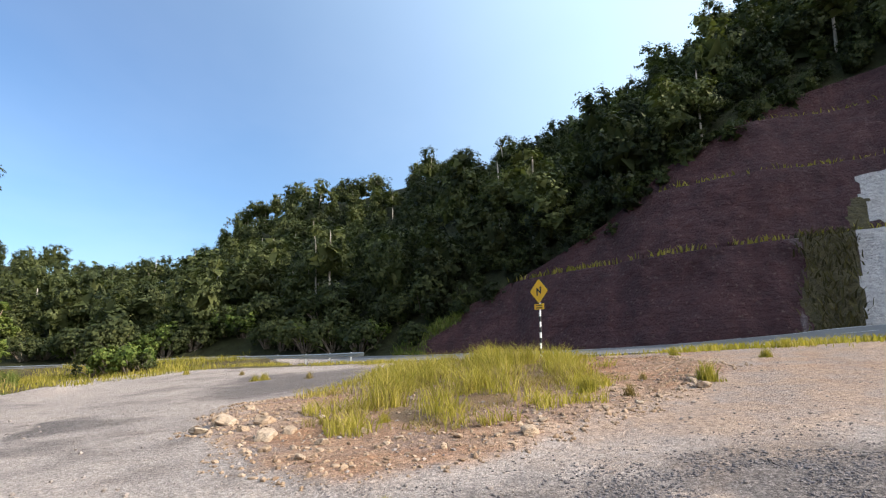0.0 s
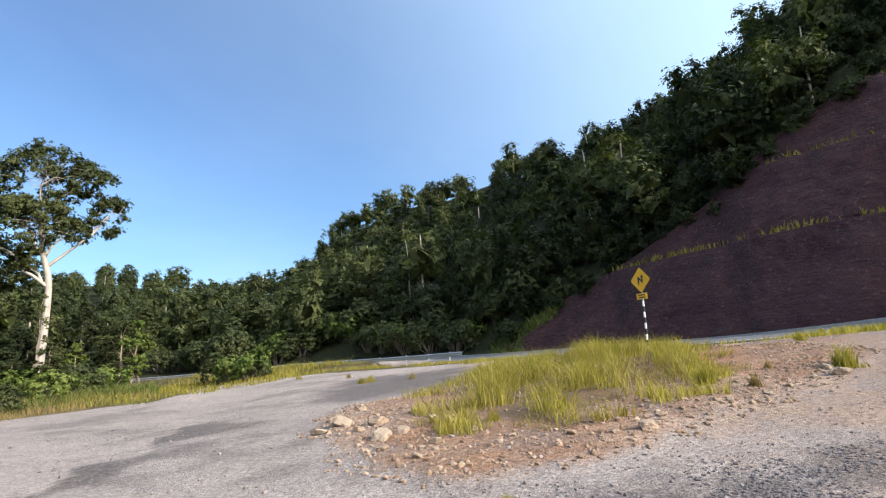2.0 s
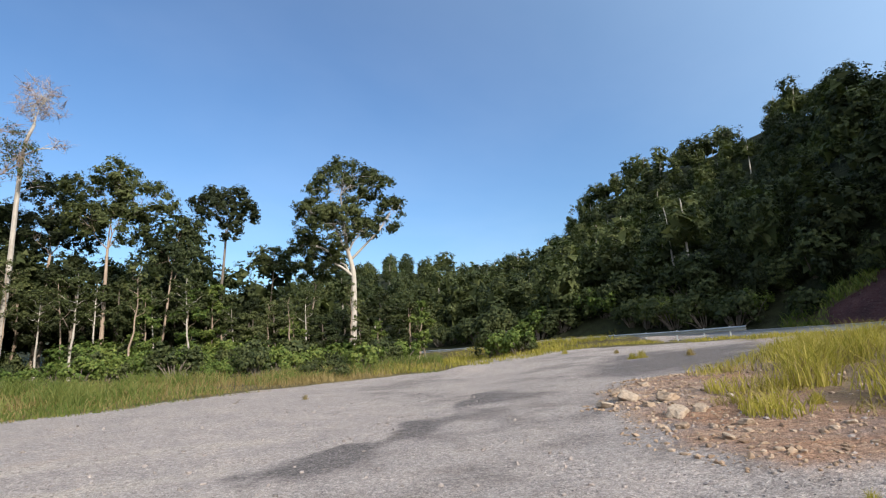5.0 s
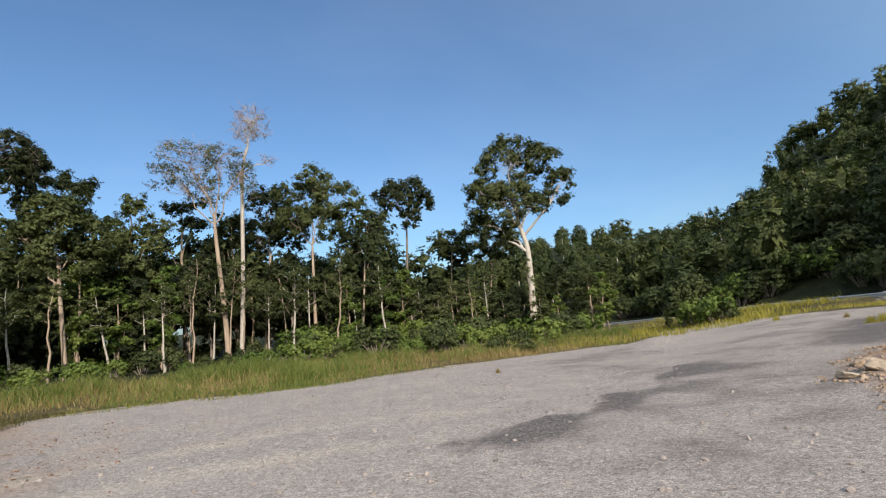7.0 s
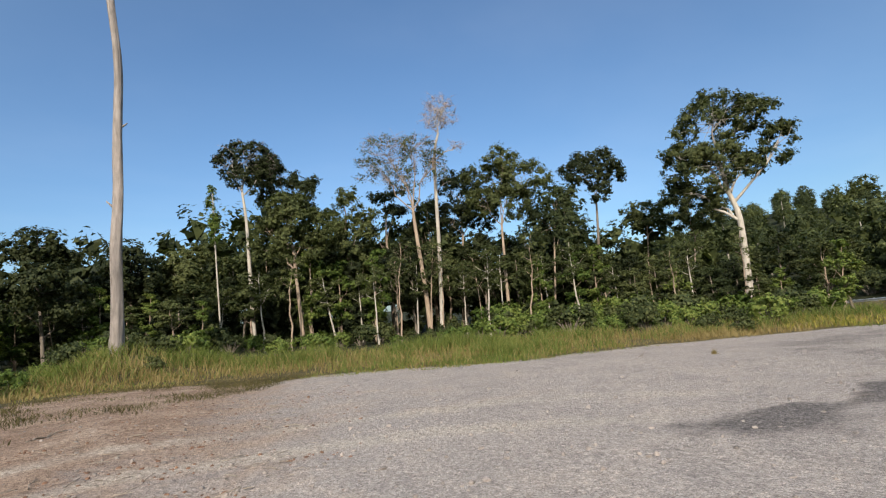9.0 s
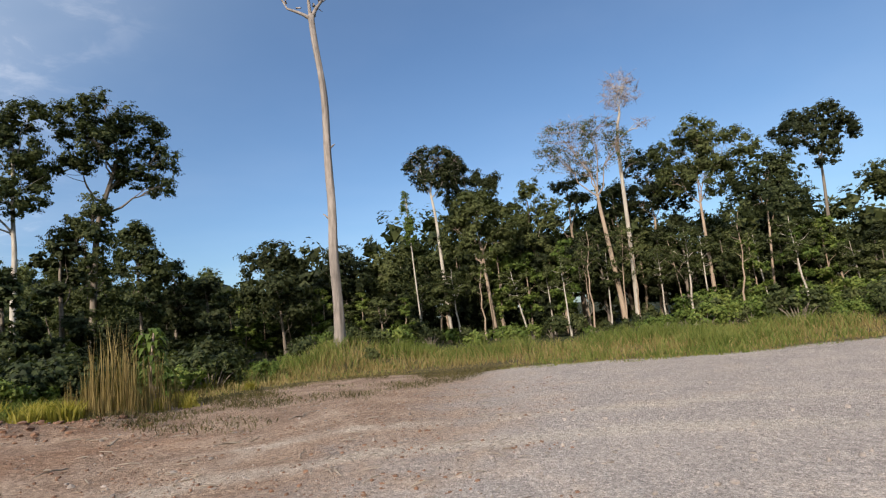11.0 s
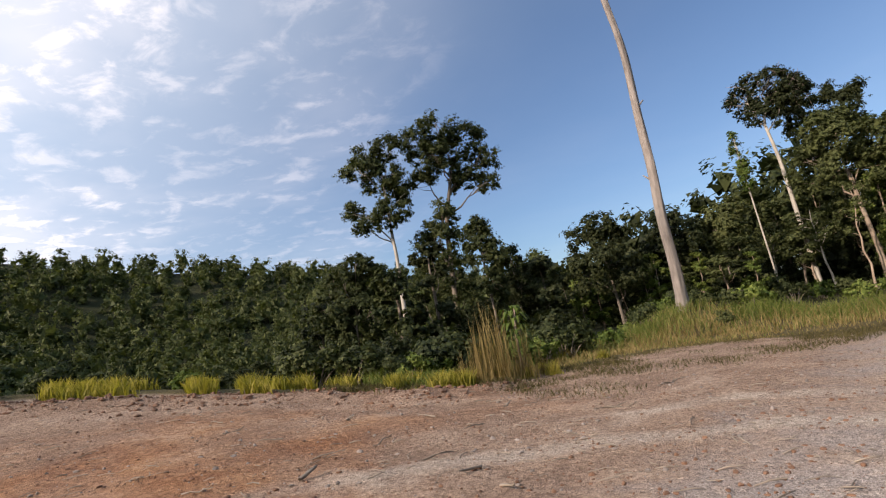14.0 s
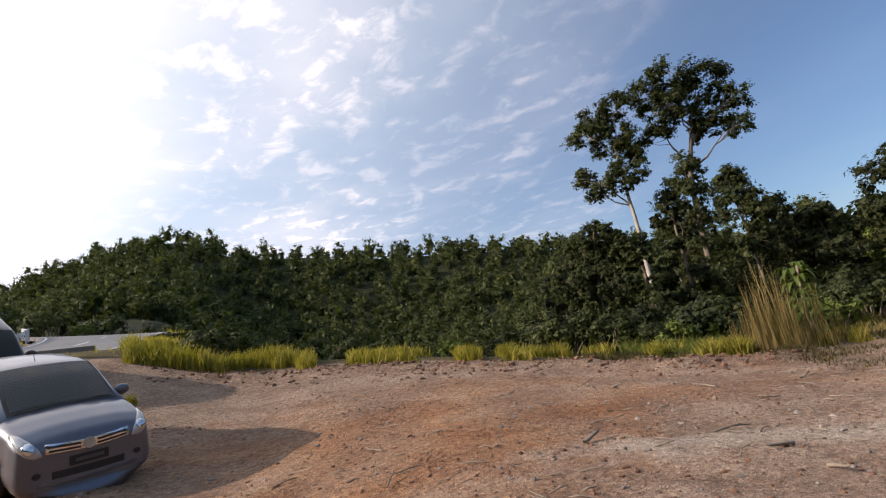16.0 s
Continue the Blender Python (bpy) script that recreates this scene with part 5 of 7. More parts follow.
# ------------------------------------------------------------------ far woods: what nobody could count
def woods():
    """Whole-hillside canopies, one mesh a hill: crowns of leaf clumps on short pale stems."""
    def proto(seed, leaves, leaf, width, height, lobes):
        """A rounded crown: lobes spread over a dome, over a dark heart."""
        g = random.Random(seed)
        cl = []
        wide, tall = width * 0.34 * g.uniform(0.8, 1.1), height * g.uniform(0.26, 0.38)
        for i in range(lobes):
            up = 1 - 1.7 * (i + 0.5) / lobes
            q = math.sqrt(max(0, 1 - up * up)) * g.uniform(0.75, 1.1)
            a = i * 2.39996 + g.uniform(-0.4, 0.4)
            cl.append((math.cos(a) * q * wide, math.sin(a) * q * wide, height * 0.58 + up * tall, width * g.uniform(0.16, 0.24)))
        heart = [(0, 0, height * 0.58, width * 0.34), (0, 0, height * 0.40, width * 0.3)]
        return clump_leaves(cl, leaves, leaf, seed, 0.9, 0.45, 10), np.concatenate([cores(cl, seed, 0.9, 0.7, 6), cores(heart, seed + 9, 0.9, 0.9, 14)])

    near = [proto(200 + i, 1150, 0.40, 6.6 + 0.5 * (i % 3), 8 + 0.8 * (i % 4), 12) for i in range(8)]
    low = [proto(400 + i, 480, 0.42, 6.5, 7 + i % 3, 8) for i in range(5)]
    far = [proto(300 + i, 250, 0.54, 8.2, 8 + i % 4, 7) for i in range(8)]

    def stem(h, lean, r):
        v, f = tube([(0, 0, -1), (lean[0] * 0.5, lean[1] * 0.5, h * 0.5), (lean[0], lean[1], h * 0.95), (lean[0] * 1.3, lean[1] * 1.3, h * 1.02)], [r, r * 0.8, r * 0.5, r * 0.2], 5)
        return np.array([[v[i] for i in q] for q in f if len(q) == 4])

    def cover(name, label, spots, protos, mat, seed, stems_p=0.02, tops=0.04, sunk=1.0):
        g = np.random.default_rng(seed)
        leaves, lumps, stems = [], [], []
        zs = land(spots[:, 0], spots[:, 1])
        for (x, y, s), z in zip(spots, zs):
            q, t = protos[g.integers(len(protos))]
            a = g.uniform(0, 2 * np.pi)
            c, sn = np.cos(a), np.sin(a)
            rot = np.array([[c, -sn, 0], [sn, c, 0], [0, 0, 1]])
            emergent = g.random() < tops
            tall = g.uniform(0.8, 1.25)
            lift = 3.5 * s if emergent else 0.0
            sc, at = np.array([s, s, s * tall * (0.75 if emergent else 1)]), np.array([x, y, z - sunk + lift])
            leaves.append((q @ rot.T) * sc + at)
            lumps.append((t @ rot.T) * sc + at)
            if emergent or g.random() < stems_p:
                stems.append(stem((8.5 * s * tall + lift) * 0.78, g.normal(0, 0.5, 2), 0.17 * s) + np.array([x, y, z]))
        ob = leaves_object(name, np.concatenate(leaves), np.concatenate(lumps), mat)
        tagged(ob, label, "forest", kind="stuff")
        if stems:
            quads_object("stem", np.concatenate(stems), BARK_PALE, ob)
        return ob

    g = np.random.default_rng(12)

    def scatter(az0, az1, near_f, far_f, space, grow=1.0):
        out = []
        r = 40.0
        while r < 330:
            sp = space * (1 + 0.0016 * max(0, r - 60))
            n = max(1, int(radians(az1 - az0) * r / sp))
            for k in range(n):
                az = az0 + (az1 - az0) * (k + g.uniform(0, 1)) / n
                rr = r + g.uniform(-0.5, 0.5) * sp
                if near_f(az) < rr < far_f(az):
                    out.append((*bearing(az, rr).xy, grow * g.uniform(0.6, 1.25)))
            r += sp * 0.9
        out = np.array(out)
        return out[road_near(out[:, 0], out[:, 1])[0] > 8.5]

    def foot(az):
        return float(np.interp(az, LAND[:, 0], LAND[:, 3]))

    def crest(az):
        return float(np.interp(az, LAND[:, 0], LAND[:, 5]))

    # cutting keeps its hillside free up to its upper rim

    def above_cut(az):
        return (float(np.interp(az, CUT_STEP, CUT_RIM_R)) + 0.8) if az < -9 else foot(az) + 4

    hill = scatter(-66, 9, above_cut, lambda a: min(crest(a) + 6, 200), 5.0, 0.9)
    mix = g.uniform(0, 1, len(hill))
    # shade put into leaf colour: dark leaves on shaded side, more olive where lit
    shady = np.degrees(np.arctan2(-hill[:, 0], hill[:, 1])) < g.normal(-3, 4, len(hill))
    cover("hillside_forest", "dense rainforest canopy on the steep hillside", hill[(mix > 0.45) & ~shady], near, LEAF_FOREST, 1, 0.12, 0.12)
    cover("hillside_forest", "rainforest canopy above the cutting, its shade put into very dark leaf colour", hill[(mix > 0.3) & shady], near, LEAF_DARK, 10, 0.06, 0.12)
    cover("hillside_forest", "olive and yellow-green crowns among the hillside forest", hill[(mix <= 0.3) | ((mix <= 0.45) & ~shady)], near, LEAF_OLIVE, 7, 0.2, 0.2)
    # dark leaf colour carries the shade along the rim and hill foot too
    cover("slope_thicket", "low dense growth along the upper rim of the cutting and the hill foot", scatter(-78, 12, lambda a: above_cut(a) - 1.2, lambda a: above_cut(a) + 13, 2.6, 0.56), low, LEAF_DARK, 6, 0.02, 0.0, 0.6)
    cover("slope_thicket", "shrubs closing the foot of the wooded hill", scatter(-62, 14, lambda a: above_cut(a) - (1.5 if a < -9 else 6.0), lambda a: above_cut(a) + (6 if a < -9 else 7), 2.1, 0.42), low, LEAF_FOREST, 16, 0.0, 0.0, 0.5)
    vale = scatter(9, 40, lambda a: foot(a) + 8, lambda a: crest(a) + 6, 6.0, 0.98)
    mix = g.uniform(0, 1, len(vale))
    cover("valley_forest", "dense rainforest canopy closing the valley", vale[mix > 0.35], near, LEAF_FOREST, 2, 0.16, 0.08)
    cover("valley_forest", "olive crowns among the valley forest", vale[mix <= 0.35], near, LEAF_OLIVE, 8, 0.2, 0.08)
    # haze put into the leaf colour: lighter greens and much olive on the ridge
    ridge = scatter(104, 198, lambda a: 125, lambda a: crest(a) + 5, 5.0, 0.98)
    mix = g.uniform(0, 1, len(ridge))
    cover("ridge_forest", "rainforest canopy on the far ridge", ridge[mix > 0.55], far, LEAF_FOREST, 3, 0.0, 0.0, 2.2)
    cover("ridge_forest", "far ridge crowns in paler olive, a leaf colour standing in for haze", ridge[mix <= 0.55], far, LEAF_OLIVE, 13, 0.0, 0.0, 2.2)
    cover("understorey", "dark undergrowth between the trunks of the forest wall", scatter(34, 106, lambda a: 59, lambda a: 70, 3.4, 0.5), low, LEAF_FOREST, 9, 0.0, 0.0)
    cover("back_forest", "rainforest canopy behind the forest wall", scatter(38, 84, lambda a: 66, lambda a: 80, 5.0, 1.5), near, LEAF_FOREST, 4, 0.05, 0.0)
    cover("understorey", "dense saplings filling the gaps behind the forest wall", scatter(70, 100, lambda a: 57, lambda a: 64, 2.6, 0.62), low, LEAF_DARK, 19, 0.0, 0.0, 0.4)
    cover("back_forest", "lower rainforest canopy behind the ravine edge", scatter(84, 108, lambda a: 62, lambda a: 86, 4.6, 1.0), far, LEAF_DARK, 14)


woods()


# ------------------------------------------------------------------ grass
def blades_object(name, x, y, z, h, w, bend, mat, seed, parent=None):
    """Grass blades rooted at x, y, z: a quad and a tip each, bent over."""
    g = np.random.default_rng(seed)
    n = len(x)
    a = g.uniform(0, 2 * np.pi, n)
    side = np.stack([np.cos(a), np.sin(a), np.zeros(n)], 1) * (w * g.uniform(0.6, 1.3, n))[:, None] / 2
    b = g.uniform(0, 2 * np.pi, n)
    over = np.stack([np.cos(b), np.sin(b), np.zeros(n)], 1) * (h * bend * g.uniform(0.2, 1.3, n))[:, None]
    root = np.stack([x, y, z - 0.03], 1)
    upv = np.stack([np.zeros(n), np.zeros(n), h], 1)
    m = root + upv * 0.6 + over * 0.3
    tip = root + upv + over
    v = np.stack([root - side, root + side, m + side * 0.8, m - side * 0.8, tip], 1).reshape(-1, 3)
    me = bpy.data.meshes.new(name)
    me.vertices.add(n * 5)
    me.vertices.foreach_set("co", v.astype(np.float32).ravel())
    me.loops.add(n * 7)
    me.loops.foreach_set("vertex_index", (np.arange(n)[:, None] * 5 + np.array([0, 1, 2, 3, 3, 2, 4])).astype(np.int32).ravel())
    me.polygons.add(n * 2)
    me.polygons.foreach_set("loop_start", (np.arange(n)[:, None] * 7 + np.array([0, 4])).astype(np.int32).ravel())
    me.materials.append(mat)
    me.update(calc_edges=True)
    me.validate()
    ob = new(name, me)
    if parent:
        ob.parent = parent
    return ob


def turf(name, label, x, y, h, mat, seed, w=0.035, bend=0.5):
    ob = blades_object(name, x, y, land(x, y), h, w, bend, mat, seed)
    return tagged(ob, label, "grass", kind="stuff")


def grass_fields():
    g = np.random.default_rng(40)
    # the band between the gravel and the forest
    n = 75000
    az = g.uniform(23, 124, n)
    out = g.uniform(0, 1, n) ** 1.25 * 13 - 0.8
    r = np.interp(az, EDGE_AZ, EDGE_R) + out + 0.8 * fractal(az / 3, out, 3)
    x, y = -np.sin(np.radians(az)) * r, np.cos(np.radians(az)) * r
    patch = fractal(x / 3.0, y / 3.0, 61, 3)
    tall = (0.10 + 0.38 * step(0, 4.5, out) + 0.25 * step(4, 9, out)) * (1 + 0.6 * patch) * g.uniform(0.6, 1.25, n)
    keep = g.uniform(0, 1, n) < np.clip(0.75 + 1.2 * patch, 0.12, 1) * step(-1.5, 2.2, out)
    d, _, _ = road_near(x, y)
    keep &= d > 5
    green = (g.uniform(-0.5, 0.5, n) + patch + 0.12 * step(0, 4, out)) > -0.02
    dry_edge = np.maximum(wedge(az, 27, 40, 2) * step(5, 2.5, out), 0.75 * wedge(az, 76, 112, 5) * step(9, 3, out))
    tall = tall * (1 - 0.4 * wedge(az, 76, 112, 5) * step(8, 2, out))
    green &= g.uniform(0, 1, n) > dry_edge
    k = keep & green
    turf("grass_band", "knee-high green grass between gravel and forest", x[k], y[k], tall[k], GRASS_GREEN, 1, 0.035, 0.7)
    k = keep & ~green
    turf("dry_grass_band", "straw-coloured grass mixed into the forest edge", x[k], y[k], tall[k] * 0.9, GRASS_DRY, 2, 0.03, 0.7)
    # short brown grass thinning out over the bare earth
    n = 30000
    az = g.uniform(74, 128, n)
    out = -7.5 * g.uniform(0, 1, n) ** 1.4 * wedge(az, 80, 108, 7) + g.uniform(-0.6, 1.5, n)
    r = np.interp(az, EDGE_AZ, EDGE_R) + out
    x, y = -np.sin(np.radians(az)) * r, np.cos(np.radians(az)) * r
    patch = fractal(x / 1.6, y / 1.6, 67, 3)
    keep = g.uniform(0, 1, n) < np.clip(0.35 + 1.5 * patch, 0.02, 1)
    turf("dead_grass", "short sparse brown grass on the bare earth", x[keep], y[keep], (0.10 * (1 + patch) * g.uniform(0.4, 1.5, n))[keep], SCRUB, 16, 0.018, 1.1)
    # turf on the rubble island
    n = 52000
    x, y = g.uniform(-1, 11, n), g.uniform(9, 26, n)
    s = inside(TURF, x, y)
    patch = fractal(x / 0.9, y / 0.9, 71, 3)
    keep = (s + 0.9 * patch > 0.15) & (g.uniform(0, 1, n) < np.clip(0.05 + 2.6 * patch, 0.015, 1))
    h = (0.16 + 0.24 * step(0, 1.5, s)) * (1 + 1.3 * patch) * g.uniform(0.5, 1.4, n)
    turf("island_grass", "yellow-green grass on the rubble island round the sign", x[keep], y[keep], h[keep], GRASS_YELLOW, 3, 0.02, 0.8)
    dry = fractal(x / 1.1, y / 1.1, 73, 2)
    k2 = (s + 0.8 * dry > 0) & (g.uniform(0, 1, n) < np.clip(0.08 + 1.0 * dry, 0.02, 1))
    turf("island_straw", "dry straw lying among the island grass", x[k2], y[k2], h[k2] * 0.7, GRASS_DRY, 13, 0.02, 1.6)
    # low growth between the clearing's far edge and the road
    n = 16000
    az = g.uniform(5, 30, n)
    r = g.uniform(33, 66, n)
    x, y = -np.sin(np.radians(az)) * r, np.cos(np.radians(az)) * r
    d, _, _ = road_near(x, y)
    patch = fractal(x / 3.5, y / 3.5, 83, 3)
    keep = (d > 5) & (r > np.interp(az, [5, 12, 20, 26, 30], [46, 40, 36, 34, 34]) + 2 * patch) & (g.uniform(0, 1, n) < np.clip(0.6 + 1.2 * patch, 0.1, 1))
    turf("far_grass", "low yellow-green grass between the clearing and the road", x[keep], y[keep], (0.35 * (1 + 0.8 * patch) * g.uniform(0.5, 1.3, n))[keep], GRASS_YELLOW, 14, 0.06, 0.7)
    # bright grass round the upper bend
    n = 15000
    az = g.uniform(163, 184, n)
    r = 29 + 50 * g.uniform(0, 1, n) ** 1.5
    x, y = -np.sin(np.radians(az)) * r, np.cos(np.radians(az)) * r
    d, _, _ = road_near(x, y)
    patch = fractal(x / 4, y / 4, 87, 3)
    keep = (d > 4.9) & (g.uniform(0, 1, n) < np.clip(0.65 + 1.2 * patch, 0.08, 1))
    turf("bend_grass", "bright yellow-green grass on the banks of the upper bend", x[keep], y[keep], (0.4 * (1 + 0.9 * patch) * g.uniform(0.5, 1.3, n))[keep], GRASS_YELLOW, 15, 0.09, 0.6)
    # verge along the road
    n = 36000
    i = g.integers(36, 215, n)
    off = -ROAD_HALF - 1.3 - g.uniform(0, 1, n) ** 1.2 * 3.6
    off = np.where((i > 165) & (g.uniform(0, 1, n) < 0.6), -off + g.uniform(0, 6, n), off)
    x, y = road_mid[i, 0] + ROAD_N[i, 0] * off + g.normal(0, 0.4, n), road_mid[i, 1] + ROAD_N[i, 1] * off + g.normal(0, 0.4, n)
    patch = fractal(x / 2.2, y / 2.2, 81, 3)
    keep = g.uniform(0, 1, n) < np.clip(0.25 + 1.2 * patch, 0.02, 1)
    d, _, _ = road_near(x, y)
    keep &= d > ROAD_HALF + 0.9
    turf("verge_grass", "sunlit yellow-green grass on the road verge", x[keep], y[keep], (0.2 * (1 + 0.9 * patch) * g.uniform(0.5, 1.3, n))[keep], GRASS_YELLOW, 4, 0.04, 0.6)
    # rim of the ravine and the bank up to the road
    n = 34000
    az = g.uniform(112, 170, n)
    out = g.uniform(-0.5, 3.0, n)
    r = np.interp(az, EDGE_AZ, EDGE_R) + out
    x, y = -np.sin(np.radians(az)) * r, np.cos(np.radians(az)) * r
    patch = fractal(az / 2.2, out / 1.2, 91, 3)
    keep = (patch > 0.13 - 0.3 * step(152, 165, az)) & (g.uniform(0, 1, n) < 0.85)
    h = (0.36 + 0.16 * step(150, 160, az)) * (0.5 + 1.0 * np.clip(patch + 0.3, 0, 1)) * g.uniform(0.35, 1.3, n)
    turf("rim_grass", "bright yellow-green grass clumps along the ravine rim", x[keep], y[keep], h[keep], GRASS_YELLOW, 5, 0.04, 0.5)
    # creeping grass on the benches of the cutting
    pts = []
    for c in range(0, len(CUT_AZ)):
        col = CUT_GRID[c]
        a = CUT_AZ[c]
        base = col[0, 2]
        for level in (6.45, 12.8, 19.1):
            if col[-1, 2] - base < level:
                continue
            k = int(np.argmin(np.abs(col[:, 2] - base - level - 0.1)))
            dens = 6 if level < 7 else 3
            for _ in range(dens if fractal(np.array([a / 2.5]), np.array([level]), 95)[0] > -0.1 else 1):
                q = col[k] + (g.normal(0, 0.35), g.normal(0, 0.35), -0.05)
                pts.append(q)
    p = np.array(pts)
    ob = blades_object("bench_grass", p[:, 0], p[:, 1], p[:, 2], g.uniform(0.2, 0.6, len(p)), 0.12, 0.6, GRASS_YELLOW, 6)
    tagged(ob, "grass growing along the benches of the cutting", "grass", kind="stuff")
    # scrub on the lower cutting and its green end
    m = (CUT_AZ < -47.6) & (CUT_AZ > -51.6)
    e = CUT_AZ > -16
    for here, name, label, mat, count in ((m, "slope_scrub", "rough brown-green scrub on the foot of the cutting", SCRUB, 70), (e, "bank_grass", "green grass on the shoulder of the cutting", GRASS_GREEN, 40)):
        pts = []
        for c in np.where(here)[0]:
            col = CUT_GRID[c]
            hh = col[:, 2] - col[0, 2]
            ks = np.where(hh < 6.6)[0] if mat is SCRUB else np.where((hh.max() - hh < 1.0) | (CUT_AZ[c] > -12.4))[0]
            for k in g.choice(ks, count):
                pts.append(col[k] + g.normal(0, 0.25, 3) * (1, 1, 0.3))
        p = np.array(pts)
        ob = blades_object(name, p[:, 0], p[:, 1], p[:, 2] - 0.05, g.uniform(0.25, 0.7, len(p)), 0.10, 0.9, mat, 8)
        tagged(ob, label, "scrub", kind="stuff")


grass_fields()


def tuft(name, label, count, height, spread, mat, seed, w=0.03, bend=0.5, cat="grass tuft", mat2=None):
    g = np.random.default_rng(seed)
    base = new(name)
    tagged(base, label, cat)
    x, y = g.normal(0, spread, count), g.normal(0, spread, count)
    h = height * g.uniform(0.25, 1.15, count) * np.exp(-(x * x + y * y) / (5 * spread * spread))
    blades_object("foliage", x, y, np.zeros(count), h, w, bend, mat, seed, base)
    if mat2:
        k = count // 2
        blades_object("dry_foliage", x[:k] * 1.15, y[:k] * 1.15, np.zeros(k), h[:k] * 1.15, w * 0.7, bend, mat2, seed + 1, base)
    return base


def tufts():
    kinds = [tuft("grass_tuft", "bright green tuft of upright grass", 220, 0.75, 0.22, GRASS_YELLOW, 1),
             tuft("grass_tuft", "dry straw-brown tuft of grass", 160, 0.8, 0.18, GRASS_DRY, 2)]
    spots = [(0, 9.2, 11.6, 1.15), (0, 13.2, 13.9, 1.0), (1, 2.2, 14.2, 1.1), (1, 6.4, 10.4, 0.9), (0, 5.9, 11.2, 1.3), (0, 15.4, 15.3, 1.2), (0, 12.0, 16.4, 1.0),
             (1, -11.5, 15.6, 0.6), (0, 1.6, 10.6, 0.7), (0, 18.5, 15.0, 0.9), (1, 8.2, 12.6, 0.7), (0, 1.0, 6.2, 0.4),
             (0, -7.0, 38, 1.2), (1, -3.2, 33, 1.0), (1, 0.4, 26, 1.2), (0, -1.6, 27.4, 1.3), (0, -2.0, 27.0, 1.1), (0, -20.5, -3.8, 1.2), (0, -22.0, -5.6, 1.4), (0, -18.2, -5.4, 1.0),
             (0, -2.5, -15.2, 1.0), (0, -2.9, -15.4, 0.9), (1, -2.2, -15.5, 0.8), (0, -15.0, -6.5, 1.2), (0, -15.3, -5.6, 1.5), (0, -15.6, -6.0, 1.6), (0, -15.9, -5.2, 1.4), (0, -16.6, -4.6, 1.5), (1, -15.2, -6.9, 1.4)]
    g = random.Random(3)
    done = set()
    for k, x, y, s in spots:
        m = place(None, x, y, g.uniform(0, 360), s * 0.62)
        if k in done:
            copy_thing(kinds[k], m)
        else:
            done.add(k)
            kinds[k].matrix_basis = m
    reed = tuft("tall_dry_grass", "stand of tall dry straw-coloured reed grass on the rim", 95, 2.4, 0.24, GRASS_DRY, 9, 0.024, 0.09, "reed grass")
    put(reed, 111.6, 16.6, 0, 1.0)
    for az, r, turn, size in ((110.6, 16.2, 80, 0.95), (109.4, 16.6, 200, 0.85), (113.0, 16.9, 140, 0.6), (108.0, 16.8, 30, 0.7), (112.3, 16.1, 250, 0.8), (110.0, 15.8, 310, 0.6), (106.6, 17.4, 20, 0.45), (114.2, 16.4, 160, 0.4)):
        q = bearing(az, r)
        copy_thing(reed, place(None, q.x, q.y, turn, size))


tufts()


# ------------------------------------------------------------------ bushes
def bush(label, height, width, leaf_mat, seed, leaves=1700, leaf=0.22):
    g = random.Random(seed)
    base = new("bush")
    tagged(base, label, "bush")
    cl, w = [], Wood()
    for _ in range(16):
        a, q = g.uniform(0, 6.28), g.uniform(0, 1) ** 0.5 * width * 0.38
        z = height * g.uniform(0.2, 0.82) * (1 - 0.35 * (q / (width * 0.38)) ** 2)
        cl.append((math.cos(a) * q, math.sin(a) * q, z, width * g.uniform(0.12, 0.2)))
        w.add([(math.cos(a) * q * 0.15, math.sin(a) * q * 0.15, -0.2), (math.cos(a) * q * 0.6, math.sin(a) * q * 0.6, z * 0.6), cl[-1][:3]], [0.05, 0.035, 0.012], 5)
    w.make("wood", BARK_DARK, base)
    foliage(cl, leaves, leaf, seed, leaf_mat, base, 0.9, 0.55)
    return base


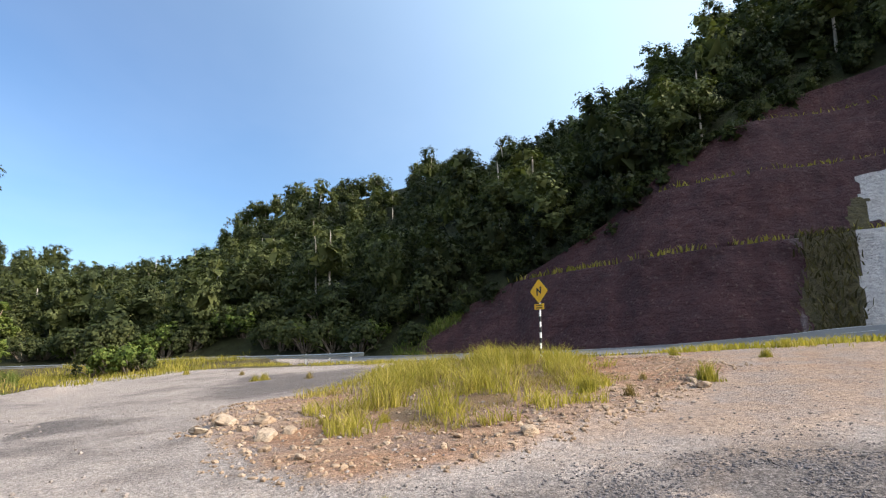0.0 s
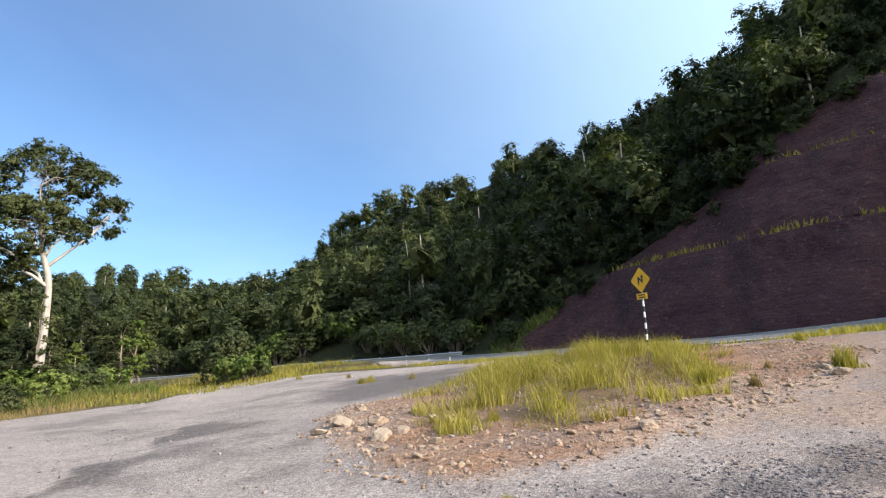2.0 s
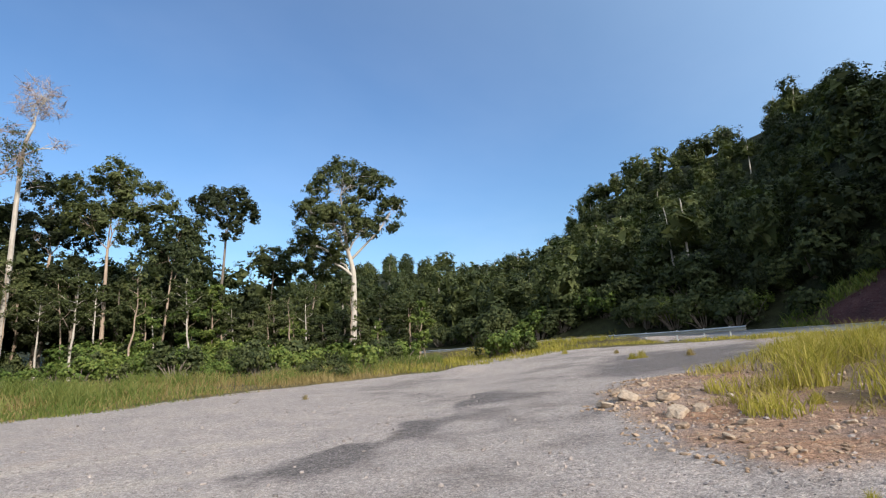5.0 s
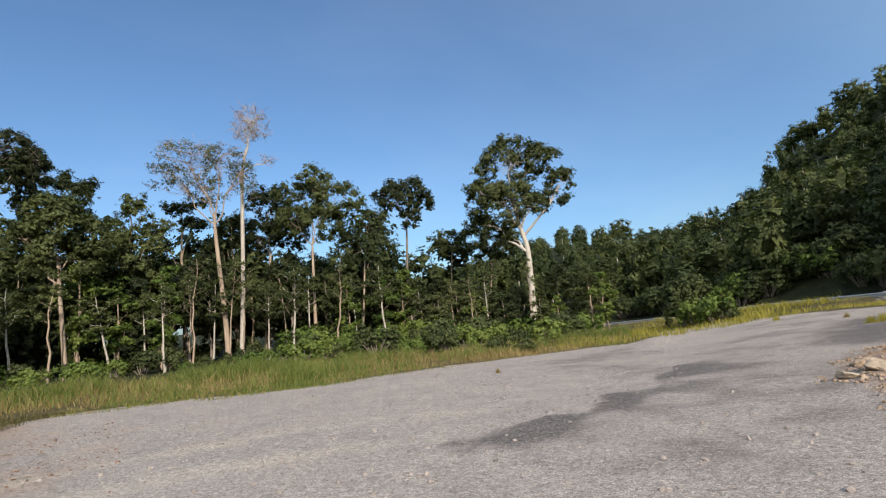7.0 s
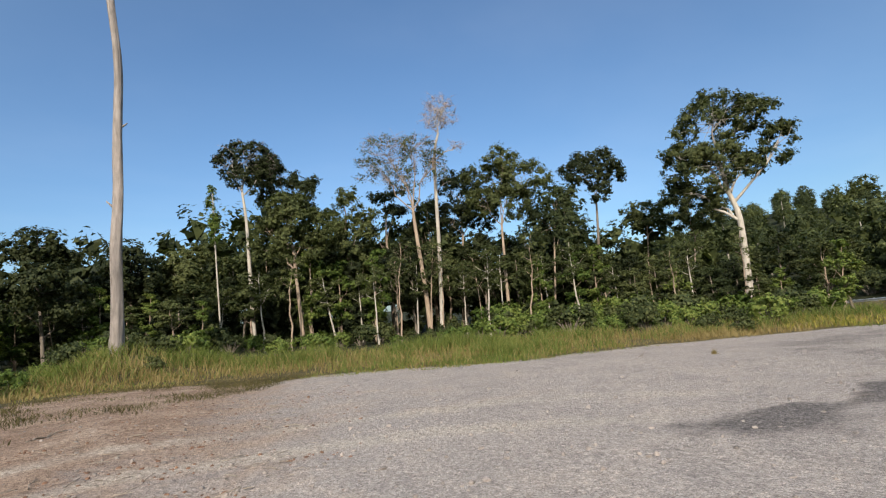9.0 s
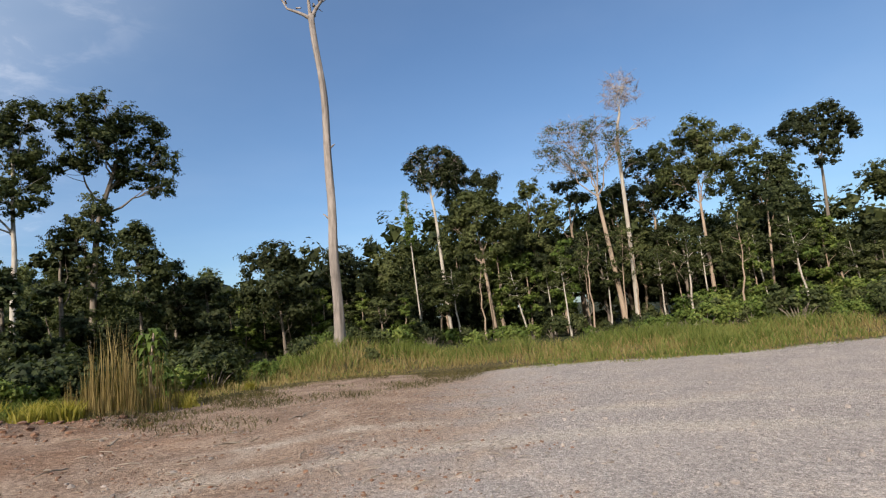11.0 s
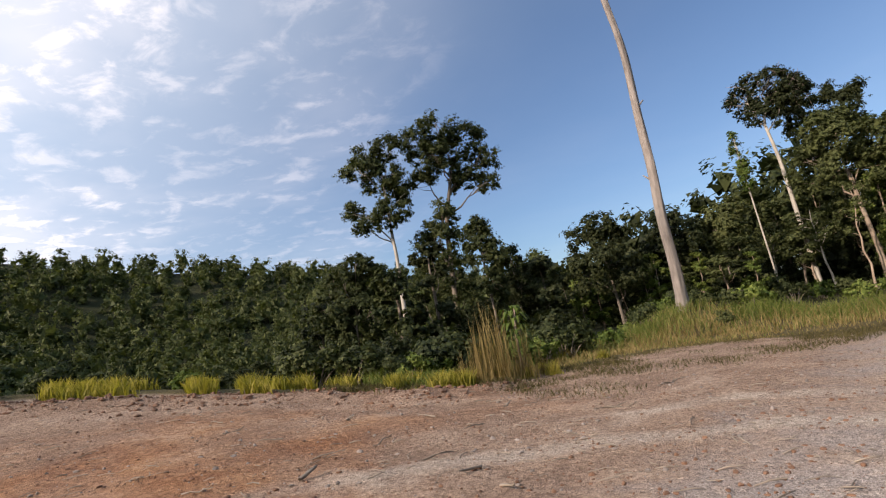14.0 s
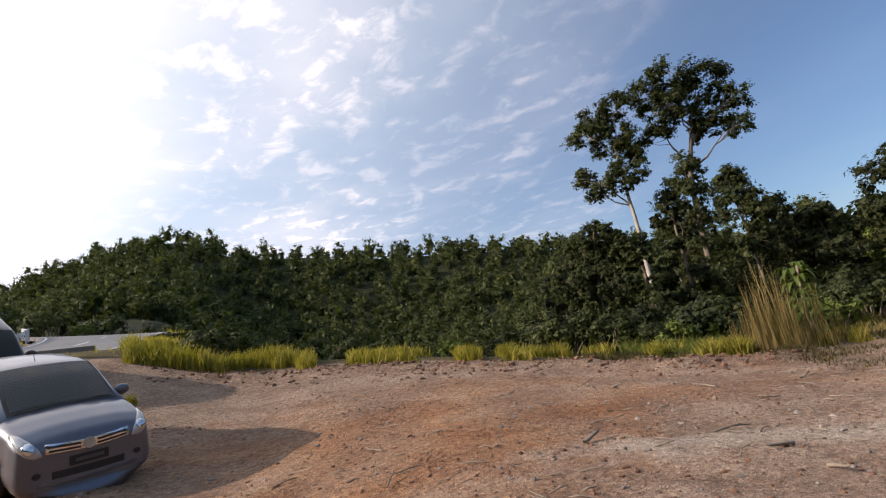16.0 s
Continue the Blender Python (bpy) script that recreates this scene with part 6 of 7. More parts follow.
def bushes():
    kinds = [bush("dense bright green bush at the forest edge", 2.6, 3.6, LEAF_BRIGHT, 1),
             bush("dark green broadleaf bush", 3.0, 4.0, LEAF_FOREST, 2),
             bush("olive and yellow-green bush", 2.2, 3.0, LEAF_OLIVE, 3),
             bush("large dark thicket of broadleaf shrubs", 5.5, 6.5, LEAF_DARK, 4, 3000, 0.32)]
    for b in kinds:
        tagged(b, group="undergrowth")
    g = random.Random(15)
    spots = []
    for az in np.arange(27, 104, 1.8):                     # foot of the forest wall
        edge = float(np.interp(az, EDGE_AZ, EDGE_R))
        r = max(edge + 12, (50 if az < 85 else 38)) + g.uniform(-4, 3)
        spots.append((g.choice([0, 1, 1, 2, 0]), az, r, g.uniform(0.4, 0.95) if az > 56 else g.uniform(0.55, 1.25)))
        if az < 56:
            spots.append((g.choice([0, 0, 1, 2]), az, r - g.uniform(4, 9), g.uniform(0.55, 1.15)))
            spots.append((g.choice([0, 0, 1]), az + 0.6, r + 5, g.uniform(0.9, 1.7)))
    for az in np.arange(104, 132, 2.0):                    # over the rim of the ravine
        edge = float(np.interp(az, EDGE_AZ, EDGE_R))
        spots.append((g.choice([1, 1, 2, 0]), az + g.uniform(-1, 1), edge + g.uniform(4, 7), g.uniform(0.4, 0.7)))
        spots.append((g.choice([1, 3, 3]), az + g.uniform(-1, 1), edge + g.uniform(8, 14), g.uniform(0.5, 0.75)))
        spots.append((3, az + g.uniform(-1, 1), edge + g.uniform(16, 26), g.uniform(0.6, 0.95)))
    for az in np.arange(-12, 26, 1.3):                      # beyond the road
        r = float(np.interp(az, [-12, -4, 8, 18, 30], [52, 57, 68, 78, 88])) + g.uniform(0, 5)
        spots.append((g.choice([0, 1, 1]), az, r, g.uniform(1.0, 1.7)))
    for az in np.arange(4, 17, 1.6):
        spots.append((g.choice([0, 0, 1]), az, float(np.interp(az, [4, 17], [68, 76])) + g.uniform(0, 3), g.uniform(1.3, 1.8)))
    spots += [(1, 176, 62, 1.2), (1, 172, 64, 1.0), (0, 174, 60, 0.8), (1, 168, 62, 1.3), (2, 178, 58, 0.8), (1, 180, 66, 1.3), (0, 15.2, 47, 1.15), (0, 16.6, 48, 1.1), (2, 14.2, 46.5, 1.0), (1, 17.6, 49, 0.9), (2, 102.5, 24, 0.6), (0, 99, 26, 0.5), (2, 89, 29, 0.5), (0, 108, 20, 0.55),
              (2, 121.5, 19.5, 0.62), (2, 124, 20.5, 0.7), (0, 119.2, 19.0, 0.5), (0, 117.0, 19.4, 0.45), (2, 126.5, 21, 0.5), (1, 163, 27, 0.7), (1, 150, 24, 0.5), (0, 140, 22, 0.4), (0, 61, 36, 0.6), (0, 78, 38, 0.7), (0, 74, 40, 0.8), (0, 45, 37, 0.6), (2, 36, 34, 0.8), (2, 33.5, 33, 0.7)]
    done = set()
    for k, az, r, s in spots:
        p = bearing(az, r)
        m = place(None, p.x, p.y, g.uniform(0, 360), s)
        if k in done:
            copy_thing(kinds[k], m)
        else:
            done.add(k)
            kinds[k].matrix_basis = m


bushes()


def broadleaf_plant():
    """A young tree with large drooping leaves by the reed grass."""
    base = new("broadleaf_sapling")
    tagged(base, "young sapling with large drooping green leaves behind the reed grass", "sapling")
    g = random.Random(8)
    w = Wood()
    w.add([(0, 0, -0.2), (0.05, 0, 1.0), (0.0, 0.1, 2.1)], [0.05, 0.04, 0.02], 6)
    w.make("stem", BARK_TAN, base)
    for i in range(52):
        a, z = i * 2.4, 1.0 + 1.15 * (i % 26) / 26
        L = g.uniform(0.24, 0.40)
        bm = bmesh.new()
        prev = None
        for k in range(6):
            u = k / 5
            out, drop = 0.15 + L * u, -0.55 * L * u * u + 0.12 * math.sin(u * 3)
            half = 0.062 * math.sin(math.pi * min(1, 0.08 + 0.92 * u)) ** 0.8 + 0.004
            c = Vector((math.cos(a) * out, math.sin(a) * out, z + drop))
            s = Vector((-math.sin(a), math.cos(a), 0)) * half
            row = [bm.verts.new(c - s + Vector((0, 0, 0.02 * half / 0.085))), bm.verts.new(c), bm.verts.new(c + s + Vector((0, 0, 0.02 * half / 0.085)))]
            if prev:
                bm.faces.new((prev[0], prev[1], row[1], row[0]))
                bm.faces.new((prev[1], prev[2], row[2], row[1]))
            prev = row
        part("leaf", bm, LEAF_BRIGHT, base)
    put(base, 108.4, 17.4, 0, 0.98)


broadleaf_plant()


# ------------------------------------------------------------------ sign
def road_sign():
    base = new("warning_sign")
    tagged(base, "yellow diamond bend warning sign on a black and white banded pole", "road sign")
    n, h = 9, 1.82
    for i in range(n):
        m = SIGN_WHITE if i % 2 == 0 else SIGN_BLACK
        part("pole_band", cyl_bm(0.038, 0.038, h / n, (0, 0, h / n * (i + 0.5) - 0.05), 16), m, base, "white band" if i % 2 == 0 else "black band")
    part("pole_top", cyl_bm(0.03, 0.03, 1.0, (0, 0.012, h + 0.45), 12), STEEL, base, "grey galvanised upper pole")
    s = 0.45
    diamond = []
    for k in range(4):                    # rounded corners
        a = math.pi / 2 * k
        for d in (-0.35, -0.12, 0.12, 0.35):
            diamond.append(((s - 0.06) * math.sin(a) + 0.06 * math.sin(a + d * 2), (s - 0.06) * math.cos(a) + 0.06 * math.cos(a + d * 2)))
    zc = h + 0.30 + 0.42
    plate = part("plate", prism_bm(diamond, 0.012, at=(0, -0.03, zc)), SIGN_YELLOW, base, "yellow diamond plate")
    part("plate_rim", prism_bm([(x * 1.05, z * 1.05) for x, z in diamond], 0.006, at=(0, -0.020, zc)), SIGN_BLACK, base, "thin black rim")
    zig = [(-0.13, -0.20), (-0.06, -0.20), (-0.06, 0.03), (0.10, -0.13), (0.15, -0.13), (0.15, 0.12), (0.20, 0.12), (0.115, 0.22), (0.03, 0.12), (0.08, 0.12), (0.08, -0.01), (-0.08, 0.15), (-0.13, 0.15)]
    part("bend_arrow", prism_bm([(x * 0.85, z * 0.85) for x, z in zig], 0.006, at=(0, -0.040, zc)), SIGN_BLACK, plate, "black double-bend arrow")
    tab = part("distance_tab", box_bm((0.50, 0.012, 0.22), (0, -0.03, h + 0.12), 0.004), SIGN_YELLOW, base, "small yellow plate with a line of writing")
    for z in (0.045, -0.045):
        part("writing_bar", box_bm((0.34 - abs(z), 0.006, 0.035), (0, -0.038, h + 0.12 + z)), SIGN_BLACK, tab)
    for z in (zc + 0.18, zc - 0.18):
        part("bracket", box_bm((0.14, 0.05, 0.03), (0, 0.002, z), 0.004), STEEL, base)
    base.matrix_basis = place(None, 8.85, 19.9, -68)


road_sign()


# ------------------------------------------------------------------ crash barriers
def crash_barrier(i0, i1, off, label):
    base = new("crash_barrier")
    tagged(base, label, "crash barrier")
    prof = [(0.0, 0.42), (0.05, 0.46), (0.05, 0.52), (0.0, 0.57), (0.05, 0.62), (0.05, 0.68), (0.0, 0.72)]
    sgn = 1 if off < 0 else -1
    v, f = [], []
    idx = list(range(i0, i1 + 1))
    for i in idx:
        for px, pz in prof:
            v.append(road_point(i, off - sgn * px, pz))
        for px, pz in prof[::-1]:
            v.append(road_point(i, off - sgn * (px - 0.006), pz))
    m = len(prof) * 2
    for k in range(len(idx) - 1):
        for q in range(m):
            f.append((k * m + q, k * m + (q + 1) % m, (k + 1) * m + (q + 1) % m, (k + 1) * m + q))
    f += [tuple(range(m)), tuple(range((len(idx) - 1) * m, len(idx) * m))]
    mesh_object("beam", v, f, STEEL, base)
    for i in idx[::3]:
        p = road_point(i, off + sgn * 0.08, 0.30)
        part("post", box_bm((0.11, 0.11, 0.95), (p[0], p[1], p[2]), 0.01), STEEL, base)


crash_barrier(3, 56, -4.55, "grey galvanised steel crash barrier beside the road")
crash_barrier(158, 200, 4.6, "grey steel crash barrier on the outside of the upper bend")


def low_wall():
    base = new("parapet_wall")
    tagged(base, "weathered brown concrete parapet along the upper road", "wall")
    for i in range(9):
        u0, u1 = i / 9, (i + 1) / 9
        a, b = (bearing(181.5 - 9.0 * u, 22.5 + 6.0 * u, 4.05 + 0.62 * u) for u in (u0, u1))
        d = b - a
        rot = Matrix.Rotation(math.atan2(d.y, d.x), 4, "Z") @ Matrix.Rotation(-math.atan2(d.z, d.xy.length), 4, "Y")
        part("block", box_bm((d.length - 0.02, 0.25, 1.1), (a + b) / 2 + Vector((0, 0, -0.45)), 0.03, rot), CONCRETE, base)


low_wall()


def board():
    base = new("roadside_board")
    tagged(base, "plain pale board on two posts beside the upper road", "sign board")
    part("panel", box_bm((1.6, 0.05, 1.1), (0, 0, 2.0), 0.01), SIGN_WHITE, base)
    for x in (-0.6, 0.6):
        part("post", cyl_bm(0.04, 0.04, 2.6, (x, 0.05, 1.2), 10), STEEL, base)
    p = bearing(-177.6, 23)
    base.matrix_basis = place(None, p.x, p.y, 182)


board()


# ------------------------------------------------------------------ rocks, rubble and sticks
def rock_mesh(seed, detail=3):
    bm = bmesh.new()
    bmesh.ops.create_icosphere(bm, subdivisions=detail, radius=1.0)
    o = Vector((seed * 3.7, seed * 1.3, 0))
    for v in bm.verts:
        n = v.co.normalized()
        cut = max(abs(n.x * 0.9 + n.y * 0.3), abs(n.y * 0.8 - n.z * 0.5), abs(n.z))
        v.co = n * (0.72 / max(0.62, cut)) * (1 + 0.22 * noise.noise(n * 1.4 + o) + 0.08 * noise.noise(n * 4 + o))
    return bm


def rocks():
    meshes = []
    for s in range(5):
        me = bpy.data.meshes.new("rock")
        bm = rock_mesh(s)
        bm.to_mesh(me)
        bm.free()
        me.materials.append(ROCK)
        meshes.append(me)
    g = random.Random(9)
    # the larger ones: place, half sizes
    big = [(3.35, 8.25, 0.17), (-1.6, 11.7, 0.20), (-1.2, 12.2, 0.30), (-0.5, 11.9, 0.26), (-0.35, 10.2, 0.24), (0.0, 10.6, 0.17), (1.2, 9.9, 0.12), (2.9, 8.3, 0.08), (6.2, 9.8, 0.12),
           (3.8, 8.8, 0.09), (8.5, 10.9, 0.22), (8.8, 11.6, 0.15), (7.9, 10.9, 0.10), (0.5, 9.3, 0.13), (-0.8, 11.2, 0.13), (-1.5, 13.2, 0.16), (-0.6, 13.4, 0.14), (0.6, 12.0, 0.12),
           (1.6, 9.0, 0.09), (5.2, 9.3, 0.08), (4.5, 8.7, 0.07), (6.9, 10.2, 0.09), (2.2, 9.4, 0.07), (-1.0, 14.6, 0.15), (0.2, 8.4, 0.10), (-0.3, 9.3, 0.12)]
    for x, y, s in big:
        s *= 0.7
        ob = new("rock", meshes[g.randrange(5)])
        tagged(ob, "rough tan boulder in the rubble island" if s > 0.18 else "small broken tan rock lying on the clay", "rock", "loose rocks")
        ob.matrix_basis = Matrix.Translation((x, y, land_at(x, y) + s * 0.3)) @ Euler((g.uniform(-.3, .3), g.uniform(-.3, .3), g.uniform(0, 6))).to_matrix().to_4x4() @ Matrix.Diagonal((s * g.uniform(1, 1.4), s, s * g.uniform(0.55, 0.8), 1))
    # gravel and clods
    q = np.random.default_rng(4)
    ico = bmesh.new()
    bmesh.ops.create_icosphere(ico, subdivisions=1, radius=1.0)
    iv = np.array([v.co[:] for v in ico.verts])
    it = np.array([[v.index for v in f.verts] for f in ico.faces])
    ico.free()

    def litter(name, label, x, y, size, flat=0.7, mat=ROCK):
        n = len(x)
        a = q.uniform(0, 6.28, n)
        s = size[:, None] * q.uniform(0.6, 1.4, (n, 3)) * np.array([1, 1, flat])
        v = iv[None] * (1 + q.uniform(-0.3, 0.3, (n, len(iv), 1))) * s[:, None]
        c, sn = np.cos(a)[:, None], np.sin(a)[:, None]
        v = np.stack([v[..., 0] * c - v[..., 1] * sn, v[..., 0] * sn + v[..., 1] * c, v[..., 2]], -1)
        v += np.stack([x, y, land(x, y) + size * 0.2], 1)[:, None]
        me = bpy.data.meshes.new(name)
        me.from_pydata(v.reshape(-1, 3).tolist(), [], (it[None] + (np.arange(n) * len(iv))[:, None, None]).reshape(-1, 3).tolist())
        me.materials.append(mat)
        tagged(new(name, me), label, "gravel", kind="stuff")

    x, y = q.uniform(-2.5, 12, 20000), q.uniform(7, 18, 20000)
    s = inside(ISLAND, x, y)
    k = (s + 0.6 * fractal(x, y, 6) > -0.1) & (q.uniform(0, 1, 20000) < np.clip(1.1 - 0.35 * s, 0.12, 1))
    litter("rubble", "tan rubble and clods on the island", x[k], y[k], 0.009 + 0.042 * q.uniform(0, 1, k.sum()) ** 4.5)
    n = 5600
    az, r = q.uniform(-75, 175, n), 2.2 + 16 * q.uniform(0, 1, n) ** 1.1
    x, y = -np.sin(np.radians(az)) * r, np.cos(np.radians(az)) * r
    k = (fractal(x / 2, y / 2, 14) > -0.35) & (r < np.interp(az, EDGE_AZ, EDGE_R))
    litter("gravel", "loose gravel scattered over the clearing", x[k], y[k], 0.010 + 0.030 * q.uniform(0, 1, k.sum()) ** 4, 0.7, GRAVEL_STONE)
    # heap of dark chippings spread before the island
    n = 6500
    x, y = q.normal(4.6, 2.2, n), q.normal(5.5, 0.75, n)
    k = fractal(x / 0.7, y / 0.7, 16) > -0.18
    litter("dark_chippings", "dark grey stone chippings spread on the gravel", x[k], y[k], 0.008 + 0.014 * q.uniform(0, 1, k.sum()) ** 2, 0.6, DARK_GRAVEL)
    n = 9000
    az, r = q.uniform(70, 178, n), 2.6 + 14 * q.uniform(0, 1, n)
    x, y = -np.sin(np.radians(az)) * r, np.cos(np.radians(az)) * r
    k = (fractal(x / 1.5, y / 1.5, 18) > -0.15) & (r < np.interp(az, EDGE_AZ, EDGE_R))
    litter("crumbs", "brown crumbs of earth strewn over the clay", x[k], y[k], 0.007 + 0.024 * q.uniform(0, 1, k.sum()) ** 3, 0.6, CLOD)
    # soil bank pushed up along the ravine rim
    n = 2200
    az = q.uniform(108, 168, n)
    r = np.interp(az, EDGE_AZ, EDGE_R) + q.normal(-0.7, 0.7, n)
    x, y = -np.sin(np.radians(az)) * r, np.cos(np.radians(az)) * r
    litter("clods", "brown clods along the rim of the clearing", x, y, 0.014 + 0.06 * q.uniform(0, 1, n) ** 4, 0.7, CLOD)


rocks()


def sticks():
    g = random.Random(21)
    spots = [(-9.5, -6.8, 0.9, 0.04), (-9.2, -7.2, 0.6, 0.03), (-6.0, -4.9, 0.35, 0.05), (-8.5, -9.2, 0.5, 0.02), (-7.1, -3.8, 0.7, 0.03), (-3.9, -6.1, 0.4, 0.02), (-6.9, -5.4, 0.8, 0.02),
             (-7.8, -5.0, 0.6, 0.02), (-5.2, -5.8, 0.5, 0.02), (-8.9, -4.0, 0.7, 0.02), (-10.4, -2.0, 0.9, 0.03), (-6.4, -3.0, 0.5, 0.03), (-5.9, -2.4, 0.4, 0.03), (-7.6, -7.0, 0.5, 0.02),
             (-9.6, -5.2, 0.6, 0.02), (-11.2, -4.2, 0.7, 0.03), (-5.0, -4.2, 0.4, 0.015), (-12.8, -1.2, 1.0, 0.03), (-8.0, -8.2, 0.6, 0.02), (-4.6, -7.6, 0.5, 0.02), (-13.4, 14.6, 0.9, 0.03)]
    for x, y, L, r in spots:
        L, r = L * 0.8, r * 0.6
        base = new("stick")
        tagged(base, "weathered broken stick lying on the clay", "stick", "sticks")
        w = Wood()
        w.add(bent((-L / 2, 0, 0), (L / 2, 0, g.uniform(0.0, 0.08)), 5, 0.03, g), [r, r * 0.95, r * 0.85, r * 0.7, r * 0.4], 6)
        w.make("branch", STICK, base)
        if L > 0.6:
            w = Wood()
            w.add(bent((0, 0, 0), (L * 0.3, L * 0.2, 0.04), 3, 0.03, g), [r * 0.6, r * 0.5, r * 0.2], 5)
            w.make("twig", STICK, base)
        base.matrix_basis = place(None, x, y, g.uniform(0, 360), 1, land_at(x, y) + r * 0.8)


sticks()


def twig_litter():
    """Broken twigs and bark too many to count, lying on the clay."""
    g = np.random.default_rng(33)
    n = 900
    az, r = g.uniform(74, 168, n), 3.0 + 14 * g.uniform(0, 1, n)
    x, y = -np.sin(np.radians(az)) * r, np.cos(np.radians(az)) * r
    k = (fractal(x / 1.8, y / 1.8, 27) > -0.05) & (r < np.interp(az, EDGE_AZ, EDGE_R))
    x, y = x[k], y[k]
    z = land(x, y)
    w = Wood()
    for px, py, pz in zip(x, y, z):
        a, L, t = g.uniform(0, 6.28), g.uniform(0.06, 0.34), g.uniform(0.003, 0.010)
        d = Vector((math.cos(a) * L / 2, math.sin(a) * L / 2, g.uniform(-0.01, 0.02)))
        c = Vector((px, py, pz + t + 0.012))
        w.add([c - d, c + Vector((g.normal(0, 0.02), g.normal(0, 0.02), 0.01)), c + d], [t, t, t * 0.5], 4)
    ob = w.make("twig_litter", STICK, None)
    tagged(ob, "broken dark twigs and bark strewn over the clay", "twigs", kind="stuff")


twig_litter()


# ------------------------------------------------------------------ vehicles
from mathutils.bvhtree import BVHTree

def paint_material(name, color):
    def build(nt, bsdf):
        f = noise_tex(nt, 2.5, 5, 0.6)
        nt.links.new(ramp(nt, f, [(0.3, tuple(c * 0.9 for c in color)), (0.7, tuple(c * 1.1 for c in color))]), bsdf.inputs["Base Color"])
        bsdf.inputs["Metallic"].default_value = 0.55
        nt.links.new(maprange(nt, f, 0.2, 0.8, 0.28, 0.42), bsdf.inputs["Roughness"])
        bsdf.inputs["Coat Weight"].default_value = 0.6
        bsdf.inputs["Coat Roughness"].default_value = 0.08
    return material(name, build)


def glass_build(nt, bsdf):
    bsdf.inputs["Base Color"].default_value = (0.25, 0.28, 0.28, 1)
    bsdf.inputs["Transmission Weight"].default_value = 1.0
    nt.links.new(maprange(nt, noise_tex(nt, 3.0), 0.3, 0.7, 0.02, 0.08), bsdf.inputs["Roughness"])
    bsdf.inputs["IOR"].default_value = 1.45


CAR_GLASS = material("car_glass", glass_build)
CAR_GREY = paint_material("paint_steel_grey", (0.125, 0.14, 0.175))
CAR_DARK = paint_material("paint_dark", (0.045, 0.047, 0.05))
CABIN = plain("cabin_dark", (0.035, 0.035, 0.036), 0.8)
CHROME = plain("chrome", (0.72, 0.73, 0.75), 0.18, 1.0, 0.04, 8, 0)
RUBBER = plain("tyre_rubber", (0.022, 0.022, 0.022), 0.85)
ALLOY = plain("alloy", (0.50, 0.51, 0.52), 0.35, 0.9)
PLASTIC = plain("black_plastic", (0.025, 0.025, 0.026), 0.6)


def lamp_build(nt, bsdf):
    bsdf.inputs["Base Color"].default_value = (0.42, 0.43, 0.43, 1)
    bsdf.inputs["Roughness"].default_value = 0.16
    bsdf.inputs["Metallic"].default_value = 0.2
    bsdf.inputs["Coat Weight"].default_value = 1.0


LAMP = material("headlamp_lens", lamp_build)
PLATE_GREY = plain("plate_grey", (0.09, 0.09, 0.09), 0.6)

# along the car, nose first: y, half width, underside, top edge of the lower body
LOWER = [(-2.15, 0.66, 0.15, 0.60), (-2.12, 0.75, 0.14, 0.70), (-2.0, 0.815, 0.14, 0.81), (-1.78, 0.825, 0.18, 0.90), (-1.4, 0.845, 0.18, 0.98), (-1.0, 0.85, 0.18, 1.01),
         (-0.3, 0.85, 0.20, 1.0), (0.8, 0.85, 0.20, 1.01), (1.6, 0.845, 0.22, 1.03), (2.05, 0.81, 0.26, 1.02), (2.2, 0.74, 0.34, 0.95)]
# cabin: y, half width at the belt, half width of the roof, roof height
CABIN_LINE = [(-1.36, 0.79, 0.74, 0.99), (-1.02, 0.81, 0.725, 1.20), (-0.68, 0.82, 0.70, 1.40), (-0.38, 0.825, 0.68, 1.54), (-0.15, 0.83, 0.67, 1.585), (0.6, 0.83, 0.665, 1.62),
              (1.3, 0.83, 0.66, 1.60), (1.85, 0.81, 0.64, 1.52), (2.02, 0.80, 0.66, 1.34), (2.16, 0.77, 0.70, 1.05)]


def loft(rings, mat_of=None):
    bm = bmesh.new()
    rows = [[bm.verts.new(p) for p in ring] for ring in rings]
    n = len(rows[0])
    for a, b in zip(rows[:-1], rows[1:]):
        for i in range(n):
            j = (i + 1) % n
            bm.faces.new((a[i], b[i], b[j], a[j]))
    bm.faces.new(rows[0])
    bm.faces.new(rows[-1][::-1])
    bmesh.ops.recalc_face_normals(bm, faces=bm.faces)
    for f in bm.faces:
        f.smooth = True
    return bm


def cabin_at(y):
    t = [c[0] for c in CABIN_LINE]
    return [float(np.interp(y, t, [c[k] for c in CABIN_LINE])) for k in (1, 2, 3)]


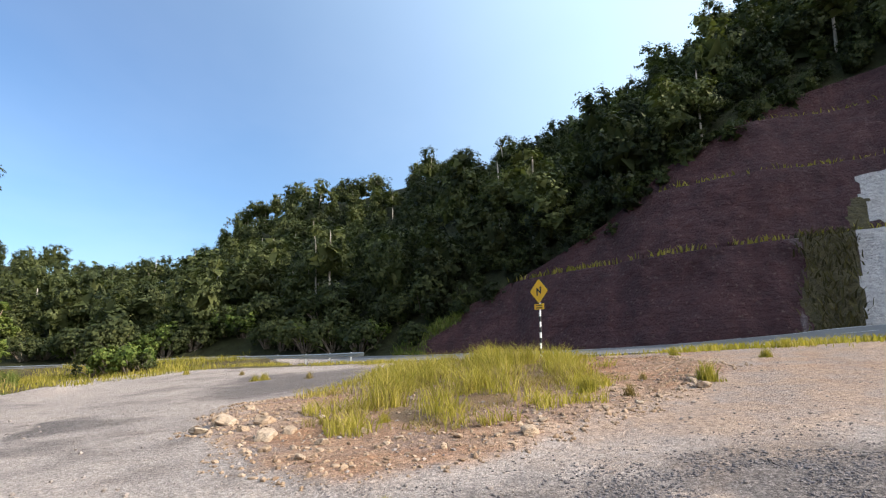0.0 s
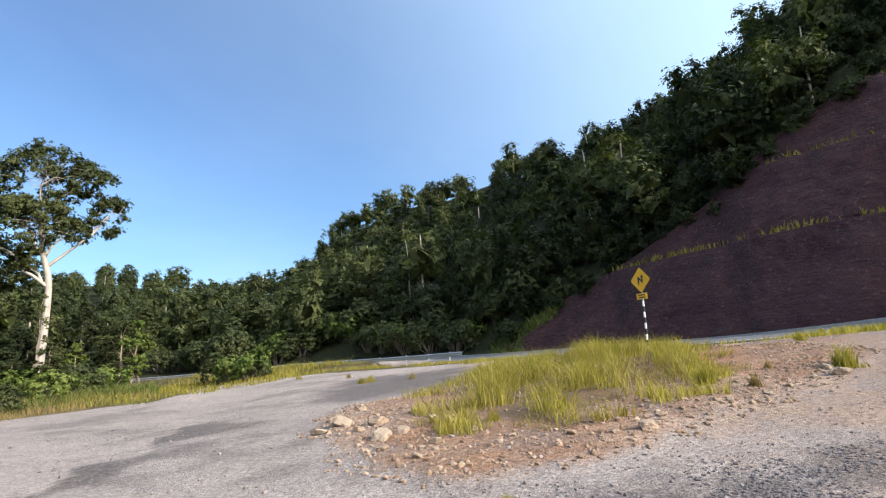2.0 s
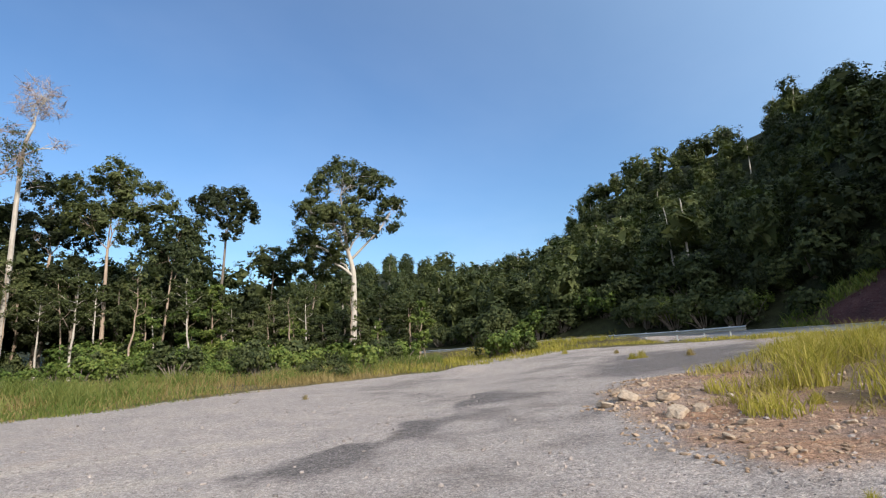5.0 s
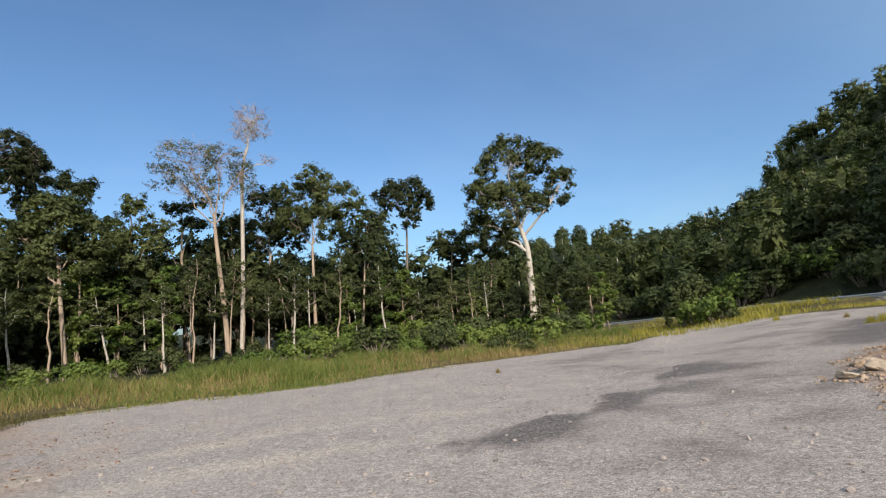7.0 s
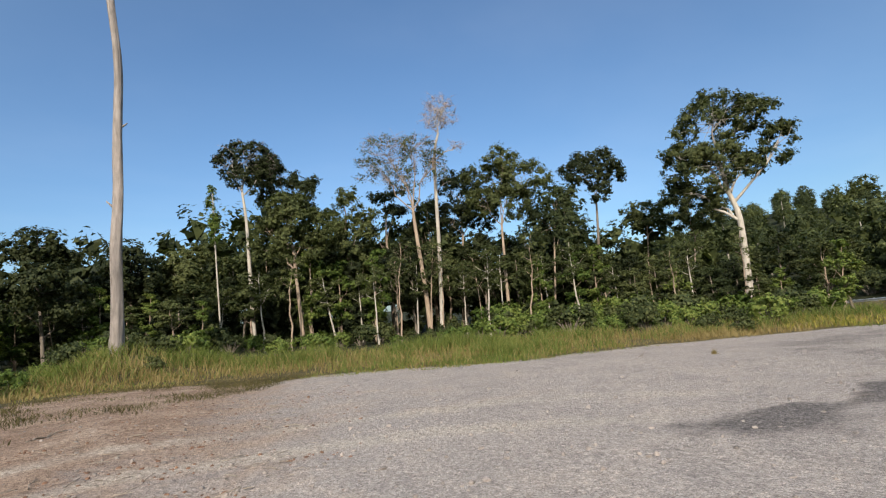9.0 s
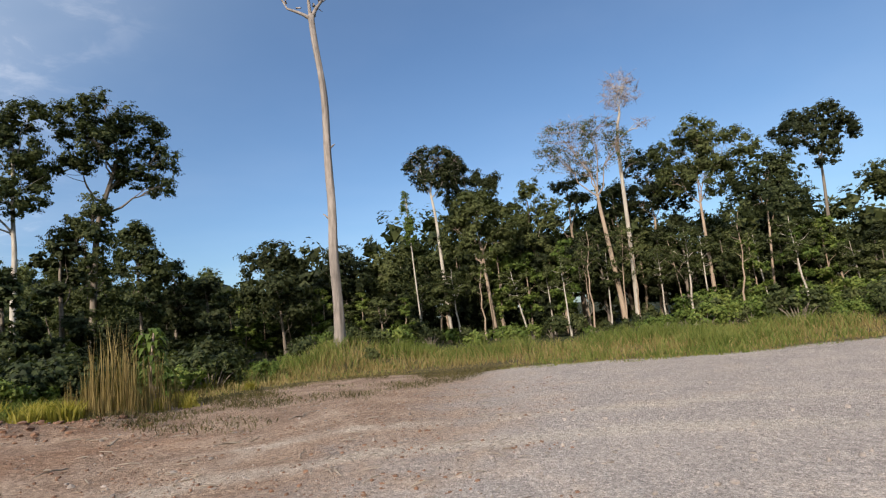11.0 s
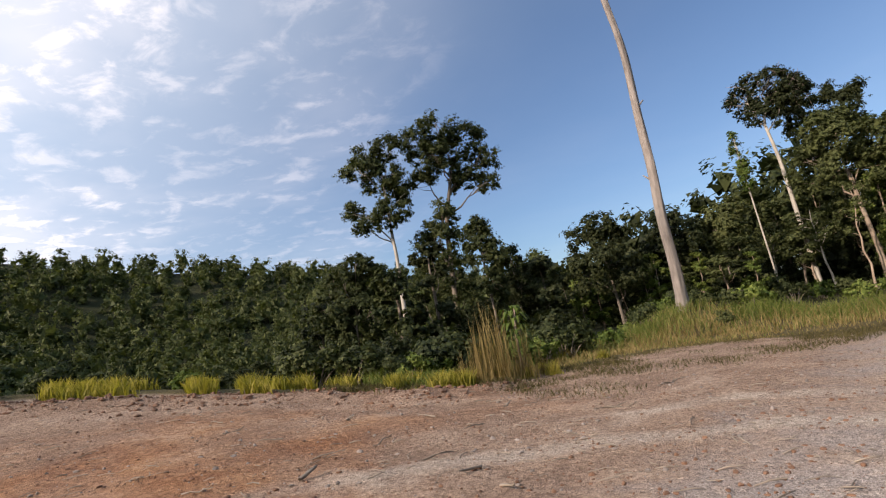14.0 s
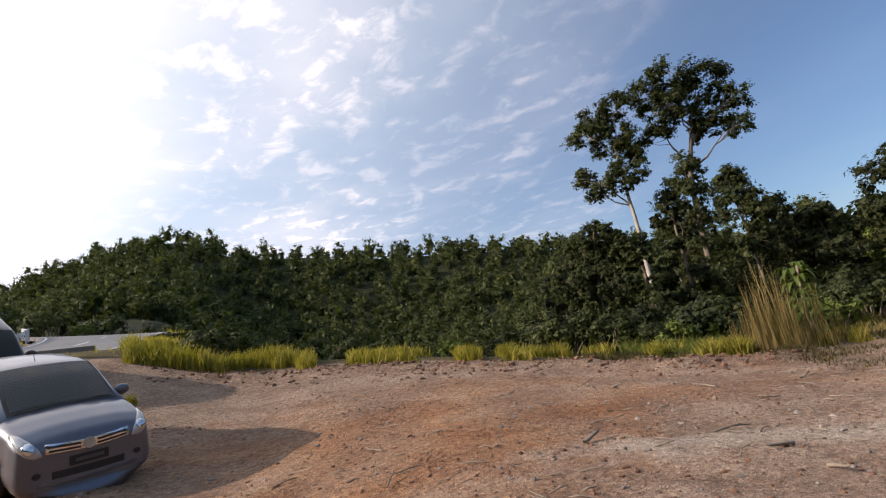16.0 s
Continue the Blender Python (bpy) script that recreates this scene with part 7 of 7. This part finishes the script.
def parked_car(label, paint):
    car = new("car")
    tagged(car, label, "car")
    rings = []
    for y, w, zb, zt in LOWER:
        half = [(w * 0.90, zb), (w * 0.99, zb + 0.09), (w, zb + (zt - zb) * 0.45), (w * 0.985, zb + (zt - zb) * 0.75), (w * 0.93, zt - 0.03), (w * 0.80, zt + 0.005), (w * 0.42, zt + 0.045), (0.0, zt + 0.055)]
        rings.append([(x, y, z) for x, z in half] + [(-x, y, z) for x, z in half[-2::-1]])
    body = part("body", loft(rings), paint, car)
    bm = bmesh.new()
    bm.from_mesh(body.data)
    for _ in range(2):
        bmesh.ops.subdivide_edges(bm, edges=bm.edges[:], cuts=1, smooth=0.9, use_grid_fill=True)
    for f in bm.faces:
        f.smooth = True
    bm.to_mesh(body.data)
    skin = BVHTree.FromBMesh(bm)
    bm.free()

    def flush(name, outline, lift, mat, parent, label="", rings=7, bulge=0.0):
        """A sheet of that outline (x, z), seen from the front, laid on the nose."""
        bm = bmesh.new()
        cx, cz = sum(p[0] for p in outline) / len(outline), sum(p[1] for p in outline) / len(outline)
        fine = []
        for (ax, az_), (bx, bz) in zip(outline, outline[1:] + outline[:1]):
            fine += [(ax + (bx - ax) * k / 4, az_ + (bz - az_) * k / 4) for k in range(4)]

        def on(x, z, up_by):
            hit, nor, _, _ = skin.ray_cast(Vector((x, -4, z)), Vector((0, 1, 0)))
            return hit + nor * up_by if hit is not None else Vector((x, -1.6, z))
        mid = bm.verts.new(on(cx, cz, lift + bulge))
        prev = None
        for k in range(1, rings + 1):
            u = k / rings
            row = [bm.verts.new(on(cx + (x - cx) * u, cz + (z - cz) * u, lift + bulge * (1 - u * u))) for x, z in fine]
            for i in range(len(row)):
                j = (i + 1) % len(row)
                bm.faces.new((mid, row[i], row[j]) if prev is None else (prev[i], row[i], row[j], prev[j]))
            prev = row
        rim = [bm.verts.new(on(x, z, -0.02)) for x, z in fine]
        for i in range(len(rim)):
            j = (i + 1) % len(rim)
            bm.faces.new((prev[i], rim[i], rim[j], prev[j]))
        bmesh.ops.recalc_face_normals(bm, faces=bm.faces)
        for f in bm.faces:
            f.smooth = True
        return part(name, bm, mat, parent, label)
    # roof and pillars
    rings = []
    for y, wb, wr, zr in CABIN_LINE:
        belt = min(0.97, zr - 0.02)
        half = [(wb, belt), (wr + (wb - wr) * 0.45, belt + (zr - belt) * 0.55), (wr, zr - 0.05 * min(1, (zr - belt) * 4)), (wr * 0.86, zr), (wr * 0.45, zr + 0.022), (0, zr + 0.03)]
        rings.append([(x, y, z) for x, z in half] + [(-x, y, z) for x, z in half[-2::-1]])
    roof = part("roof", loft(rings), paint, car)
    # windscreen, laid over the front of the cabin; a dark cabin shows behind
    def sheet(name, y0, y1, x0, x1, lift, mat, parent, rows=10, cols=14, label=""):
        bm = bmesh.new()
        grid = []
        for i in range(rows + 1):
            y = y0 + (y1 - y0) * i / rows
            wb, wr, zr = cabin_at(y)
            line = []
            for j in range(cols + 1):
                u = x0 + (x1 - x0) * j / cols
                x = u * wr * 0.95
                z = zr + 0.03 * (1 - abs(u) ** 2.2) - 0.012 * abs(u) ** 6
                line.append(bm.verts.new((x, y - lift * 0.75, z + lift)))
            grid.append(line)
        for i in range(rows):
            for j in range(cols):
                f = bm.faces.new((grid[i][j], grid[i][j + 1], grid[i + 1][j + 1], grid[i + 1][j]))
                f.smooth = True
        return part(name, bm, mat, parent, label)
    sheet("windscreen_surround", -1.30, -0.34, -0.98, 0.98, 0.006, CABIN, car, label="black windscreen surround and dark cabin")
    sheet("windscreen", -1.25, -0.39, -0.92, 0.92, 0.014, CAR_GLASS, car, label="dark tinted windscreen")
    # side windows
    for sx in (1, -1):
        for y0, y1 in ((-0.72, 0.28), (0.36, 1.15), (1.22, 1.82)):
            bm = bmesh.new()
            rows = []
            for i in range(7):
                y = y0 + (y1 - y0) * i / 6
                wb, wr, zr = cabin_at(y)
                lo, hi = 1.03, max(1.05, zr - 0.11)
                wl, wh = wb + 0.004, wr + 0.018
                rows.append([bm.verts.new((sx * (wl + (wh - wl) * k / 3 + 0.02 * math.sin(k / 3 * math.pi) + 0.006), y, lo + (hi - lo) * k / 3)) for k in range(4)])
            for a, b in zip(rows[:-1], rows[1:]):
                for k in range(3):
                    bm.faces.new((a[k], b[k], b[k + 1], a[k + 1]))
            part("side_window", bm, CABIN, car, "dark side window")
        # lamps, mirrors, wheels
        shape = [(0.53, 0.60), (0.62, 0.585), (0.71, 0.63), (0.775, 0.72), (0.79, 0.84), (0.77, 0.89), (0.72, 0.87), (0.64, 0.79), (0.57, 0.70)]
        lampo = flush("headlight", [(sx * x, z) for x, z in shape], 0.012, LAMP, car, "clear swept-back headlight", bulge=0.02)
        flush("reflector", [(sx * (0.67 + 0.062 * math.cos(k)), 0.71 + 0.062 * math.sin(k)) for k in np.linspace(0, 5.6, 10)], 0.036, CHROME, lampo, bulge=0.012)
        flush("fog_lamp", [(sx * (0.60 + 0.05 * math.cos(k)), 0.37 + 0.04 * math.sin(k)) for k in np.linspace(0, 5.6, 10)], 0.008, PLASTIC, car)
        bm = bmesh.new()
        bmesh.ops.create_uvsphere(bm, u_segments=16, v_segments=10, radius=1.0)
        bmesh.ops.scale(bm, vec=(0.12, 0.06, 0.085), verts=bm.verts)
        bmesh.ops.translate(bm, vec=(sx * 0.95, -0.80, 1.06), verts=bm.verts)
        mirror = part("mirror", bm, paint, car)
        part("mirror_arm", box_bm((0.12, 0.04, 0.04), (sx * 0.84, -0.80, 1.02), 0.01), PLASTIC, mirror)
        for wy in (-1.32, 1.28):
            turn = Matrix.Rotation(radians(90), 4, "Y")
            part("wheel_arch", cyl_bm(0.365, 0.365, 0.05, (sx * 0.832, wy, 0.33), 28, turn, 0.01), PLASTIC, car)
            tyre = part("wheel", cyl_bm(0.305, 0.305, 0.2, (sx * 0.775, wy, 0.305), 32, turn, 0.03), RUBBER, car)
            part("rim", cyl_bm(0.195, 0.195, 0.03, (sx * 0.872, wy, 0.305), 24, turn, 0.008), ALLOY, tyre)
            for k in range(5):
                a = k * 2 * math.pi / 5
                part("spoke", box_bm((0.02, 0.05, 0.16), (sx * 0.89, wy + 0.09 * math.sin(a), 0.305 + 0.09 * math.cos(a)), 0.006, Matrix.Rotation(-a, 4, "X")), ALLOY, tyre)
        part("door_handle", box_bm((0.03, 0.16, 0.03), (sx * 0.862, -0.02, 0.86), 0.008), CHROME, car)
        part("sill", box_bm((0.05, 2.0, 0.07), (sx * 0.84, 0, 0.25), 0.015), PLASTIC, car)
    # nose: grille, emblem, intake, plate
    def band(z0, z1, x0, x1, sag=0.03):
        lo = [(x0 + (x1 - x0) * k / 6, z0 + sag * abs((x0 + (x1 - x0) * k / 6) / 0.45) ** 1.6) for k in range(7)]
        hi = [(x0 + (x1 - x0) * k / 6, z1 + sag * abs((x0 + (x1 - x0) * k / 6) / 0.45) ** 1.6) for k in range(6, -1, -1)]
        return lo + hi
    grille = flush("grille", band(0.575, 0.70, -0.50, 0.50), 0.006, CHROME, car, "silver grille frame with dark slots")
    for z in (0.600, 0.650):
        for x0, x1 in ((-0.465, -0.10), (0.10, 0.465)):
            flush("slot", band(z, z + 0.026, x0, x1), 0.011, PLASTIC, grille)
    p, _, _, _ = skin.ray_cast(Vector((0, -4, 0.645)), Vector((0, 1, 0)))
    part("emblem", cyl_bm(0.072, 0.072, 0.03, (0, p.y - 0.012, 0.645), 24, Matrix.Rotation(radians(80), 4, "X"), 0.008), ALLOY, grille)
    flush("intake", band(0.275, 0.365, -0.43, 0.43, 0.01), 0.007, PLASTIC, car, "black lower air intake")
    flush("bumper_lip", band(0.20, 0.235, -0.6, 0.6, 0.015), 0.02, paint, car)
    plate = part("number_plate", box_bm((0.46, 0.012, 0.12), (0, -2.165, 0.46), 0.004), PLASTIC, car, "black plate with a pale bar of writing")
    part("plate_bar", box_bm((0.34, 0.004, 0.045), (0, -2.174, 0.46)), PLATE_GREY, plate)
    for x in (-0.35, 0.2):
        part("wiper", box_bm((0.50, 0.015, 0.012), (x, -1.30, 1.075), 0.004, Matrix.Rotation(radians(-6), 4, "Y")), PLASTIC, car)
    part("aerial", cyl_bm(0.006, 0.003, 0.22, (0, 0.02, 1.66), 6, Matrix.Rotation(radians(-35), 4, "X")), PLASTIC, car)
    bmr = box_bm((1.1, 0.02, 0.36), (0, 2.10, 1.25), 0.004, None)
    part("rear_window", bmr, CABIN, car)
    return car


car_front = parked_car("steel-grey compact people carrier parked on the gravel", CAR_GREY)
CAR_AZ, CAR_R, CAR_HEAD = 175.2, 11.9, 13.5


def settle(car, az, r, head):
    """Stand the car on the ground, tilted as the ground is; head: bearing that its nose points to."""
    p = bearing(az, r)
    f = bearing(head, 1.3)
    s = bearing(head - 90, 0.75)
    zf, zb_ = land_at(p.x + f.x, p.y + f.y), land_at(p.x - f.x, p.y - f.y)
    zr, zl = land_at(p.x + s.x, p.y + s.y), land_at(p.x - s.x, p.y - s.y)
    pitch, roll = math.atan2(zf - zb_, 2.6) - 0.03, math.atan2(zr - zl, 1.5) + 0.028
    z = (zf + zb_ + zr + zl) / 4
    m = Matrix.Translation((p.x, p.y, z)) @ Matrix.Rotation(radians(head + 180), 4, "Z") @ Matrix.Rotation(-pitch, 4, "X") @ Matrix.Rotation(roll, 4, "Y")
    car.matrix_basis = m


settle(car_front, CAR_AZ, CAR_R, CAR_HEAD)
car_back = parked_car("dark car parked farther up beside the road", CAR_DARK)
settle(car_back, 180.3, 18.6, 18.0)
